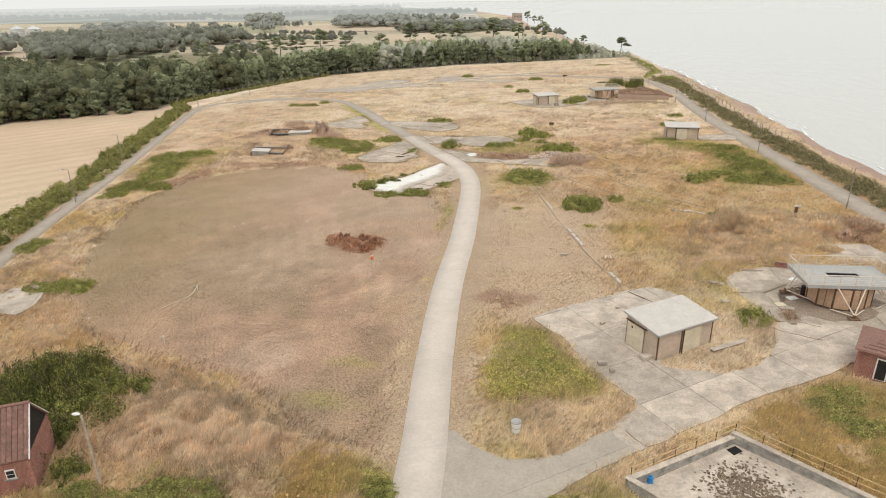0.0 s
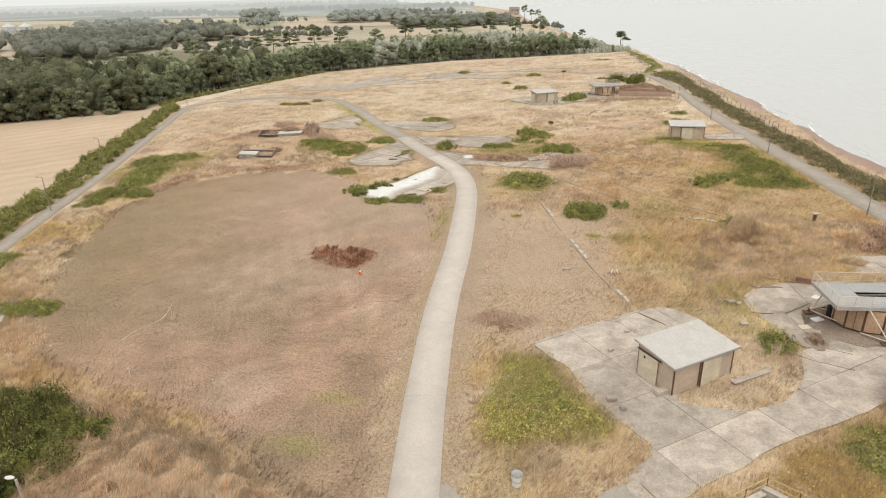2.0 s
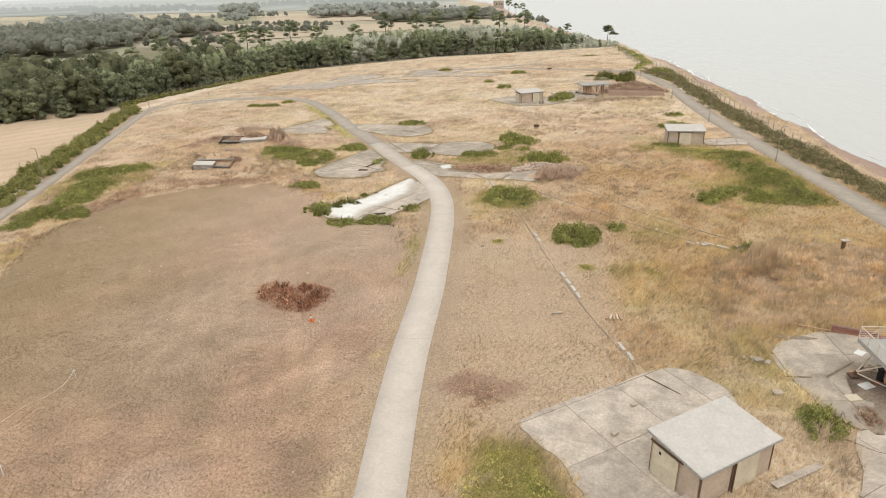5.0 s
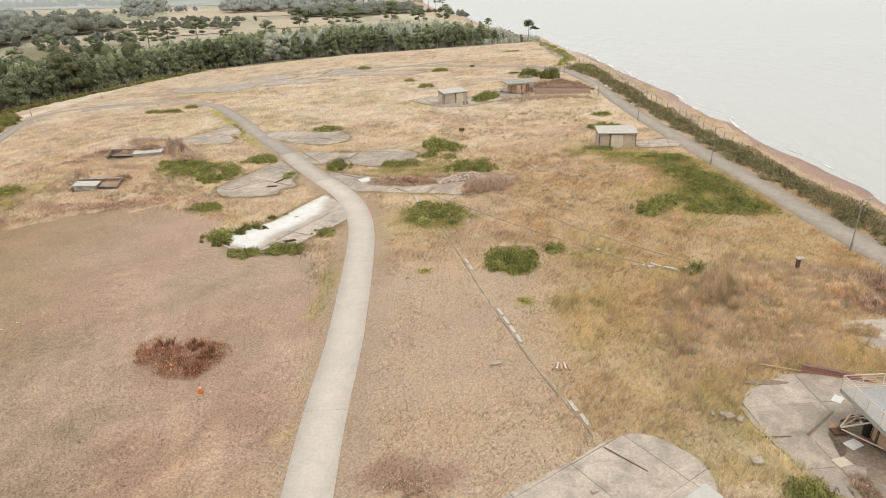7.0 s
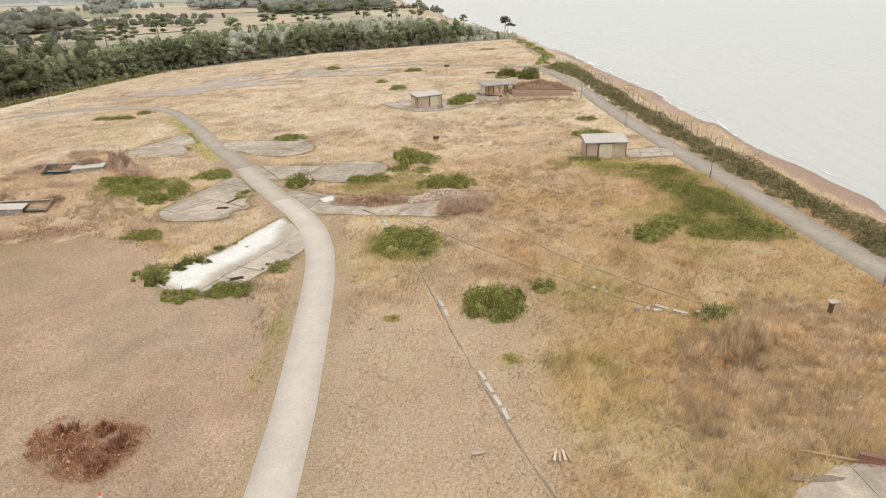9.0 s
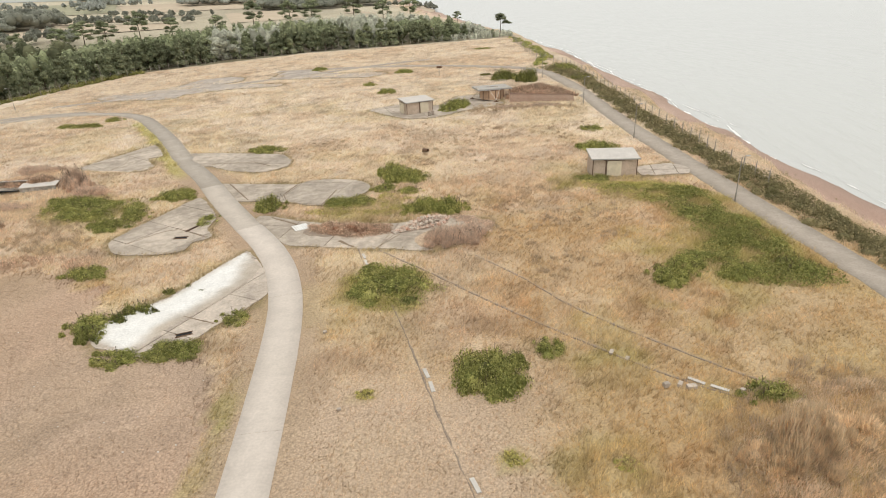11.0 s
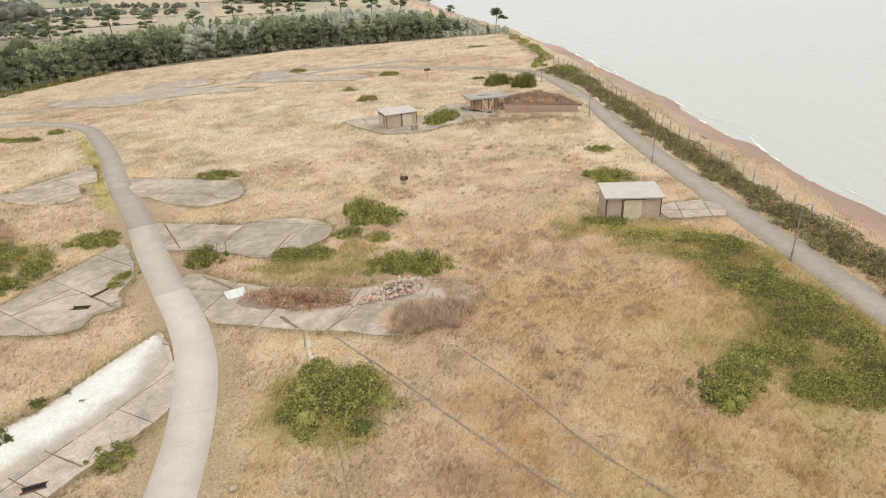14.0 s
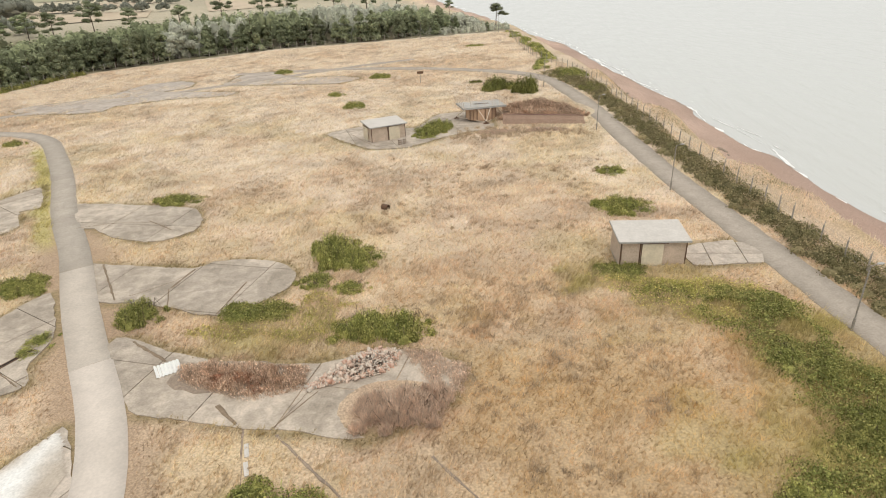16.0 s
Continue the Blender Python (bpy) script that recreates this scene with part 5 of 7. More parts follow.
def pine_clumps(height, rng):
    out = [((0, 0, height * 0.95), 0.6)]
    for k in range(34):
        t = rng.uniform(0.06, 0.9)
        far = 2.8 * (1 - t) ** 0.6 * rng.uniform(0.5, 1.0)
        a = rng.uniform(0, 6.28)
        out.append(((math.cos(a) * far, math.sin(a) * far, t * height), rng.uniform(0.85, 1.35) * (1.15 - 0.4 * t)))
    return out


def oak_clumps(height, rng, wide=4.3):
    out = []
    for k in range(34):
        a, t = rng.uniform(0, 6.28), rng.uniform(0.1, 0.9)
        far = wide * math.sqrt(max(0.05, 1 - ((t - 0.5) / 0.52) ** 2)) * rng.uniform(0.45, 0.95)
        out.append(((math.cos(a) * far, math.sin(a) * far, t * height), rng.uniform(1.3, 2.1)))
    return out


def scots_clumps(height, rng):
    """Flat pads of needles on spreading limbs, over a bare trunk."""
    out = []
    for t, reach, count in ((0.62, 3.2, 3), (0.74, 3.6, 5), (0.86, 3.0, 6), (0.96, 1.6, 4)):
        start = rng.uniform(0, 6.28)
        for k in range(count):
            if rng.random() < 0.12:
                continue
            a, far = start + 6.28 * k / count + rng.uniform(-0.4, 0.4), reach * rng.uniform(0.55, 1.1)
            out.append(((math.cos(a) * far, math.sin(a) * far, (t + rng.uniform(-0.04, 0.04)) * height), rng.uniform(1.0, 1.7)))
    return out


def lone_clumps(height, rng):
    """A crown swept to one side by the wind."""
    out = []
    for x, t, r in ((-1.6, 0.82, 1.5), (-0.4, 0.93, 1.7), (0.9, 0.9, 1.6), (-0.8, 0.72, 1.3), (1.8, 0.78, 1.4), (2.7, 0.62, 1.3), (3.9, 0.56, 1.2), (4.8, 0.53, 0.8), (1.6, 0.58, 0.9)):
        out += [((x + rng.uniform(-0.4, 0.4), rng.uniform(-1.6, 1.6), t * height), r * 1.35), ((x + rng.uniform(-0.5, 0.5), rng.uniform(-1.2, 1.2), (t + 0.03) * height), r * 0.8)]
    return out


def tree_parts(kind, seed):
    rng = random.Random(seed)
    height = {"pine": 9.5, "oak": 11.5, "willow": 9.0, "scots": 15.0, "lone": 11.0}[kind]
    clumps = {"pine": pine_clumps, "oak": oak_clumps, "willow": oak_clumps, "scots": scots_clumps, "lone": lone_clumps}[kind](height, rng)
    mat = {"pine": PINE, "oak": OAK, "willow": WILLOW, "scots": PINE, "lone": PINE}[kind]
    bm = bmesh.new()
    lean = rng.uniform(-0.5, 0.5)
    rod(bm, (0, 0, -0.4), (lean * 0.5, 0, height * 0.5), 0.24, 0.16, 7)
    rod(bm, (lean * 0.5, 0, height * 0.48), (lean, 0.2, height * 0.92), 0.16, 0.05, 7)
    for (x, y, z), r in clumps[::3]:
        rod(bm, (lean * 0.6 * z / height, 0, z - 0.9), (x * 0.8, y * 0.8, z), 0.07, 0.025, 5)
    wide = kind in ("scots", "lone")
    round_leaf = kind in ("oak", "willow")
    crown = raw("crown", *crown_data(clumps, 110 if wide else 70, 0.2 if wide else 0.36 if round_leaf else 0.27, seed, core=0.88 if round_leaf else 0.78, flat=0.5 if wide else 0.75), mat)
    trunk = bpy.data.meshes.new("trunk")
    bm.to_mesh(trunk)
    bm.free()
    trunk.materials.append(BARK)
    return trunk, crown


TREES = {}
for kind, count in (("pine", 3), ("oak", 3), ("willow", 2), ("scots", 4), ("lone", 1)):
    TREES[kind] = [tree_parts(kind, 100 + 7 * k + len(kind)) for k in range(count)]
TREE_WORDS = {"pine": ("pine_tree", "young green pine at the edge of the wood"), "oak": ("broadleaf_tree", "dark green broadleaf tree in the wood"),
              "willow": ("willow_tree", "silvery pale green tree in the wood"), "scots": ("scots_pine", "tall umbrella-crowned pine on a bare trunk"), "lone": ("scots_pine", "lone wind-shaped pine at the cliff edge")}
tree_rng = random.Random(11)


def tree(kind, x, y, scale=1.0):
    trunk, crown = tree_rng.choice(TREES[kind])
    name, words = TREE_WORDS[kind]
    s = scale * tree_rng.uniform(0.85, 1.18)
    ob = thing(name, on_ground(x, y, tree_rng.uniform(0, 360) if kind != "lone" else 0) @ Matrix.Diagonal((s, s, s * tree_rng.uniform(0.9, 1.1), 1)), words, "tree", "trees of the wood" if kind not in ("scots", "lone") else "tall pines")
    for label, me in (("trunk", trunk), ("crown", crown)):
        new(label, me).parent = ob
    return ob


WOOD_A = [(-139, 247), (-127, 283), (-100, 301), (-74, 312), (-20, 320.5), (2, 325), (-6, 346), (-30, 366), (-80, 366), (-132, 338), (-160, 306)]
WOOD_B = [(-147, 180), (-162, 174), (-178, 161), (-230, 141), (-320, 122), (-330, 215), (-285, 262), (-248, 262), (-222, 240), (-196, 262), (-165, 298), (-128, 300), (-142, 246), (-151, 214), (-153, 190)]
front, behind = [], []
for poly, kinds in ((WOOD_A, ("pine", "pine", "pine", "willow")), (WOOD_B, ("oak", "oak", "pine"))):
    for gx in np.arange(-335, 5, 4.6):
        for gy in np.arange(120, 390, 4.6):
            x, y = gx + tree_rng.uniform(-1.8, 1.8), gy + tree_rng.uniform(-1.8, 1.8)
            if not inside(poly, np.array([x]), np.array([y]))[0] or (poly is WOOD_B and inside(WOOD_A, np.array([x]), np.array([y]))[0]):
                continue
            edge = min(float(line_gap(FENCE[1:], np.array([x]), np.array([y]))[0]), float(line_gap([(-153, 190), (-147, 180), (-162, 174), (-178, 161), (-230, 141)], np.array([x]), np.array([y]))[0]))
            kind = tree_rng.choice(kinds)
            if poly is WOOD_A:
                kind = "pine" if edge < 9 else ("willow" if x > -112 and edge > 9 and ripple(x, y, 26, 51) > 0.5 else "pine")
            elif x > -190 and y > 195:
                kind = "pine" if tree_rng.random() < 0.75 else "oak"
            if kind == "oak" and tree_rng.random() < 0.52:
                continue
            (front if edge < 11 else behind).append((edge, kind, x, y))
front.sort()
for edge, kind, x, y in front[:260]:
    tree(kind, x, y, (0.86 if edge < 5 else 1.0) * float(np.interp(x, [-75, -35, -10, 5], [1, 0.9, 0.6, 0.35])))


def far_trees(spots, name, label, mat, seed, leaf=0.46, count=40, lobes=3):
    """Woodland too far off to tell its trees apart: rounded crowns of leaves."""
    rng = np.random.default_rng(seed)
    pieces = []
    for x, y, h, r in spots:
        for k in range(lobes):
            a, far = rng.uniform(0, 6.28), (0.0 if lobes == 1 else r * 0.62 * (k > 0))
            size = 1.0 if lobes == 1 else rng.uniform(0.5, 0.68)
            top = h * (0.58 if lobes == 1 else rng.uniform(0.42, 0.62) if k else 0.7)
            c = np.array([x + far * np.cos(a), y + far * np.sin(a), float(gz(x, y)) + top])
            radii = np.array([r * size, r * size, min(h * 0.46, h - top + 0.8) if lobes == 1 else h * 0.3])
            pieces.append(core_ball(c, radii * 0.85, int(seed + abs(x) * 3 + k)))
            d = on_ball(count, rng, -0.3)
            pieces.append(leaf_quads(c + d * radii * rng.uniform(0.86, 1.1, (len(d), 1)), d, leaf * rng.uniform(0.6, 1.4, len(d)), rng))
    return tagged(new(name, raw(name, *joined(pieces), mat)), label, "trees", kind="stuff")


rest = front[260:] + behind
for kind, mat, words in (("pine", PINE, "deep green pine wood behind the fence"), ("oak", OAK, "dark broadleaf wood"), ("willow", WILLOW, "silvery trees inside the wood")):
    spots = [(x, y, {"pine": 9.5, "oak": 12.5, "willow": 9.5}[kind] * tree_rng.uniform(0.7, 1.3) * float(np.interp(x, [-60, -20, 5], [1, 0.75, 0.35])), tree_rng.uniform(4.0, 5.6) if kind == "oak" else tree_rng.uniform(2.3, 3.7)) for e, k, x, y in rest if k == kind]
    if spots:
        far_trees(spots, "woodland", words, mat, len(kind), **({"lobes": 6, "count": 44, "leaf": 0.5} if kind == "oak" else {}))

for x, y, s in [(-205, 274, 0.9), (-196, 284, 1.0), (-188, 300, 0.9), (-182, 318, 1.0), (-176, 326, 1.0), (-168, 330, 1.0), (-160, 345, 1.05), (-148, 352, 1.1), (-128, 356, 1.05), (-112, 362, 1.1), (-96, 368, 1.0),
                (-86, 374, 1.05), (-66, 378, 1.0), (-52, 380, 1.05), (-38, 378, 1.0), (-15, 388, 0.55)]:
    tree("scots", x, y, s * 1.0)
tree("lone", 5.4, 338, 0.96)

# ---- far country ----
# haze put into the colour: leaves paled and greyed
DISTANT = material("hazed_leaf", (0.29, 0.3, 0.245), (0.35, 0.35, 0.285), fine=0.1, coarse=0.01, spread=0.2, bump=0, by_island=0.2, through_light=0.45)
far_rng = random.Random(3)


def clump(x0, y0, x1, y1, wide, count, h=10.0):
    out = []
    for _ in range(count):
        t = far_rng.random()
        out.append((x0 + t * (x1 - x0) + far_rng.uniform(-wide, wide), y0 + t * (y1 - y0) + far_rng.uniform(-wide, wide), h * far_rng.uniform(0.7, 1.2), h * far_rng.uniform(0.3, 0.5)))
    return out


def filled(poly, step, h):
    """Trees all over a wood, given by its outline."""
    out = []
    for gx in np.arange(min(q[0] for q in poly), max(q[0] for q in poly), step):
        for gy in np.arange(min(q[1] for q in poly), max(q[1] for q in poly), step):
            x, y = gx + far_rng.uniform(-0.4, 0.4) * step, gy + far_rng.uniform(-0.4, 0.4) * step
            if inside(poly, np.array([x]), np.array([y]))[0]:
                out.append((x, y, h * far_rng.uniform(0.65, 1.25), step * far_rng.uniform(0.66, 0.85)))
    return out


far_spots = filled([(-350, 335), (-480, 455), (-505, 520), (-420, 540), (-350, 470), (-318, 408), (-300, 352)], 10, 13) + filled([(-362, 470), (-425, 560), (-420, 610), (-360, 600), (-312, 500)], 10, 12)
far_spots += filled([(-520, 560), (-640, 700), (-600, 760), (-470, 640)], 12, 12) + filled([(-430, 390), (-470, 425), (-540, 420), (-470, 370)], 11, 11) + filled([(-332, 782), (-390, 900), (-300, 940), (-245, 805)], 11, 13)
far_spots += filled([(-207, 655), (-250, 790), (-150, 800), (-100, 705), (-136, 668)], 11, 10) + filled([(-555, 950), (-640, 1080), (-590, 1110), (-505, 945)], 12, 13) + clump(-330, 930, -225, 940, 20, 40, 12)
far_spots += clump(-100, 690, -40, 660, 8, 14, 6) + clump(-350, 655, -240, 610, 6, 40, 5) + clump(-330, 545, -210, 540, 6, 34, 7) + clump(-620, 780, -360, 860, 14, 46, 8) + clump(-240, 700, -170, 690, 5, 22, 5)
far_spots += clump(-480, 880, -400, 700, 12, 36, 9) + clump(-300, 410, -240, 420, 14, 18, 8) + clump(-700, 560, -560, 520, 10, 40, 9)
# paler copy beyond 760 m, with more haze in its colour
DISTANT_HAZED = material("far_hazed_leaf", (0.43, 0.445, 0.405), (0.48, 0.49, 0.445), fine=0.1, coarse=0.01, spread=0.15, bump=0, by_island=0.12, through_light=0.45)
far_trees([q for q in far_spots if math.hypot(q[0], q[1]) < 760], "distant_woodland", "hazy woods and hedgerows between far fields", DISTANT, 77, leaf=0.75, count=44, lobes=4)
far_trees([q for q in far_spots if math.hypot(q[0], q[1]) >= 760], "distant_woodland", "faint hazy woods beyond the far fields", DISTANT_HAZED, 79, leaf=1.0, count=30, lobes=3)

hazy_spots = clump(-1500, 1300, -800, 1250, 30, 150, 11) + clump(-700, 1350, -450, 1400, 20, 70, 11) + clump(-2300, 1500, -1500, 1900, 60, 160, 13) + clump(-1200, 1900, -700, 2100, 40, 110, 13)
hazy_spots += clump(-420, 1450, -300, 1420, 14, 40, 10) + clump(-1000, 1150, -600, 1120, 8, 90, 8)
# far field colours lightened and dulled, haze put into them
FIELD_TAN = material("far_stubble", (0.5, 0.41, 0.3), (0.43, 0.35, 0.26), fine=0.1, coarse=0.01, spread=0.08, bump=0)
FIELD_GREEN = material("far_pasture", (0.31, 0.3, 0.2), (0.37, 0.345, 0.235), fine=0.1, coarse=0.01, spread=0.08, bump=0)
for k, (mat, words, poly) in enumerate([(FIELD_TAN, "far pale stubble field inland", [(-341, 451), (-324, 524), (-238, 552), (-216, 499), (-281, 453)]), (FIELD_TAN, "far pale stubble field inland", [(-351, 568), (-318, 677), (-273, 635), (-319, 524)]),
                         (FIELD_TAN, "far pale stubble field inland", [(-448, 845), (-290, 924), (-221, 714), (-347, 679)]), (FIELD_TAN, "far brown ploughed field inland", [(-232, 633), (-179, 668), (-138, 551), (-185, 524)]),
                         (FIELD_TAN, "far coastal stubble field", [(-138, 707), (-78, 772), (-45, 659), (-42, 592), (-116, 594)]), (FIELD_GREEN, "far dull green pasture inland", [(-345, 345), (-331, 431), (-262, 339), (-280, 318)]),
                         (FIELD_TAN, "far pale stubble field inland", [(-481, 425), (-429, 407), (-399, 373), (-414, 364)]), (FIELD_GREEN, "far dull green pasture inland", [(-590, 897), (-509, 961), (-373, 703), (-422, 662)]),
                         (FIELD_TAN, "far pale stubble strip inland", [(-370, 323), (-358, 338), (-336, 320), (-345, 301)])]):
    bm = bmesh.new()
    bm.faces.new([bm.verts.new((x, y, float(gz(x, y)) + 0.35 + 0.02 * k)) for x, y in poly])
    bmesh.ops.recalc_face_normals(bm, faces=bm.faces)
    tagged(part("field", bm, mat), words, "field", kind="structure")

# haze painted as glow: farmland colours fade to the sky's with distance
HAZE = bpy.data.materials.new("painted_haze")
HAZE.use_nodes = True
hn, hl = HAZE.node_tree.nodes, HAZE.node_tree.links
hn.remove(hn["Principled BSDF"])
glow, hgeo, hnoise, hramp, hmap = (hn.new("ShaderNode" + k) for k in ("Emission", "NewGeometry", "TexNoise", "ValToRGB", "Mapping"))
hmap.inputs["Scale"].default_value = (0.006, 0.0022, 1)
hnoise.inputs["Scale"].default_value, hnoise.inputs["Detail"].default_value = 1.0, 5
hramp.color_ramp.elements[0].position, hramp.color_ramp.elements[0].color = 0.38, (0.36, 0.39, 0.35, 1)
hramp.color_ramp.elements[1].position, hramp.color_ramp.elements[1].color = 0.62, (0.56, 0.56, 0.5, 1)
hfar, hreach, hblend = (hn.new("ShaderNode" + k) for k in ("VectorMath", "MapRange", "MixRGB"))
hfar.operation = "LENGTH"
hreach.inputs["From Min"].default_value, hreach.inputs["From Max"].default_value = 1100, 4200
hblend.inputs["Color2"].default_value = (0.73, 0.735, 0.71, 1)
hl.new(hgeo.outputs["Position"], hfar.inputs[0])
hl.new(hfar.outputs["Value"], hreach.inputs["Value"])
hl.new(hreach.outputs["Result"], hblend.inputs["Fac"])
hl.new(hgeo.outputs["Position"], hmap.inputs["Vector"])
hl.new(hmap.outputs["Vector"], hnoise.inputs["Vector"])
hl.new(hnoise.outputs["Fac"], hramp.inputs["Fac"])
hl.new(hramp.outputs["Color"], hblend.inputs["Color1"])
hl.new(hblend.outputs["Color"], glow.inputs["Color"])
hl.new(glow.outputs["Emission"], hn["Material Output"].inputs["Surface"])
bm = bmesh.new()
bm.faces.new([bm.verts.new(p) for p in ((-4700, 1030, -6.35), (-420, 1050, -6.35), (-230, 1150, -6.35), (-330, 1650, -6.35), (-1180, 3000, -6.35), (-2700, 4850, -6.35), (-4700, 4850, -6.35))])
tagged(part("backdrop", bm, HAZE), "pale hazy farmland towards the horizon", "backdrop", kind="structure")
# far trees glow too, their painted haze thickening with distance
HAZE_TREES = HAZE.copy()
HAZE_TREES.name = "painted_haze_trees"
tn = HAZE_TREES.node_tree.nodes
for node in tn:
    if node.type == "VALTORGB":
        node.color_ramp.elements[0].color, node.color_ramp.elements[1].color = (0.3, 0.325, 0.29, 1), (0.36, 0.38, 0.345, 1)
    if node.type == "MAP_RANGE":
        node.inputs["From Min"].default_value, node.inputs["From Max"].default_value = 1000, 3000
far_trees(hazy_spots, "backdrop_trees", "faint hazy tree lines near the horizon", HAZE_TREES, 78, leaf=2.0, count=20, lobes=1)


def silo(x, y, r, h):
    s = thing("grain_silo", on_ground(x, y), "pale steel grain silo with a conical roof", "silo", "silos of the farm")
    bm = bmesh.new()
    bmesh.ops.create_cone(bm, cap_ends=True, segments=20, radius1=r, radius2=r, depth=h, matrix=pose(0, 0, h / 2))
    part("drum", bm, SILO, s)
    bm = bmesh.new()
    bmesh.ops.create_cone(bm, cap_ends=True, segments=20, radius1=r * 1.05, radius2=0.5, depth=h * 0.35, matrix=pose(0, 0, h * 1.175))
    part("roof", bm, SILO, s)


silo(-645, 600, 7, 10)
silo(-622, 600, 7, 10)


def far_house(name, x, y, turn, size, wall, roof, words, pitch=0.5):
    w, d, h = size
    house = thing(name, on_ground(x, y, turn), words, "building")
    part("wall", boxes(((w, d, h), pose(0, 0, h / 2))), wall, house)
    bm = bmesh.new()
    bmesh.ops.create_cone(bm, cap_ends=True, segments=4, radius1=0.74, radius2=0.3, depth=1, matrix=pose(0, 0, h + h * pitch / 2) @ Matrix.Diagonal((w, d, h * pitch, 1)) @ pose(0, 0, 0, rz=45))
    part("roof", bm, roof, house)
    for k in range(3):
        part("window", boxes(((w * 0.1, 0.2, h * 0.25), pose(w * (k - 1) * 0.28, -d / 2, h * 0.55))), BLACK, house)


far_house("farmhouse", -570, 650, 40, (20, 9, 6), WHITE, TILE, "far white farmhouse among trees")
far_house("barn", -590, 590, 40, (26, 12, 5), RENDER, TILE, "far farm barn with a red roof")
far_house("white_building", -205, 965, 15, (26, 12, 9), WHITE, FELT, "far white block of a building", 0.08)
far_house("tower_building", -142, 1020, 15, (14, 14, 10), SLAB, SLAB, "far squat tower on the headland", 0.06)
for x, y in ((-96, 775), (-88, 778), (-80, 772)):
    tree("scots", x, y, 0.9)

# ---- huts ----


def hut(x, y, turn, front_door, end_door, words):
    """A flat-roofed hut: front at -y, 6.1 m long, 3.6 m deep, its roof rising to the back."""
    h = thing("hut", on_ground(x, y, turn, 0.03), words, "hut", "flat-roofed huts")
    L, D, low, high = 6.1, 3.6, 2.5, 2.82

    def wall(name, a, b, ha, hb, t=0.16):
        bm = bmesh.new()
        d = Vector((b[0] - a[0], b[1] - a[1], 0)).normalized()
        n = Vector((-d.y, d.x, 0)) * t / 2
        lower = [Vector((*a, -0.3)) - n, Vector((*b, -0.3)) - n, Vector((*b, -0.3)) + n, Vector((*a, -0.3)) + n]
        upper = [Vector((p.x, p.y, hh)) for p, hh in zip(lower, (ha, hb, hb, ha))]
        v = [bm.verts.new(p) for p in lower + upper]
        for f in ((3, 2, 1, 0), (4, 5, 6, 7), (0, 1, 5, 4), (1, 2, 6, 5), (2, 3, 7, 6), (3, 0, 4, 7)):
            bm.faces.new([v[i] for i in f])
        return part(name, bm, RENDER, h)

    x0, x1, y0, y1 = -L / 2, L / 2, -D / 2, D / 2
    wall("front_wall", (x0 + 0.09, y0), (x1 - 0.09, y0), low, low)
    wall("back_wall", (x1 - 0.09, y1), (x0 + 0.09, y1), high, high)
    wall("end_wall", (x0, y1), (x0, y0), high, low)
    wall("end_wall", (x1, y0), (x1, y1), low, high)
    tilt = math.degrees(math.atan2(high - low, D))
    roof = part("roof", boxes(((L + 0.62, D + 0.66, 0.12), pose(0, 0, (low + high) / 2 + 0.08, rx=tilt)), bevel=0.02), FELT, h, "pale flat felt roof")
    part("roof_edge", boxes(((L + 0.66, 0.03, 0.16), pose(0, y0 - 0.35, low + 0.02))), STEEL, roof)
    part("roof_edge", boxes(((0.03, D + 0.66, 0.15), pose(x0 - 0.33, 0, (low + high) / 2 + 0.05, rx=tilt))), STEEL, roof)
    for cx, cy, hh in ((x0, y0, low), (x1, y0, low), (x0, y1, high), (x1, y1, high)):
        part("corner_post", boxes(((0.08, 0.08, hh + 0.3), pose(cx, cy - (0.05 if cy < 0 else -0.05), hh / 2 - 0.15))), BROWN, h, "rusty brown corner post")
    for a in front_door:
        cx = x0 + L * (a[0] + a[1]) / 2
        w = L * (a[1] - a[0])
        door = part("sliding_door", boxes(((w, 0.07, 2.25), pose(cx, y0 - 0.2, 1.15)), bevel=0.01), CREAM, h, "cream sheet sliding door")
        part("door_rail", boxes(((w + 0.9, 0.06, 0.09), pose(cx, y0 - 0.16, 2.33))), BROWN, door)
        part("door_edge", boxes(((0.05, 0.09, 2.25), pose(cx - w / 2, y0 - 0.2, 1.15))), BROWN, door)
    for a in end_door:
        cy = y1 - D * (a[0] + a[1]) / 2
        w = D * (a[1] - a[0])
        door = part("sliding_door", boxes(((0.07, w, 2.2), pose(x0 - 0.2, cy, 1.12)), bevel=0.01), CREAM, h, "cream sheet sliding door")
        part("door_rail", boxes(((0.06, w + 0.6, 0.09), pose(x0 - 0.16, cy, 2.3))), BROWN, door)
        part("vent", boxes(((0.02, 0.16, 0.2), pose(x0 - 0.245, cy + w * 0.2, 1.9))), BLACK, door)
    part("door_opening", boxes(((0.1, 0.05, 2.3), pose(x0 + L * front_door[0][0] - 0.12, y0 - 0.1, 1.15))), BROWN, h, "dark rusty door frame")
    part("plinth", boxes(((L + 0.2, D + 0.2, 0.35), pose(0, 0, -0.12))), STAINED, h)
    return h


hut(7.05, 49.85, 40, [(0.44, 0.76)], [(0.06, 0.6)], "flat-roofed pebble-dashed hut with cream sliding doors on a concrete yard")
hut(15.8, 136.4, 2, [(0.31, 0.64)], [], "flat-roofed pebble-dashed hut in grass beside the coast road")
hut(-16.8, 184.5, 31, [(0.5, 0.82)], [(0.1, 0.7)], "far flat-roofed hut with cream doors on a concrete yard")


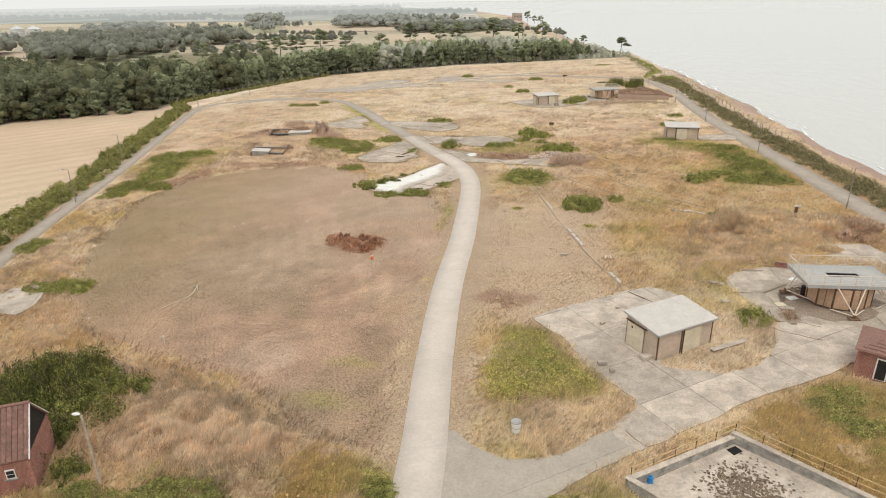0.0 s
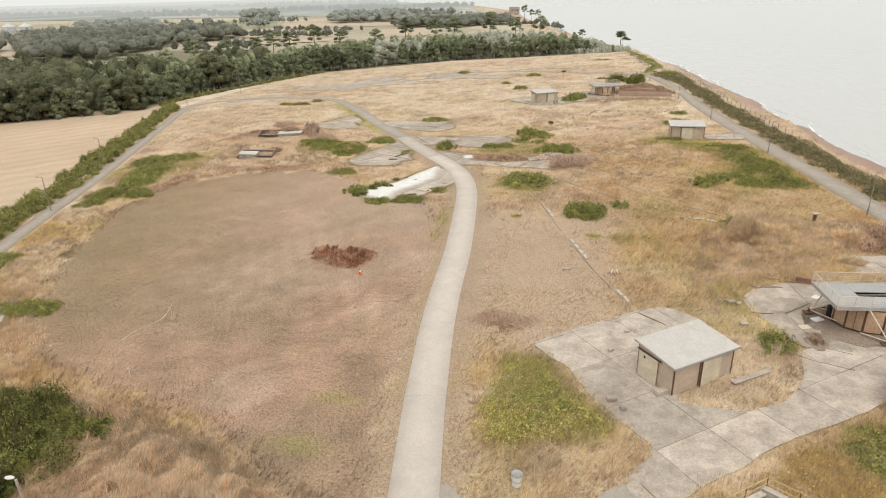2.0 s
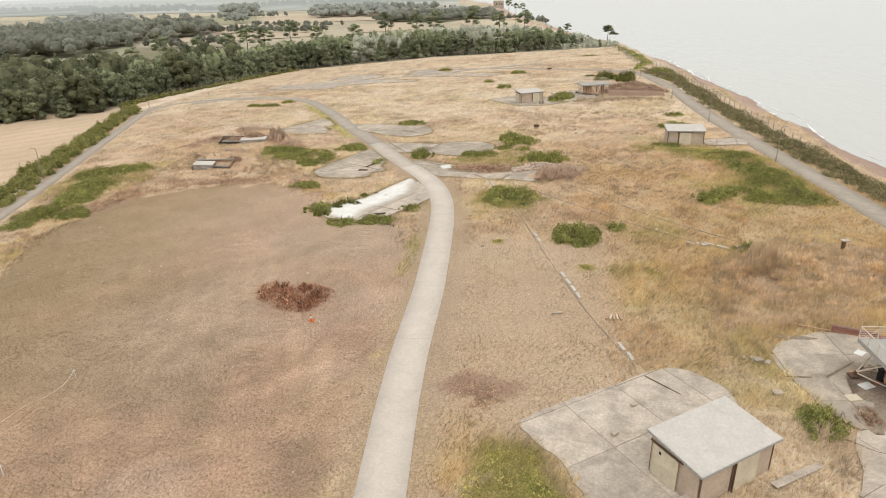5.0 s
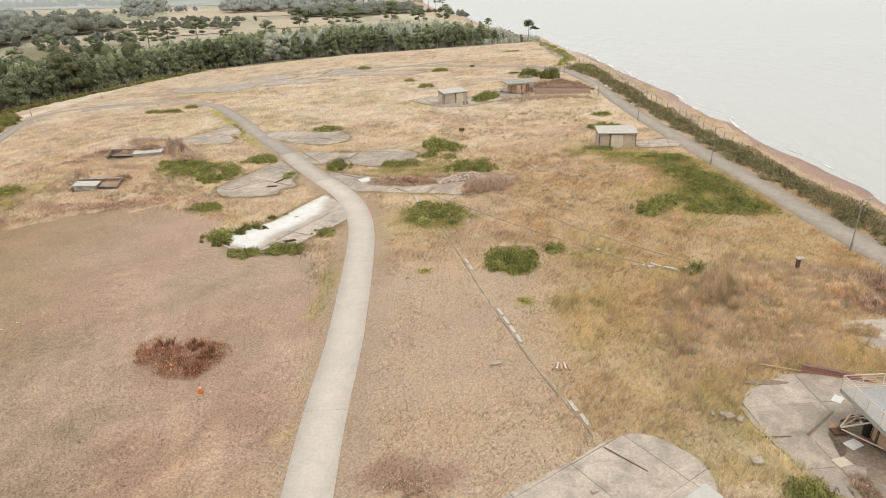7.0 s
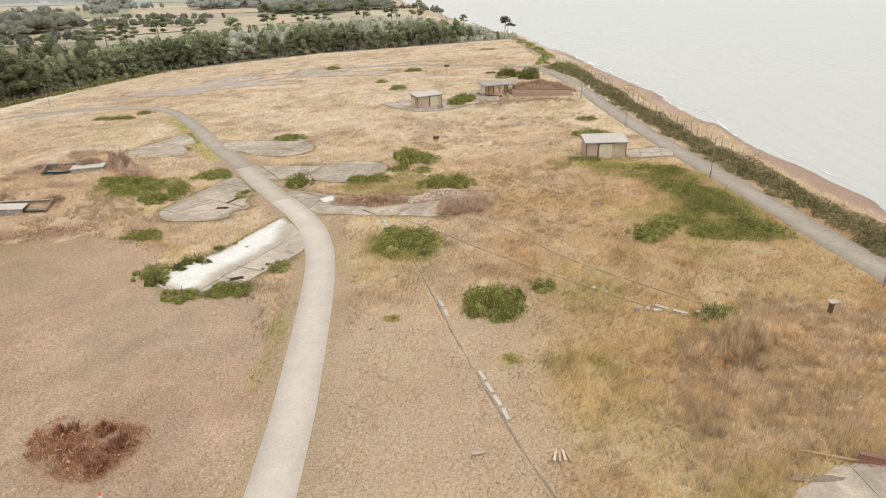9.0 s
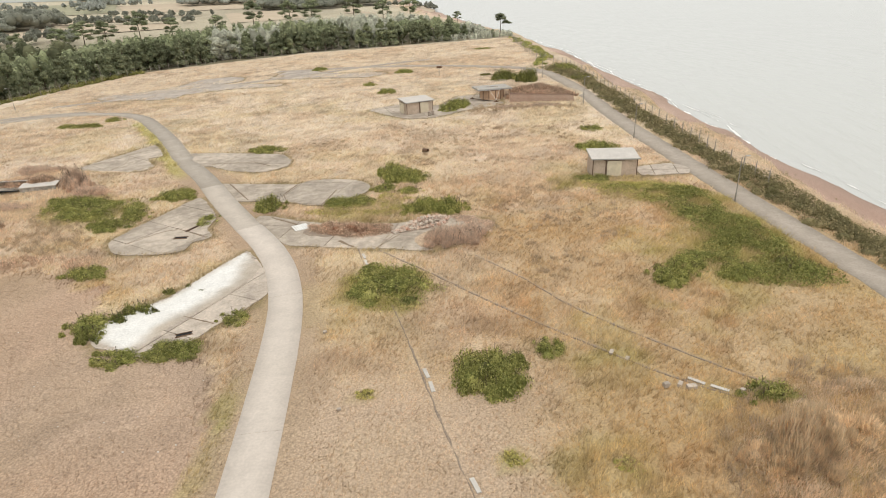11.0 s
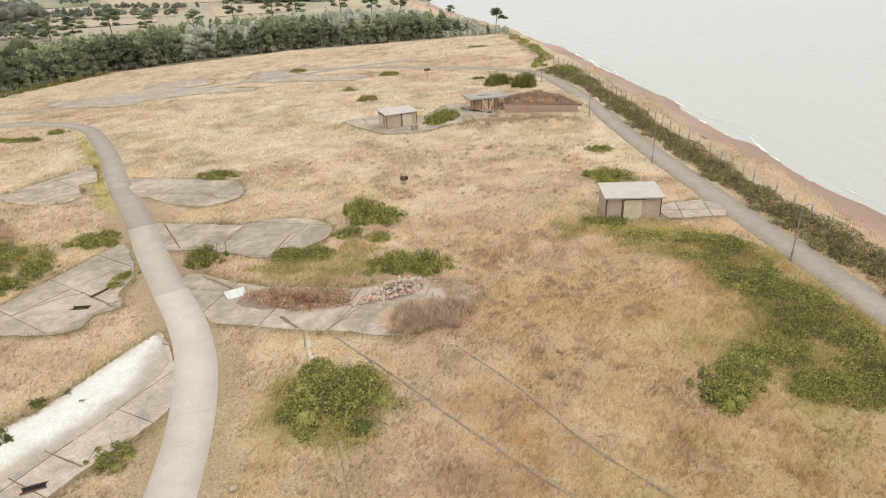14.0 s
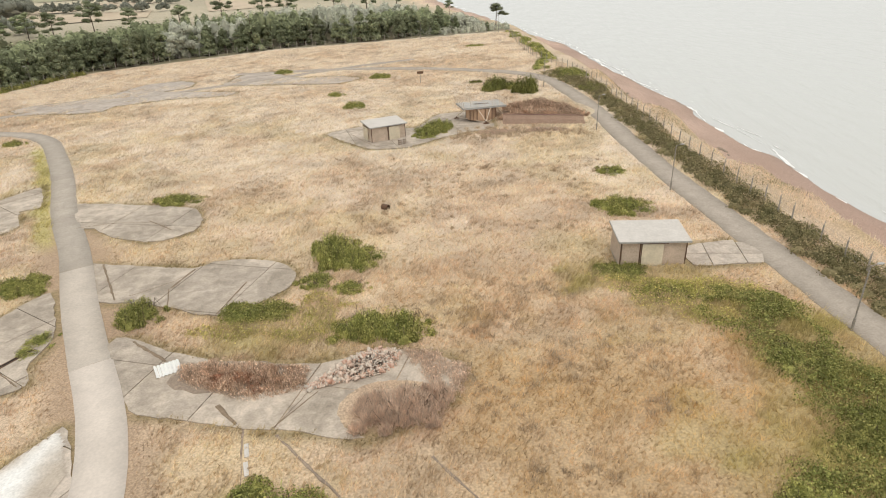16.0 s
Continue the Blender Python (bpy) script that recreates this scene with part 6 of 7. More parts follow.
# ---- drum with a gantry deck ----
def gantry(x, y, turn, words):
    g = thing("gantry_turret", on_ground(x, y, turn, 0.05), words, "turret", "gantry turrets")
    bm = bmesh.new()
    ring = [(2.75 * math.cos(radians(a)), 2.45 * math.sin(radians(a))) for a in range(0, 360, 30)]
    v = [[bm.verts.new((px, py, z)) for px, py in ring] for z in (0.12, 2.25)]
    for k in range(12):
        j = (k + 1) % 12
        bm.faces.new((v[0][k], v[0][j], v[1][j], v[1][k]))
    bm.faces.new(v[1])
    part("core", bm, BROWN, g)
    for k in range(12):
        (ax, ay), (bx, by) = ring[k], ring[(k + 1) % 12]
        mid, ang, w = ((ax + bx) / 2, (ay + by) / 2), math.degrees(math.atan2(by - ay, bx - ax)), math.dist((ax, ay), (bx, by))
        panel = part("panel", boxes(((w - 0.14, 0.06, 2.0), pose(mid[0] * 1.02, mid[1] * 1.02, 1.2, rz=ang)), bevel=0.01), TIMBER, g, "faded plywood panel")
        part("frame_post", boxes(((0.1, 0.14, 2.2), pose(ax * 1.02, ay * 1.02, 1.15, rz=ang))), BROWN, g)
        if k % 2:
            part("batten", boxes(((0.05, 0.04, 2.0), pose(mid[0] * 1.035, mid[1] * 1.035, 1.2, rz=ang))), BROWN, panel)
    # the deck, laid in plates round a hatch
    X, Y, Z = 4.0, 2.45, 2.62
    for a, b, c, d in ((-X, -Y, -1.3, Y), (1.5, -Y, X, Y), (-1.3, -Y, 1.5, -0.35), (-1.3, 0.55, 1.5, Y)):
        part("deck_plate", boxes(((c - a - 0.015, d - b - 0.015, 0.06), pose((a + c) / 2, (b + d) / 2, Z))), STEEL, g, "grey steel deck plate")
    # black plate added in the hatch gap for the shade below deck
    part("hatch", boxes(((2.78, 0.88, 0.03), pose(0.1, 0.1, Z - 0.16))), BLACK, g, "dark open hatch in the deck")
    part("hatch_bar", rods(((-1.2, 0.1, Z - 0.06), (1.4, 0.25, Z - 0.06), 0.04)), STEEL, g)
    for s in (-1, 1):
        part("edge_beam", boxes(((2 * X, 0.1, 0.24), pose(0, s * (Y - 0.03), Z - 0.15))), STEEL, g)
        part("edge_beam", boxes(((0.1, 2 * Y - 0.1, 0.24), pose(s * (X - 0.05), 0, Z - 0.15))), STEEL, g)
        part("joist", boxes(((0.14, 2 * Y - 0.3, 0.2), pose(s * 2.2, 0, Z - 0.14))), BROWN, g)
    posts = [(-X + k * 2 * X / 6, s * Y) for k in range(7) for s in (-1, 1)] + [(s * X, -Y + k * 2 * Y / 4) for k in (1, 2, 3) for s in (-1, 1)]
    for px, py in posts:
        part("railing_post", rods(((px, py, Z), (px, py, Z + 1.02), 0.035), sides=6), PALE_PAINT, g)
    for s in (-1, 1):
        for zz, r in ((1.02, 0.035), (0.8, 0.012), (0.62, 0.014), (0.44, 0.012), (0.26, 0.014), (0.1, 0.02)):
            part("handrail", rods(((-X, s * Y, Z + zz), (X, s * Y, Z + zz), r), sides=6), PALE_PAINT, g)
            part("handrail", rods(((s * X, -Y, Z + zz), (s * X, Y, Z + zz), r), sides=6), PALE_PAINT, g)
    for k in range(3):
        a = -X + 0.4 + k * 2.6
        part("brace", rods(((a, Y, Z + 0.1), (a + 1.3, Y, Z + 1.0), 0.018), ((a + 2.4, Y, Z + 0.1), (a + 1.3, Y, Z + 1.0), 0.018), sides=5), PALE_PAINT, g)
    # braced feet
    for fx, fy, tx, ty in ((-0.3, -4.0, 1, 0), (4.1, -1.0, 0, 1), (-0.3, 4.0, 1, 0), (-4.2, 1.4, 0, 1)):
        inx, iny = fx * 0.6, fy * 0.6
        foot = part("foot", boxes(((0.9, 0.6, 0.1), pose(fx, fy, 0.12)), ((0.2, 0.2, 0.35), pose(fx, fy, 0.3))), BROWN, g)
        for s in (-1, 1):
            part("strut", rods(((fx, fy, 0.4), (inx + s * tx * 1.2, iny + s * ty * 1.2, Z - 0.2), 0.06)), PALE_PAINT, g, "chipped cream strut")
            part("strut", rods(((fx, fy, 0.35), (inx + s * tx * 1.5, iny + s * ty * 1.5, 0.25), 0.05)), PALE_PAINT, foot)
    return g


gantry(23.2, 60.4, 8, "drum-shaped turret of faded plywood under a railed steel deck")
gantry(-0.4, 194.0, 18, "far turret of faded plywood under a railed steel deck")

# ---- brick walls and houses ----


def stepped_wall(a, b, height, steps, words, mat=BRICK, step_in=0.07):
    d = Vector((b[0] - a[0], b[1] - a[1], 0))
    w = thing("brick_wall", on_ground(*a, math.degrees(math.atan2(d.y, d.x))), words, "wall")
    n = d.length
    lengths = [n * (1 - step_in * k) for k in range(steps)]
    course = height / steps
    for k, l in enumerate(lengths):
        part("course", boxes(((l, 0.24, course - 0.012), pose(l / 2, 0, course * (k + 0.5) - 0.1)), bevel=0.006), mat, w)
    part("coping", boxes(((lengths[-1] + 0.05, 0.3, 0.06), pose(lengths[-1] / 2, 0, height - 0.07))), TILE, w)


stepped_wall((19.4, 68.2), (25.6, 66.3), 0.75, 8, "low stepped red brick wall behind a hardstanding")
stepped_wall((3.5, 189.0), (17.5, 187.2), 1.9, 10, "long low brown brick retaining wall before an earth bank", BROWN_BRICK, 0.004)


def brick_house(x, y, turn, L, D, eave, ridge, words, gable=BLACK, hip=0.0, openings=(), tile_from=-1e9):
    """Ridge along x. Gables at both ends, the upper part boarded."""
    b = thing("brick_house", on_ground(x, y, turn), words, "house")
    x0, x1, y0, y1 = -L / 2, L / 2, -D / 2, D / 2
    for name, size, at in (("front_wall", (L - 0.5, 0.24, eave + 0.3), (0, y0 + 0.12)), ("back_wall", (L - 0.5, 0.24, eave + 0.3), (0, y1 - 0.12)), ("end_wall", (0.24, D, eave + 0.3), (x0 + 0.12, 0)), ("end_wall", (0.24, D, eave + 0.3), (x1 - 0.12, 0))):
        part(name, boxes((size, pose(*at, eave / 2 - 0.15))), BRICK, b)
    if not hip:
        for s in (x0 + 0.13, x1 - 0.13):
            bm = bmesh.new()
            tri = [[bm.verts.new((s + dx, yy, zz)) for yy, zz in ((y0, eave), (y1, eave), (0, ridge - 0.12))] for dx in (-0.1, 0.1)]
            bm.faces.new(tri[0][::-1])
            bm.faces.new(tri[1])
            for k in range(3):
                j = (k + 1) % 3
                bm.faces.new((tri[0][k], tri[0][j], tri[1][j], tri[1][k]))
            part("gable", bm, gable, b, "black boarded gable")
    if hip:
        bm = bmesh.new()
        e = [bm.verts.new((sx * (L / 2 + 0.2), sy * (D / 2 + 0.2), eave)) for sx, sy in ((-1, -1), (1, -1), (1, 1), (-1, 1))]
        r0, r1 = bm.verts.new((-L / 2 + hip, 0, ridge)), bm.verts.new((L / 2 - hip, 0, ridge))
        for face in ((e[0], e[1], r1, r0), (e[1], e[2], r1), (e[2], e[3], r0, r1), (e[3], e[0], r0), e[::-1]):
            bm.faces.new(face)
        roof = part("roof", bm, TILE, b, "weathered hipped clay tile roof")
        for row in range(7):
            t = (row + 0.3) / 7
            z = eave + (ridge - eave) * t + 0.02
            part("tile_course", rods(((-L / 2 - 0.2 + t * (hip + 0.2), -(D / 2 + 0.2) * (1 - t), z), (L / 2 + 0.2 - t * (hip + 0.2), -(D / 2 + 0.2) * (1 - t), z), 0.035), sides=5), TILE, roof)
    rise = math.atan2(ridge - eave, D / 2)
    run = math.hypot(ridge - eave, D / 2) + 0.16
    for s in (() if hip else (-1, 1)):
        m = pose(0, 0, ridge) @ pose(0, 0, 0, rx=-s * math.degrees(rise))
        roof = part("roof", boxes(((L + 0.16, run, 0.1), m @ pose(0, s * run / 2, -0.08))), TILE, b, "weathered clay tile roof")
        if s < 0:
            cols, rows = int((L + 0.2) / 0.33), int(run / 0.33)
            bm = bmesh.new()
            bmesh.ops.create_cone(bm, cap_ends=True, segments=6, radius1=0.165, radius2=0.15, depth=0.4, matrix=Matrix.Diagonal((1, 1, 0.45, 1)) @ pose(0, 0, 0, rx=90))
            me = bpy.data.meshes.new("roof_tile")
            bm.to_mesh(me)
            bm.free()
            me.materials.append(TILE)
            made = 0
            for c in range(cols):
                for r in range(rows):
                    tx = x1 - 0.1 - c * 0.33
                    if tx > tile_from and made < 290:
                        t = new("roof_tile", me)
                        t.parent = roof
                        t.matrix_local = m @ pose(tx, s * (0.2 + r * 0.33), -0.015 + random.uniform(-0.008, 0.008), rx=-4)
                        made += 1
    part("ridge_cap", rods(((x0 - 0.1 + hip, 0, ridge + 0.01), (x1 + 0.1 - hip, 0, ridge + 0.01), 0.12)), TILE, b)
    for s in (() if hip else (x0 - 0.06, x1 + 0.06)):
        for q in (-1, 1):
            part("barge_board", rods(((s, 0, ridge + 0.0), (s, q * (D / 2 + 0.12), eave - (ridge - eave) / (D / 2) * 0.12), 0.05), sides=5), WHITE, b)
    for wx, wz, w, h, kind in openings:
        if kind == "window":
            frame_part = part("window", boxes(((w, 0.06, h), pose(wx, y0 - 0.02, wz)), bevel=0.01), WHITE, b, "white framed window")
            part("pane", boxes(((w * 0.8, 0.03, h * 0.35), pose(wx, y0 - 0.045, wz + h * 0.2))), BLACK, frame_part)
            part("pane", boxes(((w * 0.8, 0.03, h * 0.35), pose(wx, y0 - 0.045, wz - h * 0.22))), BLACK, frame_part)
            part("sill", boxes(((w + 0.2, 0.16, 0.08), pose(wx, y0 - 0.06, wz - h / 2 - 0.04))), STAINED, frame_part)
        else:
            door = part("door", boxes(((w, 0.06, h), pose(wx, y0 - 0.01, wz))), WHITE, b, "white framed dark doorway")
            part("opening", boxes(((w * 0.78, 0.03, h * 0.92), pose(wx, y0 - 0.035, wz - 0.03))), BLACK, door)
    return b


brick_house(-39.3, 23.6, 32.7, 8.2, 5.0, 2.8, 5.35, "small red brick house, clay tile roof, black boarded gable", openings=((2.85, 1.75, 0.55, 0.7, "window"),), tile_from=-2.5)
brick_house(24.55, 47.48, -24, 7.0, 4.4, 2.15, 3.1, "low red brick store with a hipped clay tile roof", hip=2.2, openings=((-1.76, 0.92, 0.85, 1.8, "door"),))

# ---- sunken tank ----
tank = thing("concrete_tank", pose(0, 0, 0), "open concrete tank with stained floor and a rusty handrail", "tank")
A, B, C, Dd = (10.3, 36.7), (3.4, 31.0), (17.8, 31.7), (10.9, 26.0)
for p, q in ((A, B), (A, C), (B, Dd), (C, Dd)):
    d = Vector((q[0] - p[0], q[1] - p[1], 0))
    mid = ((p[0] + q[0]) / 2, (p[1] + q[1]) / 2)
    ang = math.degrees(math.atan2(d.y, d.x))
    z = float(slope(*mid))
    part("wall", boxes(((d.length + 0.3, 0.32, 1.5), pose(*mid, z - 0.1, rz=ang)), bevel=0.02), STAINED, tank, "weathered concrete wall")
    part("coping", boxes(((d.length + 0.36, 0.38, 0.06), pose(*mid, z + 0.68, rz=ang))), SLAB, tank)
tank_floor = bmesh.new()
tank_floor.faces.new([tank_floor.verts.new((x, y, float(slope(x, y)) + 0.04)) for x, y in (A, B, Dd, C)])
part("floor", tank_floor, SLAB, tank, "stained pale concrete floor")
for p, q in ((A, B), (A, C)):
    P, Q = Vector((*p, float(slope(*p)) + 0.7)), Vector((*q, float(slope(*q)) + 0.7))
    out = Vector((0.1, 0.35, 0))
    for hgt in (0.95, 0.5):
        part("handrail", rods((P + out + Vector((0, 0, hgt - 0.3)), Q + out + Vector((0, 0, hgt - 0.3)), 0.035), sides=6), YELLOW, tank, "rusty yellow handrail")
    for k in range(6):
        f = P.lerp(Q, k / 5) + out
        part("rail_post", rods((f - Vector((0, 0, 0.8)), f + Vector((0, 0, 0.68)), 0.03), sides=6), BROWN, tank)
crust_rng = random.Random(6)
crust = bmesh.new()
for k in range(900):
    cx, cy = 10.3 + crust_rng.gauss(0, 1.1), 32.4 + crust_rng.gauss(0, 1.0)
    r = crust_rng.uniform(0.03, 0.13)
    z = float(slope(cx, cy)) + 0.05 + 0.004 * (k % 6)
    crust.faces.new([crust.verts.new((cx + r * crust_rng.uniform(0.5, 1.2) * math.cos(a), cy + r * crust_rng.uniform(0.5, 1.2) * math.sin(a), z + crust_rng.uniform(0, 0.004))) for a in np.arange(0, 6.2, 0.8)])
bmesh.ops.solidify(crust, geom=crust.faces[:], thickness=0.008)
tagged(part("floor_crust", crust, SOIL, tank, "dark flaking crust on the floor"), kind="stuff")
part("drain", boxes(((0.8, 0.6, 0.03), pose(10.25, 35.8, float(slope(10.25, 35.8)) + 0.06, rz=40))), DARK, tank, "dark drain in the corner")
drum_can = thing("blue_container", pose(4.7, 31.8, float(slope(4.7, 31.8)) + 0.04), "small blue plastic container on the tank floor", "container")
bm = bmesh.new()
bmesh.ops.create_cone(bm, cap_ends=True, segments=12, radius1=0.22, radius2=0.18, depth=0.42, matrix=pose(0, 0, 0.21))
part("body", bm, BLUE, drum_can)
part("cap", rods(((0, 0, 0.42), (0, 0, 0.5), 0.07)), BLUE, drum_can)


# ---- lamp posts, posts, fences ----
def lamp_post(x, y, h, turn, white=False):
    p = thing("lamp_post", on_ground(x, y, turn), "slim steel lamp post with a short arm beside the road" if not white else "slim lamp post with a white lantern in dry grass", "lamp post", "lamp posts")
    part("pole", rods(((0, 0, -0.3), (0, 0, 1.1), 0.1), ((0, 0, 1.1), (0, 0, h), 0.075 if white else 0.06)), SLAB if white else POST, p)
    reach = 0.12 if white else 0.55
    part("arm", rods(((0, 0, h - 0.05), (reach, 0, h + 0.1), 0.035), sides=6), POST, p)
    bm = bmesh.new()
    bmesh.ops.create_uvsphere(bm, u_segments=10, v_segments=6, radius=1, matrix=pose(reach + 0.2, 0, h + 0.12) @ Matrix.Diagonal((0.3, 0.14, 0.09, 1)))
    part("lantern", bm, WHITE if white else STEEL, p)


lamp_post(-30.6, 24.9, 5.5, 190, True)
for x, y in ((32.8, 90.0), (28.0, 122.7), (22.8, 154.2), (18.6, 183), (13.2, 219), (36.5, 58)):
    lamp_post(x, y, 5.6, 10)
for x, y in ((-87.3, 83.2), (-102.2, 112.4), (-128.6, 169.5), (-137.0, 191.2), (-130.4, 214.4), (-131.0, 258.8), (-114, 287), (-60, 309), (-22, 315), (6, 319)):
    lamp_post(x, y, 5.8, 200)


def wire_fence(name, line, step, h, words):
    f = thing(name, pose(0, 0, 0), words, "fence")
    p = np.array(curve_points(line, step))
    tops = []
    bm = bmesh.new()
    rod(bm, (0, 0, -0.3), (0, 0, h), 0.085, 0.075, 6)
    rod(bm, (0, 0, h - 0.02), (0.12, 0.12, h + 0.3), 0.04, 0.04, 6)
    me = bpy.data.meshes.new("post")
    bm.to_mesh(me)
    bm.free()
    me.materials.append(WOODPOST)
    for x, y in p:
        o = new("post", me)
        o.parent = f
        o.location = (x, y, float(gz(x, y)))
        tops.append(Vector((x, y, float(gz(x, y)))))
    for k in range(4):
        bm = bmesh.new()
        for a, b in zip(tops, tops[1:]):
            rod(bm, a + Vector((0, 0, h * (0.25 + 0.24 * k))), b + Vector((0, 0, h * (0.25 + 0.24 * k))), 0.012, sides=4)
        part("wire", bm, WOODPOST, f)


wire_fence("wire_fence", FENCE, 3.2, 2.1, "far concrete-post wire fence before the wood")
wire_fence("wire_fence", [(34, 128), (32.2, 143), (28.6, 176), (25.6, 208), (21.5, 236), (14, 262), (9.6, 308)], 3.2, 2.0, "tall wire fence in the cliff-top scrub")

box_post = thing("marker_post", on_ground(24.9, 83.6, 10), "weathered dark post with a pale flat cap", "post")
part("post", boxes(((0.3, 0.3, 1.7), pose(0, 0, 0.7)), bevel=0.02), BROWN, box_post)
part("cap", boxes(((0.75, 0.6, 0.12), pose(0.1, 0, 1.6)), bevel=0.02), SLAB, box_post)
sign = thing("sign_post", on_ground(-14.7, 231, 20), "far post with a small dark board", "sign")
part("post", boxes(((0.14, 0.14, 2.8), pose(0, 0, 1.3))), WOODPOST, sign)
part("board", boxes(((1.5, 0.1, 0.6), pose(0, -0.1, 2.6))), BROWN, sign)
for x, y in ((-38.6, 42.2), (-42.5, 53.2)):
    s = thing("marker_stake", on_ground(x, y), "thin white marker stake in the mown field", "stake", "marker stakes")
    part("stake", rods(((0, 0, -0.1), (0.04, 0, 0.95), 0.035), sides=6), WHITE, s)
    part("crosspiece", boxes(((0.3, 0.03, 0.05), pose(0, 0, 0.8, rz=40))), WHITE, s)

cord = bmesh.new()
sag = [Vector((x, y, float(gz(x, y)) + up)) for (x, y), up in zip(curve_points([(-42.5, 53.2), (-41.9, 51.4), (-42.2, 49.7), (-42.9, 48.4), (-43.1, 46.6)], 0.5), np.linspace(0.8, 0.1, 40))]
for p, q in zip(sag, sag[1:]):
    rod(cord, p, q, 0.022, sides=5)
tagged(part("cord", cord, CREAM), "slack pale cord trailing from a marker stake", "cord")
cone = thing("traffic_cone", on_ground(-26.1, 64.9), "orange traffic cone with a white band", "cone")
part("base", boxes(((0.42, 0.42, 0.05), pose(0, 0, 0.1)), bevel=0.01), ORANGE, cone)
bm = bmesh.new()
bmesh.ops.create_cone(bm, cap_ends=True, segments=14, radius1=0.16, radius2=0.04, depth=0.68, matrix=pose(0, 0, 0.46))
part("body", bm, ORANGE, cone)
bm = bmesh.new()
bmesh.ops.create_cone(bm, cap_ends=True, segments=14, radius1=0.122, radius2=0.088, depth=0.18, matrix=pose(0, 0, 0.5))
part("band", bm, WHITE, cone, "white reflective band")

bin_ob = thing("dustbin", on_ground(-4.2, 35.3), "pale dented dustbin without a lid on the grass island", "bin")
bm = bmesh.new()
bmesh.ops.create_cone(bm, cap_ends=False, segments=18, radius1=0.3, radius2=0.36, depth=0.95, matrix=pose(0, 0, 0.46))
part("body", bm, WHITE, bin_ob)
for z in (0.08, 0.5, 0.93):
    bm = bmesh.new()
    bmesh.ops.create_cone(bm, cap_ends=False, segments=18, radius1=0.335 + z * 0.05, radius2=0.335 + z * 0.05, depth=0.05, matrix=pose(0, 0, z))
    part("band", bm, STEEL, bin_ob)
# near-black disc stands for the shade inside the bin
part("bottom", rods(((0, 0, 0.3), (0, 0, 0.34), 0.3), sides=18), DARK, bin_ob)


def block(x, y, turn, size, words="loose weathered concrete block on the yard", mat=SLAB, name="concrete_block", category="block"):
    ob = part(name, boxes((size, pose(0, 0, size[2] / 2)), bevel=min(size) * 0.08), mat)
    ob.matrix_world = pose(x, y, float(slope(x, y)) + 0.06, rz=turn)
    return tagged(ob, words, category, "loose blocks and slabs")


for x, y, turn, size in [(1.55, 45.1, 20, (0.75, 0.35, 0.32)), (2.35, 44.1, 10, (0.42, 0.34, 0.34)), (5.15, 46.6, 40, (0.95, 0.55, 0.35)), (1.5, 52.2, 50, (0.5, 0.28, 0.22)), (2.9, 55.6, 30, (0.45, 0.25, 0.2))]:
    block(x, y, turn, size)
for x, y, turn, size in [(10.4, 86.5, 20, (0.45, 0.35, 0.35)), (11.4, 86.6, 60, (0.55, 0.3, 0.25)), (12.1, 86.3, 10, (0.7, 0.4, 0.25)), (15.3, 85.6, 30, (0.35, 0.3, 0.4)), (7.4, 90.9, 70, (0.6, 0.3, 0.16)), (8.4, 90, 60, (0.5, 0.3, 0.12))]:
    block(x, y, turn, size, "pale broken stone beside the duct line", name="stone", category="stone")
for x, y, turn, size in [(12.6, 62.7, 20, (0.7, 0.5, 0.22)), (13.2, 62.3, 60, (0.55, 0.35, 0.25)), (11.6, 62.9, 80, (0.45, 0.2, 0.2)), (12.2, 62.9, 45, (0.3, 0.25, 0.2)), (13.0, 58.5, 10, (0.7, 0.5, 0.14)), (-3.2, 68.9, 15, (0.9, 0.25, 0.1)), (-16.2, 94.9, 30, (0.35, 0.25, 0.2)), (-12.8, 84.5, 10, (0.3, 0.2, 0.15))]:
    block(x, y, turn, size, "broken concrete lump in dry grass")
for x, y, turn, size, mat, words in [(19.3, 60.2, 30, (1.0, 0.7, 0.06), WHITE, "fallen white sheet of board"), (20.1, 60.7, 30, (0.6, 0.5, 0.06), BRICK, "fallen red painted board on concrete"),
                                     (17.9, 58.6, 20, (0.95, 0.7, 0.05), CREAM, "fallen cream painted board on concrete"), (20.4, 64.8, 50, (0.9, 0.6, 0.04), WHITE, "white board on the concrete"),
                                     (15.5, 60.85, 6, (2.9, 0.12, 0.014), BROWN, "rusty channel set in the concrete"), (18.9, 62.85, 43, (5.4, 0.16, 0.014), SOIL, "dark soil-filled channel in the concrete"),
                                     (5.25, 58.35, -40, (3.5, 0.1, 0.014), BROWN, "rusty channel set in the concrete"), (18.1, 68.5, -15, (3.4, 0.14, 0.1), TIMBER, "long pale timber beam in grass"),
                                     (18.9, 61.9, 70, (0.9, 0.6, 0.05), TIMBER, "rotten sheet of plywood on the concrete")]:
    block(x, y, turn, size, words, mat, "board", "debris")
for k in range(18):
    a = random.uniform(0, 180)
    block(20.3 + random.uniform(-0.9, 0.9), 62.3 + random.uniform(-0.7, 0.7), a, (random.uniform(0.35, 0.95), 0.06, 0.05 + 0.06 * (k % 3)), "weathered timber scrap in a heap", (TIMBER, BROWN, PALE_PAINT)[k % 3], "timber_scrap", "timber")
dirt_rng = random.Random(41)
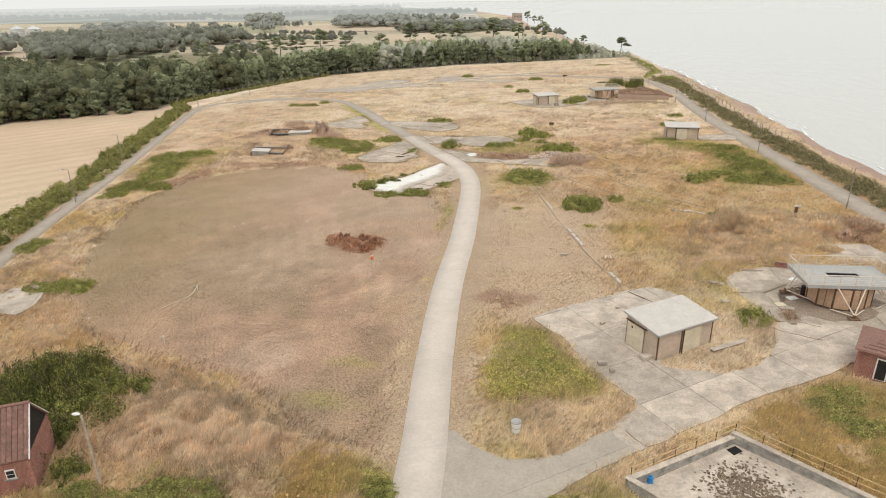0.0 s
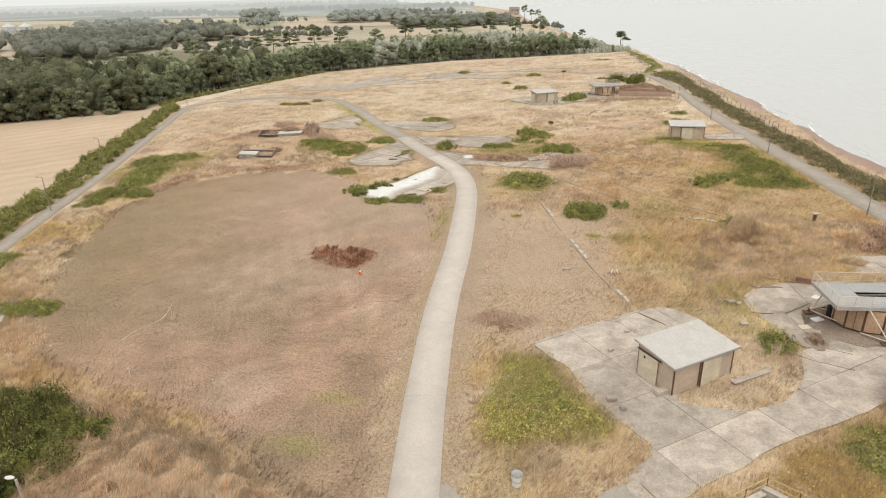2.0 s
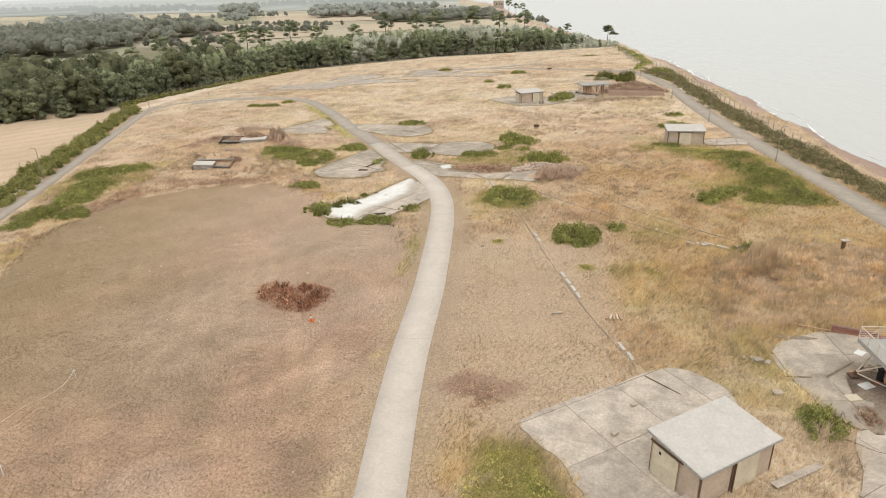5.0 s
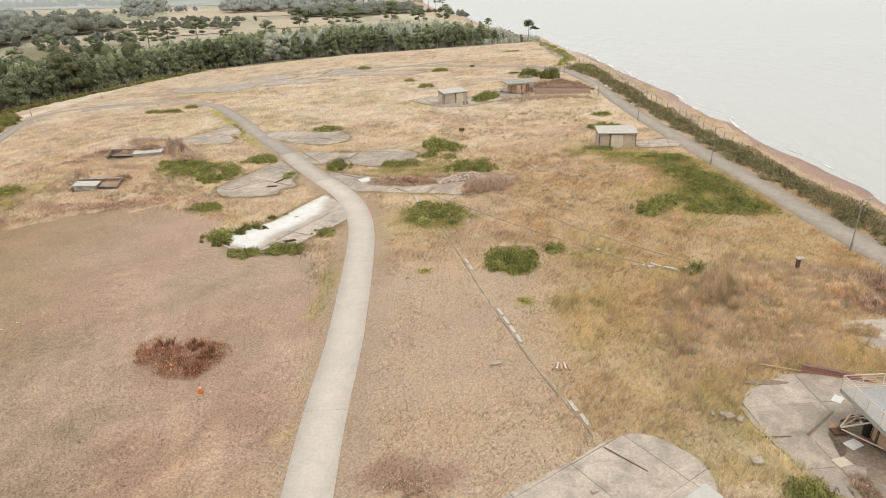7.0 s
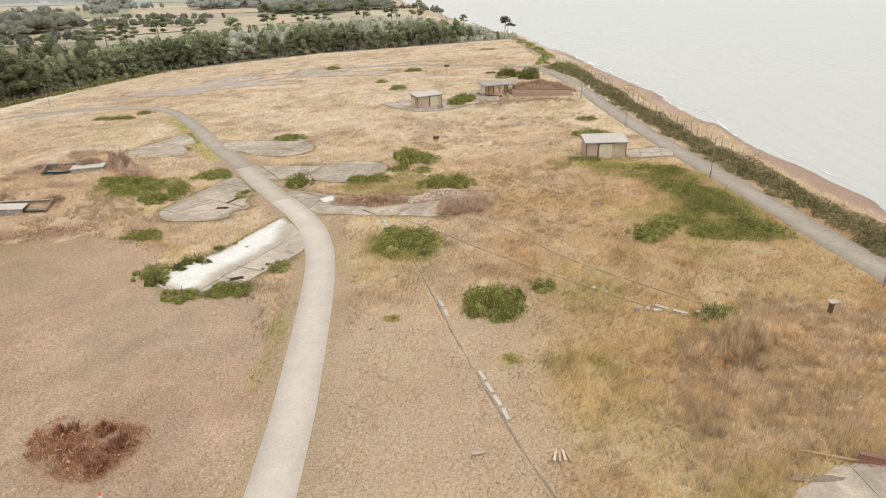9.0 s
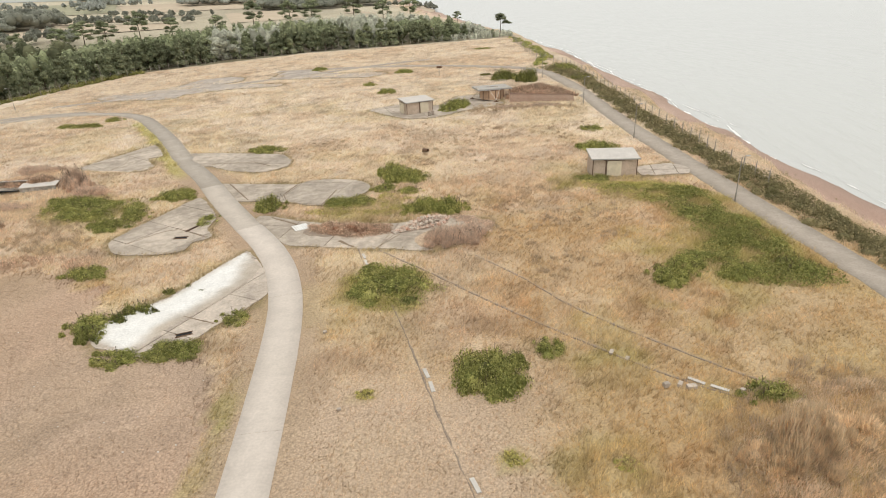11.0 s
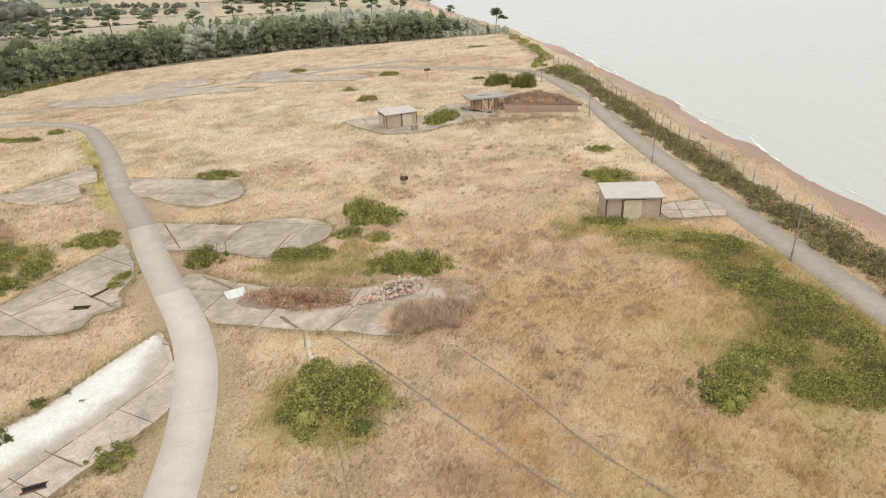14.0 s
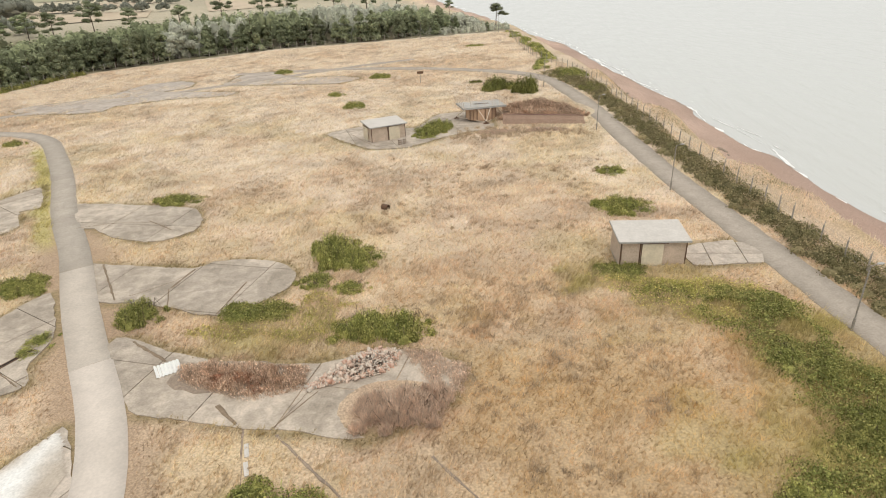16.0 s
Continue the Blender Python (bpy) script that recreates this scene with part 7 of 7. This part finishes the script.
for cx, cy, rx, ry, words in ((22.2, 59.6, 4.3, 3.9, "brown dirt and litter round the foot of the turret"), (16.3, 66.75, 1.7, 0.28, "drift of dead leaves at the edge of the concrete"), (18.2, 56.2, 0.9, 1.6, "dirt and weeds in a broken slab"), (-18.6, 118.2, 5.4, 2.1, "brown litter under dead scrub")):
    ring = [(cx + rx * dirt_rng.uniform(0.78, 1.1) * math.cos(radians(q)), cy + ry * dirt_rng.uniform(0.78, 1.1) * math.sin(radians(q))) for q in range(0, 360, 12)]
    tagged(part("dirt", slab_mesh(ring, 0.078, 0.02), DIRT), words, "dirt", kind="stuff")
black_bin = thing("bin", pose(20.5, 61.1, float(slope(20.5, 61.1)) + 0.08), "black plastic drum standing beside the turret", "bin")
part("body", rods(((0, 0, 0), (0, 0, 0.9), 0.29), sides=16), BLACK, black_bin)
part("lid", rods(((0, 0, 0.88), (0, 0, 0.96), 0.31), sides=16), BLACK, black_bin)
for k in range(5):
    block(1.3 + 0.28 * k, 68.5 + 0.1 * (k % 2), 70 + 9 * k, (0.9, 0.16, 0.14), "short pale timber offcut in grass", PALE_PAINT if k % 2 else TIMBER, "timber_offcut", "timber")
block(12.1, 50.0, 37, (4.0, 0.5, 0.05), "flat concrete path slab beside the hut")

for x, y in ((-13.6, 179.6), (-12.9, 180.1)):
    b = thing("barrel", pose(x, y, float(slope(x, y)) + 0.06), "pale weathered barrel standing on the concrete", "barrel", "barrels by the far hut")
    part("body", rods(((0, 0, 0), (0, 0, 0.85), 0.29), sides=14), SLAB, b)
    for z in (0.1, 0.42, 0.75):
        part("hoop", rods(((0, 0, z), (0, 0, z + 0.05), 0.305), sides=14), BROWN, b)
pipe = thing("pipe_end", on_ground(-12.1, 151.6, 60), "dark open pipe end lying in dry grass", "pipe")
bm = bmesh.new()
bmesh.ops.create_cone(bm, cap_ends=False, segments=16, radius1=0.36, radius2=0.36, depth=0.9, matrix=pose(0, 0, 0.3, rx=90))
part("shell", bm, BROWN, pipe)
# near-black disc stands for the shade inside the pipe
bm = bmesh.new()
bmesh.ops.create_circle(bm, cap_ends=True, segments=16, radius=0.35, matrix=pose(0, 0.2, 0.3, rx=90))
part("inside", bm, DARK, pipe)

# sunken pits in the hardstandings: flat near-black plates stand for their shade
for x, y, turn, w, d in ((-39.5, 117.7, 5, 1.5, 0.55), (-29.0, 95.2, 25, 1.3, 0.5), (-39.0, 121.2, 65, 3.2, 0.3)):
    pit = thing("pit", pose(x, y, float(slope(x, y)) + 0.07, rz=turn), "small dark sunken pit with a rusty rim in the concrete", "pit", "pits")
    part("well", boxes(((w, d, 0.02), pose(0, 0, 0.01))), DARK, pit)
    part("rim", boxes(((w + 0.2, 0.08, 0.08), pose(0, d / 2, 0.02)), ((w + 0.2, 0.08, 0.08), pose(0, -d / 2, 0.02))), BROWN, pit)

# corrugated sheet and rubble
sheet_ob = thing("corrugated_sheet", pose(-24.9, 119.4, float(slope(-24.9, 119.4)) + 0.2, rx=6, rz=35), "white corrugated sheet propped on timbers", "sheet")
n = 40
v = np.array([[(i / n - 0.5) * 1.9, s * 0.75, 0.05 * math.sin(i * 1.05) + dz] for dz in (0, -0.012) for i in range(n + 1) for s in (-1, 1)])
f = np.array([[2 * i, 2 * i + 2, 2 * i + 3, 2 * i + 1] for i in range(n)] + [[2 * (n + 1 + i), 2 * (n + 1 + i) + 1, 2 * (n + 1 + i) + 3, 2 * (n + 1 + i) + 2] for i in range(n)])
new("sheet", raw("sheet", v, f, WHITE)).parent = sheet_ob
part("timber", boxes(((0.25, 3.2, 0.14), pose(-0.6, -0.8, -0.1)), bevel=0.01), SLAB, sheet_ob)
part("timber", boxes(((0.25, 2.6, 0.14), pose(1.3, -1.2, -0.12)), bevel=0.01), SLAB, sheet_ob)
rng = np.random.default_rng(8)
pieces = []
for k in range(1500):
    a, far = rng.uniform(0, 6.28), np.sqrt(rng.uniform(0, 1))
    du, dv = 3.9 * far * np.cos(a), 1.35 * far * np.sin(a) * (1 + 0.4 * np.sin(2.3 * np.cos(a)))
    px, py = -9.9 + 0.82 * du - 0.57 * dv, 118.9 + 0.57 * du + 0.82 * dv
    hgt = 0.75 * (1 - far**1.5) * rng.uniform(0.3, 1.0)
    s = rng.uniform(0.04, 0.14) * (2.2 if rng.uniform() < 0.1 else 0.9)
    q = rng.normal(0, 1, (3, 3))
    q, _ = np.linalg.qr(q)
    cube = np.array([[i, j, l] for i in (-1, 1) for j in (-1, 1) for l in (-1, 1)]) * np.array([s * 1.3, s * 0.7, s * 0.35]) * rng.uniform(0.7, 1.1, (8, 3))
    pieces.append((cube @ q + [px, py, float(slope(px, py)) + 0.1 + hgt], np.array([[0, 1, 3, 2], [4, 6, 7, 5], [0, 4, 5, 1], [2, 3, 7, 6], [0, 2, 6, 4], [1, 5, 7, 3]])))
tagged(new("rubble_heap", raw("rubble_heap", *joined(pieces), RUBBLE)), "heap of broken brick and concrete rubble", "rubble", kind="stuff")


# bunkers half buried in the bank
BANK_WALL = material("weathered_bank_wall", (0.3, 0.215, 0.155), (0.19, 0.135, 0.1), fine=7, coarse=0.8, spread=0.25, bump=0.4, stain=0.25)


def bunker(x, y, turn, w, words, side=1, up=0.0):
    """A shelter sunk in a bank: a long back wall, two falling wing walls, a dark well and a pale roof slab over one half."""
    b = thing("bunker", on_ground(x, y, turn, up), words, "bunker", "half-buried shelters")
    part("back_wall", boxes(((w, 0.3, 1.7), pose(0, 1.2, 0.1)), bevel=0.03), BANK_WALL, b, "stained brown brick wall")
    part("coping", boxes(((w + 0.15, 0.42, 0.09), pose(0, 1.2, 0.98)), bevel=0.02), STAINED, b)
    # near-black plate: the well's shade is put into its colour
    part("floor", boxes(((w - 0.4, 2.5, 0.06), pose(0, -0.1, 0.03))), DARK, b, "dark shaded well")
    for s in (-1, 1):
        part("wing_wall", boxes(((0.28, 2.7, 1.1), pose(s * (w / 2 - 0.12), -0.15, 0.1, rx=14)), bevel=0.03), BANK_WALL, b)
    part("roof_slab", boxes(((w * 0.52, 1.9, 0.14), pose(-w * 0.2 * side, -0.5, 0.7, rx=7, ry=2 * side)), bevel=0.03), FELT, b, "pale weathered concrete roof slab")
    part("front_wall", boxes(((w * 0.5, 0.24, 0.9), pose(-w * 0.2 * side, -1.25, 0.12)), bevel=0.02), STAINED, b)
    for k in range(3):
        part("prop", boxes(((0.12, 0.12, 0.9), pose(-w * 0.2 * side + (k - 1) * w * 0.2, 0.3, 0.3, ry=3 * (k - 1)))), BROWN, b)
    for k in range(4):
        part("plank", boxes(((w * 0.4, 0.16, 0.05), pose(w * 0.24 * side, -0.9 + 0.34 * k, 0.16 + 0.05 * (k % 2), rz=3 * (k - 1.5)))), WOODPOST, b, "loose weathered plank")


bunker(-70.2, 119.7, 8, 7.4, "half-buried brick shelter with a pale concrete slab roof", 1, 0.0)
bunker(-75.0, 140.2, 10, 11.0, "long half-buried shelter with a pale slab, overgrown by scrub", -1, 0.0)

# ducts: a dark groove with concrete covers beside it
DUCTS = [[(-16.8, 113.6), (-14.6, 107), (-10.4, 98), (-5.1, 82.2), (-0.4, 69.3), (3.4, 60.6)], [(-14, 112), (-7.7, 105.8), (-0.9, 98.7), (3.7, 94.4), (9.9, 88.8), (16.5, 84.2)],
         [(-5, 111.8), (1.2, 104.4), (6.1, 97.6), (13.6, 90.2), (17.5, 86.8)]]
for k, line in enumerate(DUCTS):
    p = curve_points(line, 0.8)
    v, f = strip_mesh(*ribbon(p, 0.11 if k == 0 else 0.15, 0.0, 0.07, seed=40 + k), 0.0, 0.2, 0.0)
    tagged(new("duct", raw("duct", v, f, DIRT)), "narrow dark groove of an old cable duct in the grass", "duct", kind="structure")
    for q in range(0, len(p) - 1, 2):
        if ripple(p[q][0], p[q][1], 4.5, 60 + k) > 0.7 or k == 0 and 71.5 < p[q][1] < 76.5:
            ang = math.degrees(math.atan2(p[q + 1][1] - p[q][1], p[q + 1][0] - p[q][0]))
            ob = part("duct_cover", boxes(((1.25, 0.3, 0.08), pose(0, 0.33, 0.02, rz=random.uniform(-4, 4))), bevel=0.015), FELT)
            ob.matrix_world = pose(*p[q], float(slope(*p[q])) + 0.02, rz=ang)
            tagged(ob, "sunken pale concrete duct cover in the grass", "duct cover", "duct covers")

# open joints and drain slots grown full of soil
for k, (a, b, w) in enumerate([((-41.2, 138.7), (-35.5, 130.7), 0.2), ((-30.1, 136.8), (-30.9, 132.9), 0.2), ((-23.5, 133.6), (-24.2, 127.6), 0.12), ((-29.9, 123.5), (-25.6, 120.5), 0.24), ((-19.2, 115.0), (-17.1, 113.0), 0.26),
                               ((-12.2, 116.4), (-14.4, 112.6), 0.05), ((-33.2, 99.6), (-27.0, 97.0), 0.1), ((-42.0, 150.8), (-37.6, 147.6), 0.14), ((-41.5, 121.0), (-36.2, 117.6), 0.1), ((-31.0, 132.6), (-29.6, 129.4), 0.1)]):
    p = curve_points([a, b], 0.5)
    v, f = strip_mesh(*ribbon(p, w, 0.075, 0.3 * w, seed=120 + k), 0.082, 0.02, 0.0)
    tagged(new("joint", raw("joint", v, f, SOIL)), "dark soil-filled joint between old concrete slabs", "joint", kind="structure")

# cracks with soil in them, across the old concrete
for k, line in enumerate([[(17.1, 60.4), (17.4, 59.2), (17.7, 57.8), (17.8, 56.5), (18.0, 55.5), (19.1, 54.9), (20.3, 54.4)], [(15.9, 53.9), (16.4, 53.6), (17.5, 52.9), (18.6, 52.5), (19.8, 52.0)],
                          [(3.3, 36.6), (4.4, 35.4)], [(-46, 116), (-43.2, 119.6), (-40.5, 121)], [(-34.5, 131.5), (-31.5, 134), (-30.2, 136)],
                          [(-14.4, 112.4), (-13.4, 115), (-12.6, 117)], [(-52, 149), (-45, 150.6), (-39, 149.4)], [(-66.5, 149), (-66, 154), (-68.5, 160)], [(-24, 189), (-19, 181), (-17, 179)]  ]):
    p = curve_points(line, 0.45)
    p = [(x + random.uniform(-0.07, 0.07), y + random.uniform(-0.07, 0.07)) for x, y in p]
    v, f = strip_mesh(*ribbon(p, 0.035, 0.07, 0.015, seed=80 + k), 0.078, 0.02, 0.0)
    tagged(new("crack", raw("crack", v, f, SOIL)), "dark soil-filled crack in the old concrete", "crack", kind="structure")

# ---- beach and surf ----
FOAM = material("sea_foam", (0.82, 0.82, 0.8), fine=1.5, coarse=0.2, spread=0.06, bump=0.3)
for off, width, seed in ((23.3, 1.0, 1), (24.9, 0.7, 2), (26.8, 0.45, 3)):
    yy = np.arange(60, 560, 0.8)
    xx = np.interp(yy, COAST_Y, COAST_X) + off + 2.6 * (ripple(yy * 0, yy, 17, seed) - 0.5) + 1.6 * (cloudy(yy * 0, yy, 6, seed + 9) - 0.5)
    w = width * (0.25 + ripple(yy * 0, yy, 11, seed + 4)) * np.clip(5 * (cloudy(yy * 0, yy, 4, seed + 30) - 0.42), 0.0, 2)
    v = np.concatenate([np.c_[xx - w / 2, yy, yy * 0 + SHORE + 0.05], np.c_[xx + w / 2, yy, yy * 0 + SHORE + 0.05]])
    i = np.arange(len(yy) - 1)
    keep = ripple(yy[:-1] * 0, yy[:-1], 23, seed + 5) > (0.0, 0.3, 0.45)[seed - 1]
    f = np.stack([i, i + len(yy), i + 1 + len(yy), i + 1], -1)[keep]
    tagged(new("surf", raw("surf", v, f, FOAM)), "thin white line of breaking surf", "surf", kind="structure")
rng = np.random.default_rng(21)
pieces = []
for k in range(70):
    yb = rng.uniform(120, 300)
    xb = float(np.interp(yb, COAST_Y, COAST_X)) + rng.uniform(8, 14)
    s = rng.uniform(0.2, 0.65)
    pieces.append(core_ball(np.array([xb, yb, float(gz(xb, yb))]), np.array([s, s * 1.5, s * 0.5]), k))
tagged(new("beach_boulders", raw("beach_boulders", *joined(pieces), DIRT)), "scattered brown clods fallen from the cliff", "boulders", kind="stuff")

# pale chips lying on the mown field
rng = np.random.default_rng(33)
pieces = []
while len(pieces) < 150:
    px, py = rng.uniform(-70, -15), rng.uniform(33, 104)
    if inside(MOWN, np.array([px]), np.array([py]))[0]:
        s = rng.uniform(0.03, 0.08) * (1.8 if rng.uniform() < 0.1 else 1)
        pieces.append(core_ball(np.array([px, py, float(gz(px, py)) + 0.03]), np.array([s, s * 0.7, s * 0.5]), len(pieces)))
tagged(new("stone_chips", raw("stone_chips", *joined(pieces), CHALK)), "scattered pale stone chips on the mown field", "stones", kind="stuff")

# ---- grass ----
rng = np.random.default_rng(4)


def clear_of(x, y):
    ok = np.ones(len(x), bool)
    for k, poly in enumerate(PAVED):
        if 11 < k < 15:
            ok &= ~inside(poly, x, y) | (cloudy(x, y, 9, 96) > 0.52)
            continue
        jx, jy = x + rng.uniform(-0.25, 0.25, len(x)), y + rng.uniform(-0.25, 0.25, len(x))
        ok &= ~inside(poly, jx, jy)
    ok &= line_gap(MAIN[::2], x, y) > 1.75 + rng.uniform(-0.1, 0.25, len(x))
    ok &= line_gap(COAST[::2], x, y) > 1.95 + rng.uniform(-0.15, 0.3, len(x))
    ok &= line_gap(TRACK[::2], x, y) > 1.75 + rng.uniform(-0.15, 0.3, len(x))
    ok &= line_gap(FARTRACK[::2], x, y) > 1.2 + rng.uniform(-0.2, 0.8, len(x))
    for p in DUCTS:
        ok &= line_gap(p, x, y) > 0.2 + rng.uniform(-0.12, 0.16, len(x))
    ok &= ~inside([A, B, Dd, C], x, y)
    return ok


def hut_clear(x, y):
    ok = np.ones(len(x), bool)
    for hx, hy, turn, a, b in ((7.05, 49.85, 40, 3.1, 1.9), (15.8, 136.4, 2, 3.1, 1.9), (-16.8, 184.5, 31, 3.1, 1.9), (-39.3, 23.6, 32.7, 4.2, 2.6), (24.4, 47.4, -34, 3.6, 2.3)):
        c, s = math.cos(radians(turn)), math.sin(radians(turn))
        u, w = c * (x - hx) + s * (y - hy), -s * (x - hx) + c * (y - hy)
        ok &= ~((np.abs(u) < a) & (np.abs(w) < b))
    return ok


def tufts(n, height, blades, seed):
    """Blades of grass, thicker on the ground where the plateau is nearer to the yard."""
    global rng
    rng = np.random.default_rng(seed)
    steps = np.linspace(14, 322, 400)
    dense = np.interp(steps, [14, 90, 165, 322], [24, 16, 8.5, 4.2]) * np.interp(steps, [14, 90, 165, 322], [125, 130, 170, 170])
    y = np.interp(rng.uniform(0, 1, n), np.cumsum(dense) / dense.sum(), steps)
    x = rng.uniform(0, 1, n)
    west, east = np.interp(y, [14, 60, 165, 205, 322], [-72, -82, -134, -150, -120]), np.interp(y, [14, 100, 165, 322], [50, 42, 34, 12])
    x = west + x * (east - west)
    width_at = np.interp(y, [14, 60, 100, 165, 322], [0.014, 0.016, 0.019, 0.03, 0.06])
    hx = np.interp(y, [p[1] for p in HEDGE], [p[0] for p in HEDGE])
    d = x - np.interp(y, COAST_Y, COAST_X)
    ok = clear_of(x, y) & hut_clear(x, y) & (x > hx + 1.5) & (d < -3.5) & (y < np.interp(x, [-152, -124, -74, 8], [228, 278, 306, 320]))
    even = inside(MOWN, x, y) | (np.abs(x + 6.5) < 9) & (y > 46) & (y < 92)
    ok &= even | (ripple(x, y, 1.6, 73) * 0.6 + ripple(x, y, 0.7, 74) * 0.4 + rng.uniform(-0.25, 0.25, n) > 0.3)
    x, y = x[ok], y[ok]
    mown = inside(MOWN, x + rng.uniform(-1.2, 1.2, len(x)), y + rng.uniform(-1.2, 1.2, len(x)))
    short = (1 - smooth(6.5, 10.5, np.abs(x + 6.5))) * (1 - smooth(84, 96, y)) * smooth(46, 56, y)
    tall = 0.3 + 0.7 * cloudy(x, y, 2.2, 95, 3) + 0.9 * ripple(x, y, 7, 71) * ripple(x, y, 2.5, 72) + 0.7 * blob(GREEN, x, y, 33)
    tall = tall * (1 - 0.75 * (1 - smooth(2.6, 4.4, line_gap(MAIN[::3], x, y))) * (y < 150))
    tall = np.where(mown, 0.2, tall * (1 - 0.7 * short))
    tall = tall * (1 + 0.9 * smooth(60, 75, y) * smooth(9, 14, x) * (1 - smooth(82, 90, y)))
    h = height * tall * rng.uniform(0.55, 1.3, len(x)) * np.interp(y, [60, 130], [1.0, 0.72])
    c = tint(x, y) * (1 + rng.uniform(-1, 1, len(x)) * np.interp(y, [40, 90, 200], [0.45, 0.3, 0.17]) + 0.36 * (ripple(x, y, 1.1, 75) - 0.5) + 0.2 * (ripple(x, y, 3.7, 76) - 0.5))[:, None] * 1.22
    c = np.minimum(c, np.array((0.84, 0.74, 0.6)))
    k = blades
    X, Y, Hh = np.repeat(x, k), np.repeat(y, k), np.repeat(h, k) * rng.uniform(0.6, 1.2, len(x) * k)
    width = np.repeat(width_at[ok], k)
    spread = width * 1.3
    X, Y = X + rng.normal(0, spread, len(X)), Y + rng.normal(0, spread, len(X))
    Z = gz(X, Y)
    ang = rng.normal(0.9 + 1.57, 0.8, len(X))
    w = width * rng.uniform(0.5, 1.2, len(X)) * np.repeat(np.where(mown, 1.0, 1.25), k)
    lean, la = Hh * rng.uniform(0.5, 1.5, len(X)), np.repeat(rng.normal(0.9, 0.7, len(x)), k) + rng.normal(0, 0.5, len(X))
    v = np.stack([np.stack([X - w * np.cos(ang), Y - w * np.sin(ang), Z - 0.03], -1), np.stack([X + w * np.cos(ang), Y + w * np.sin(ang), Z - 0.03], -1),
                  np.stack([X + lean * np.cos(la), Y + lean * np.sin(la), Z + Hh], -1)], 1)
    f = np.arange(len(X) * 3).reshape(-1, 3)
    col = np.repeat(np.repeat(c, k, axis=0), 3, axis=0)
    return v.reshape(-1, 3), f, col


verts, faces, colours = tufts(760000, 0.44, 5, 101)
grass = new("grass", raw("grass", verts, faces, GRASS, colours))
tagged(grass, "dry straw-coloured grass with mown and green patches", "grass", kind="stuff")
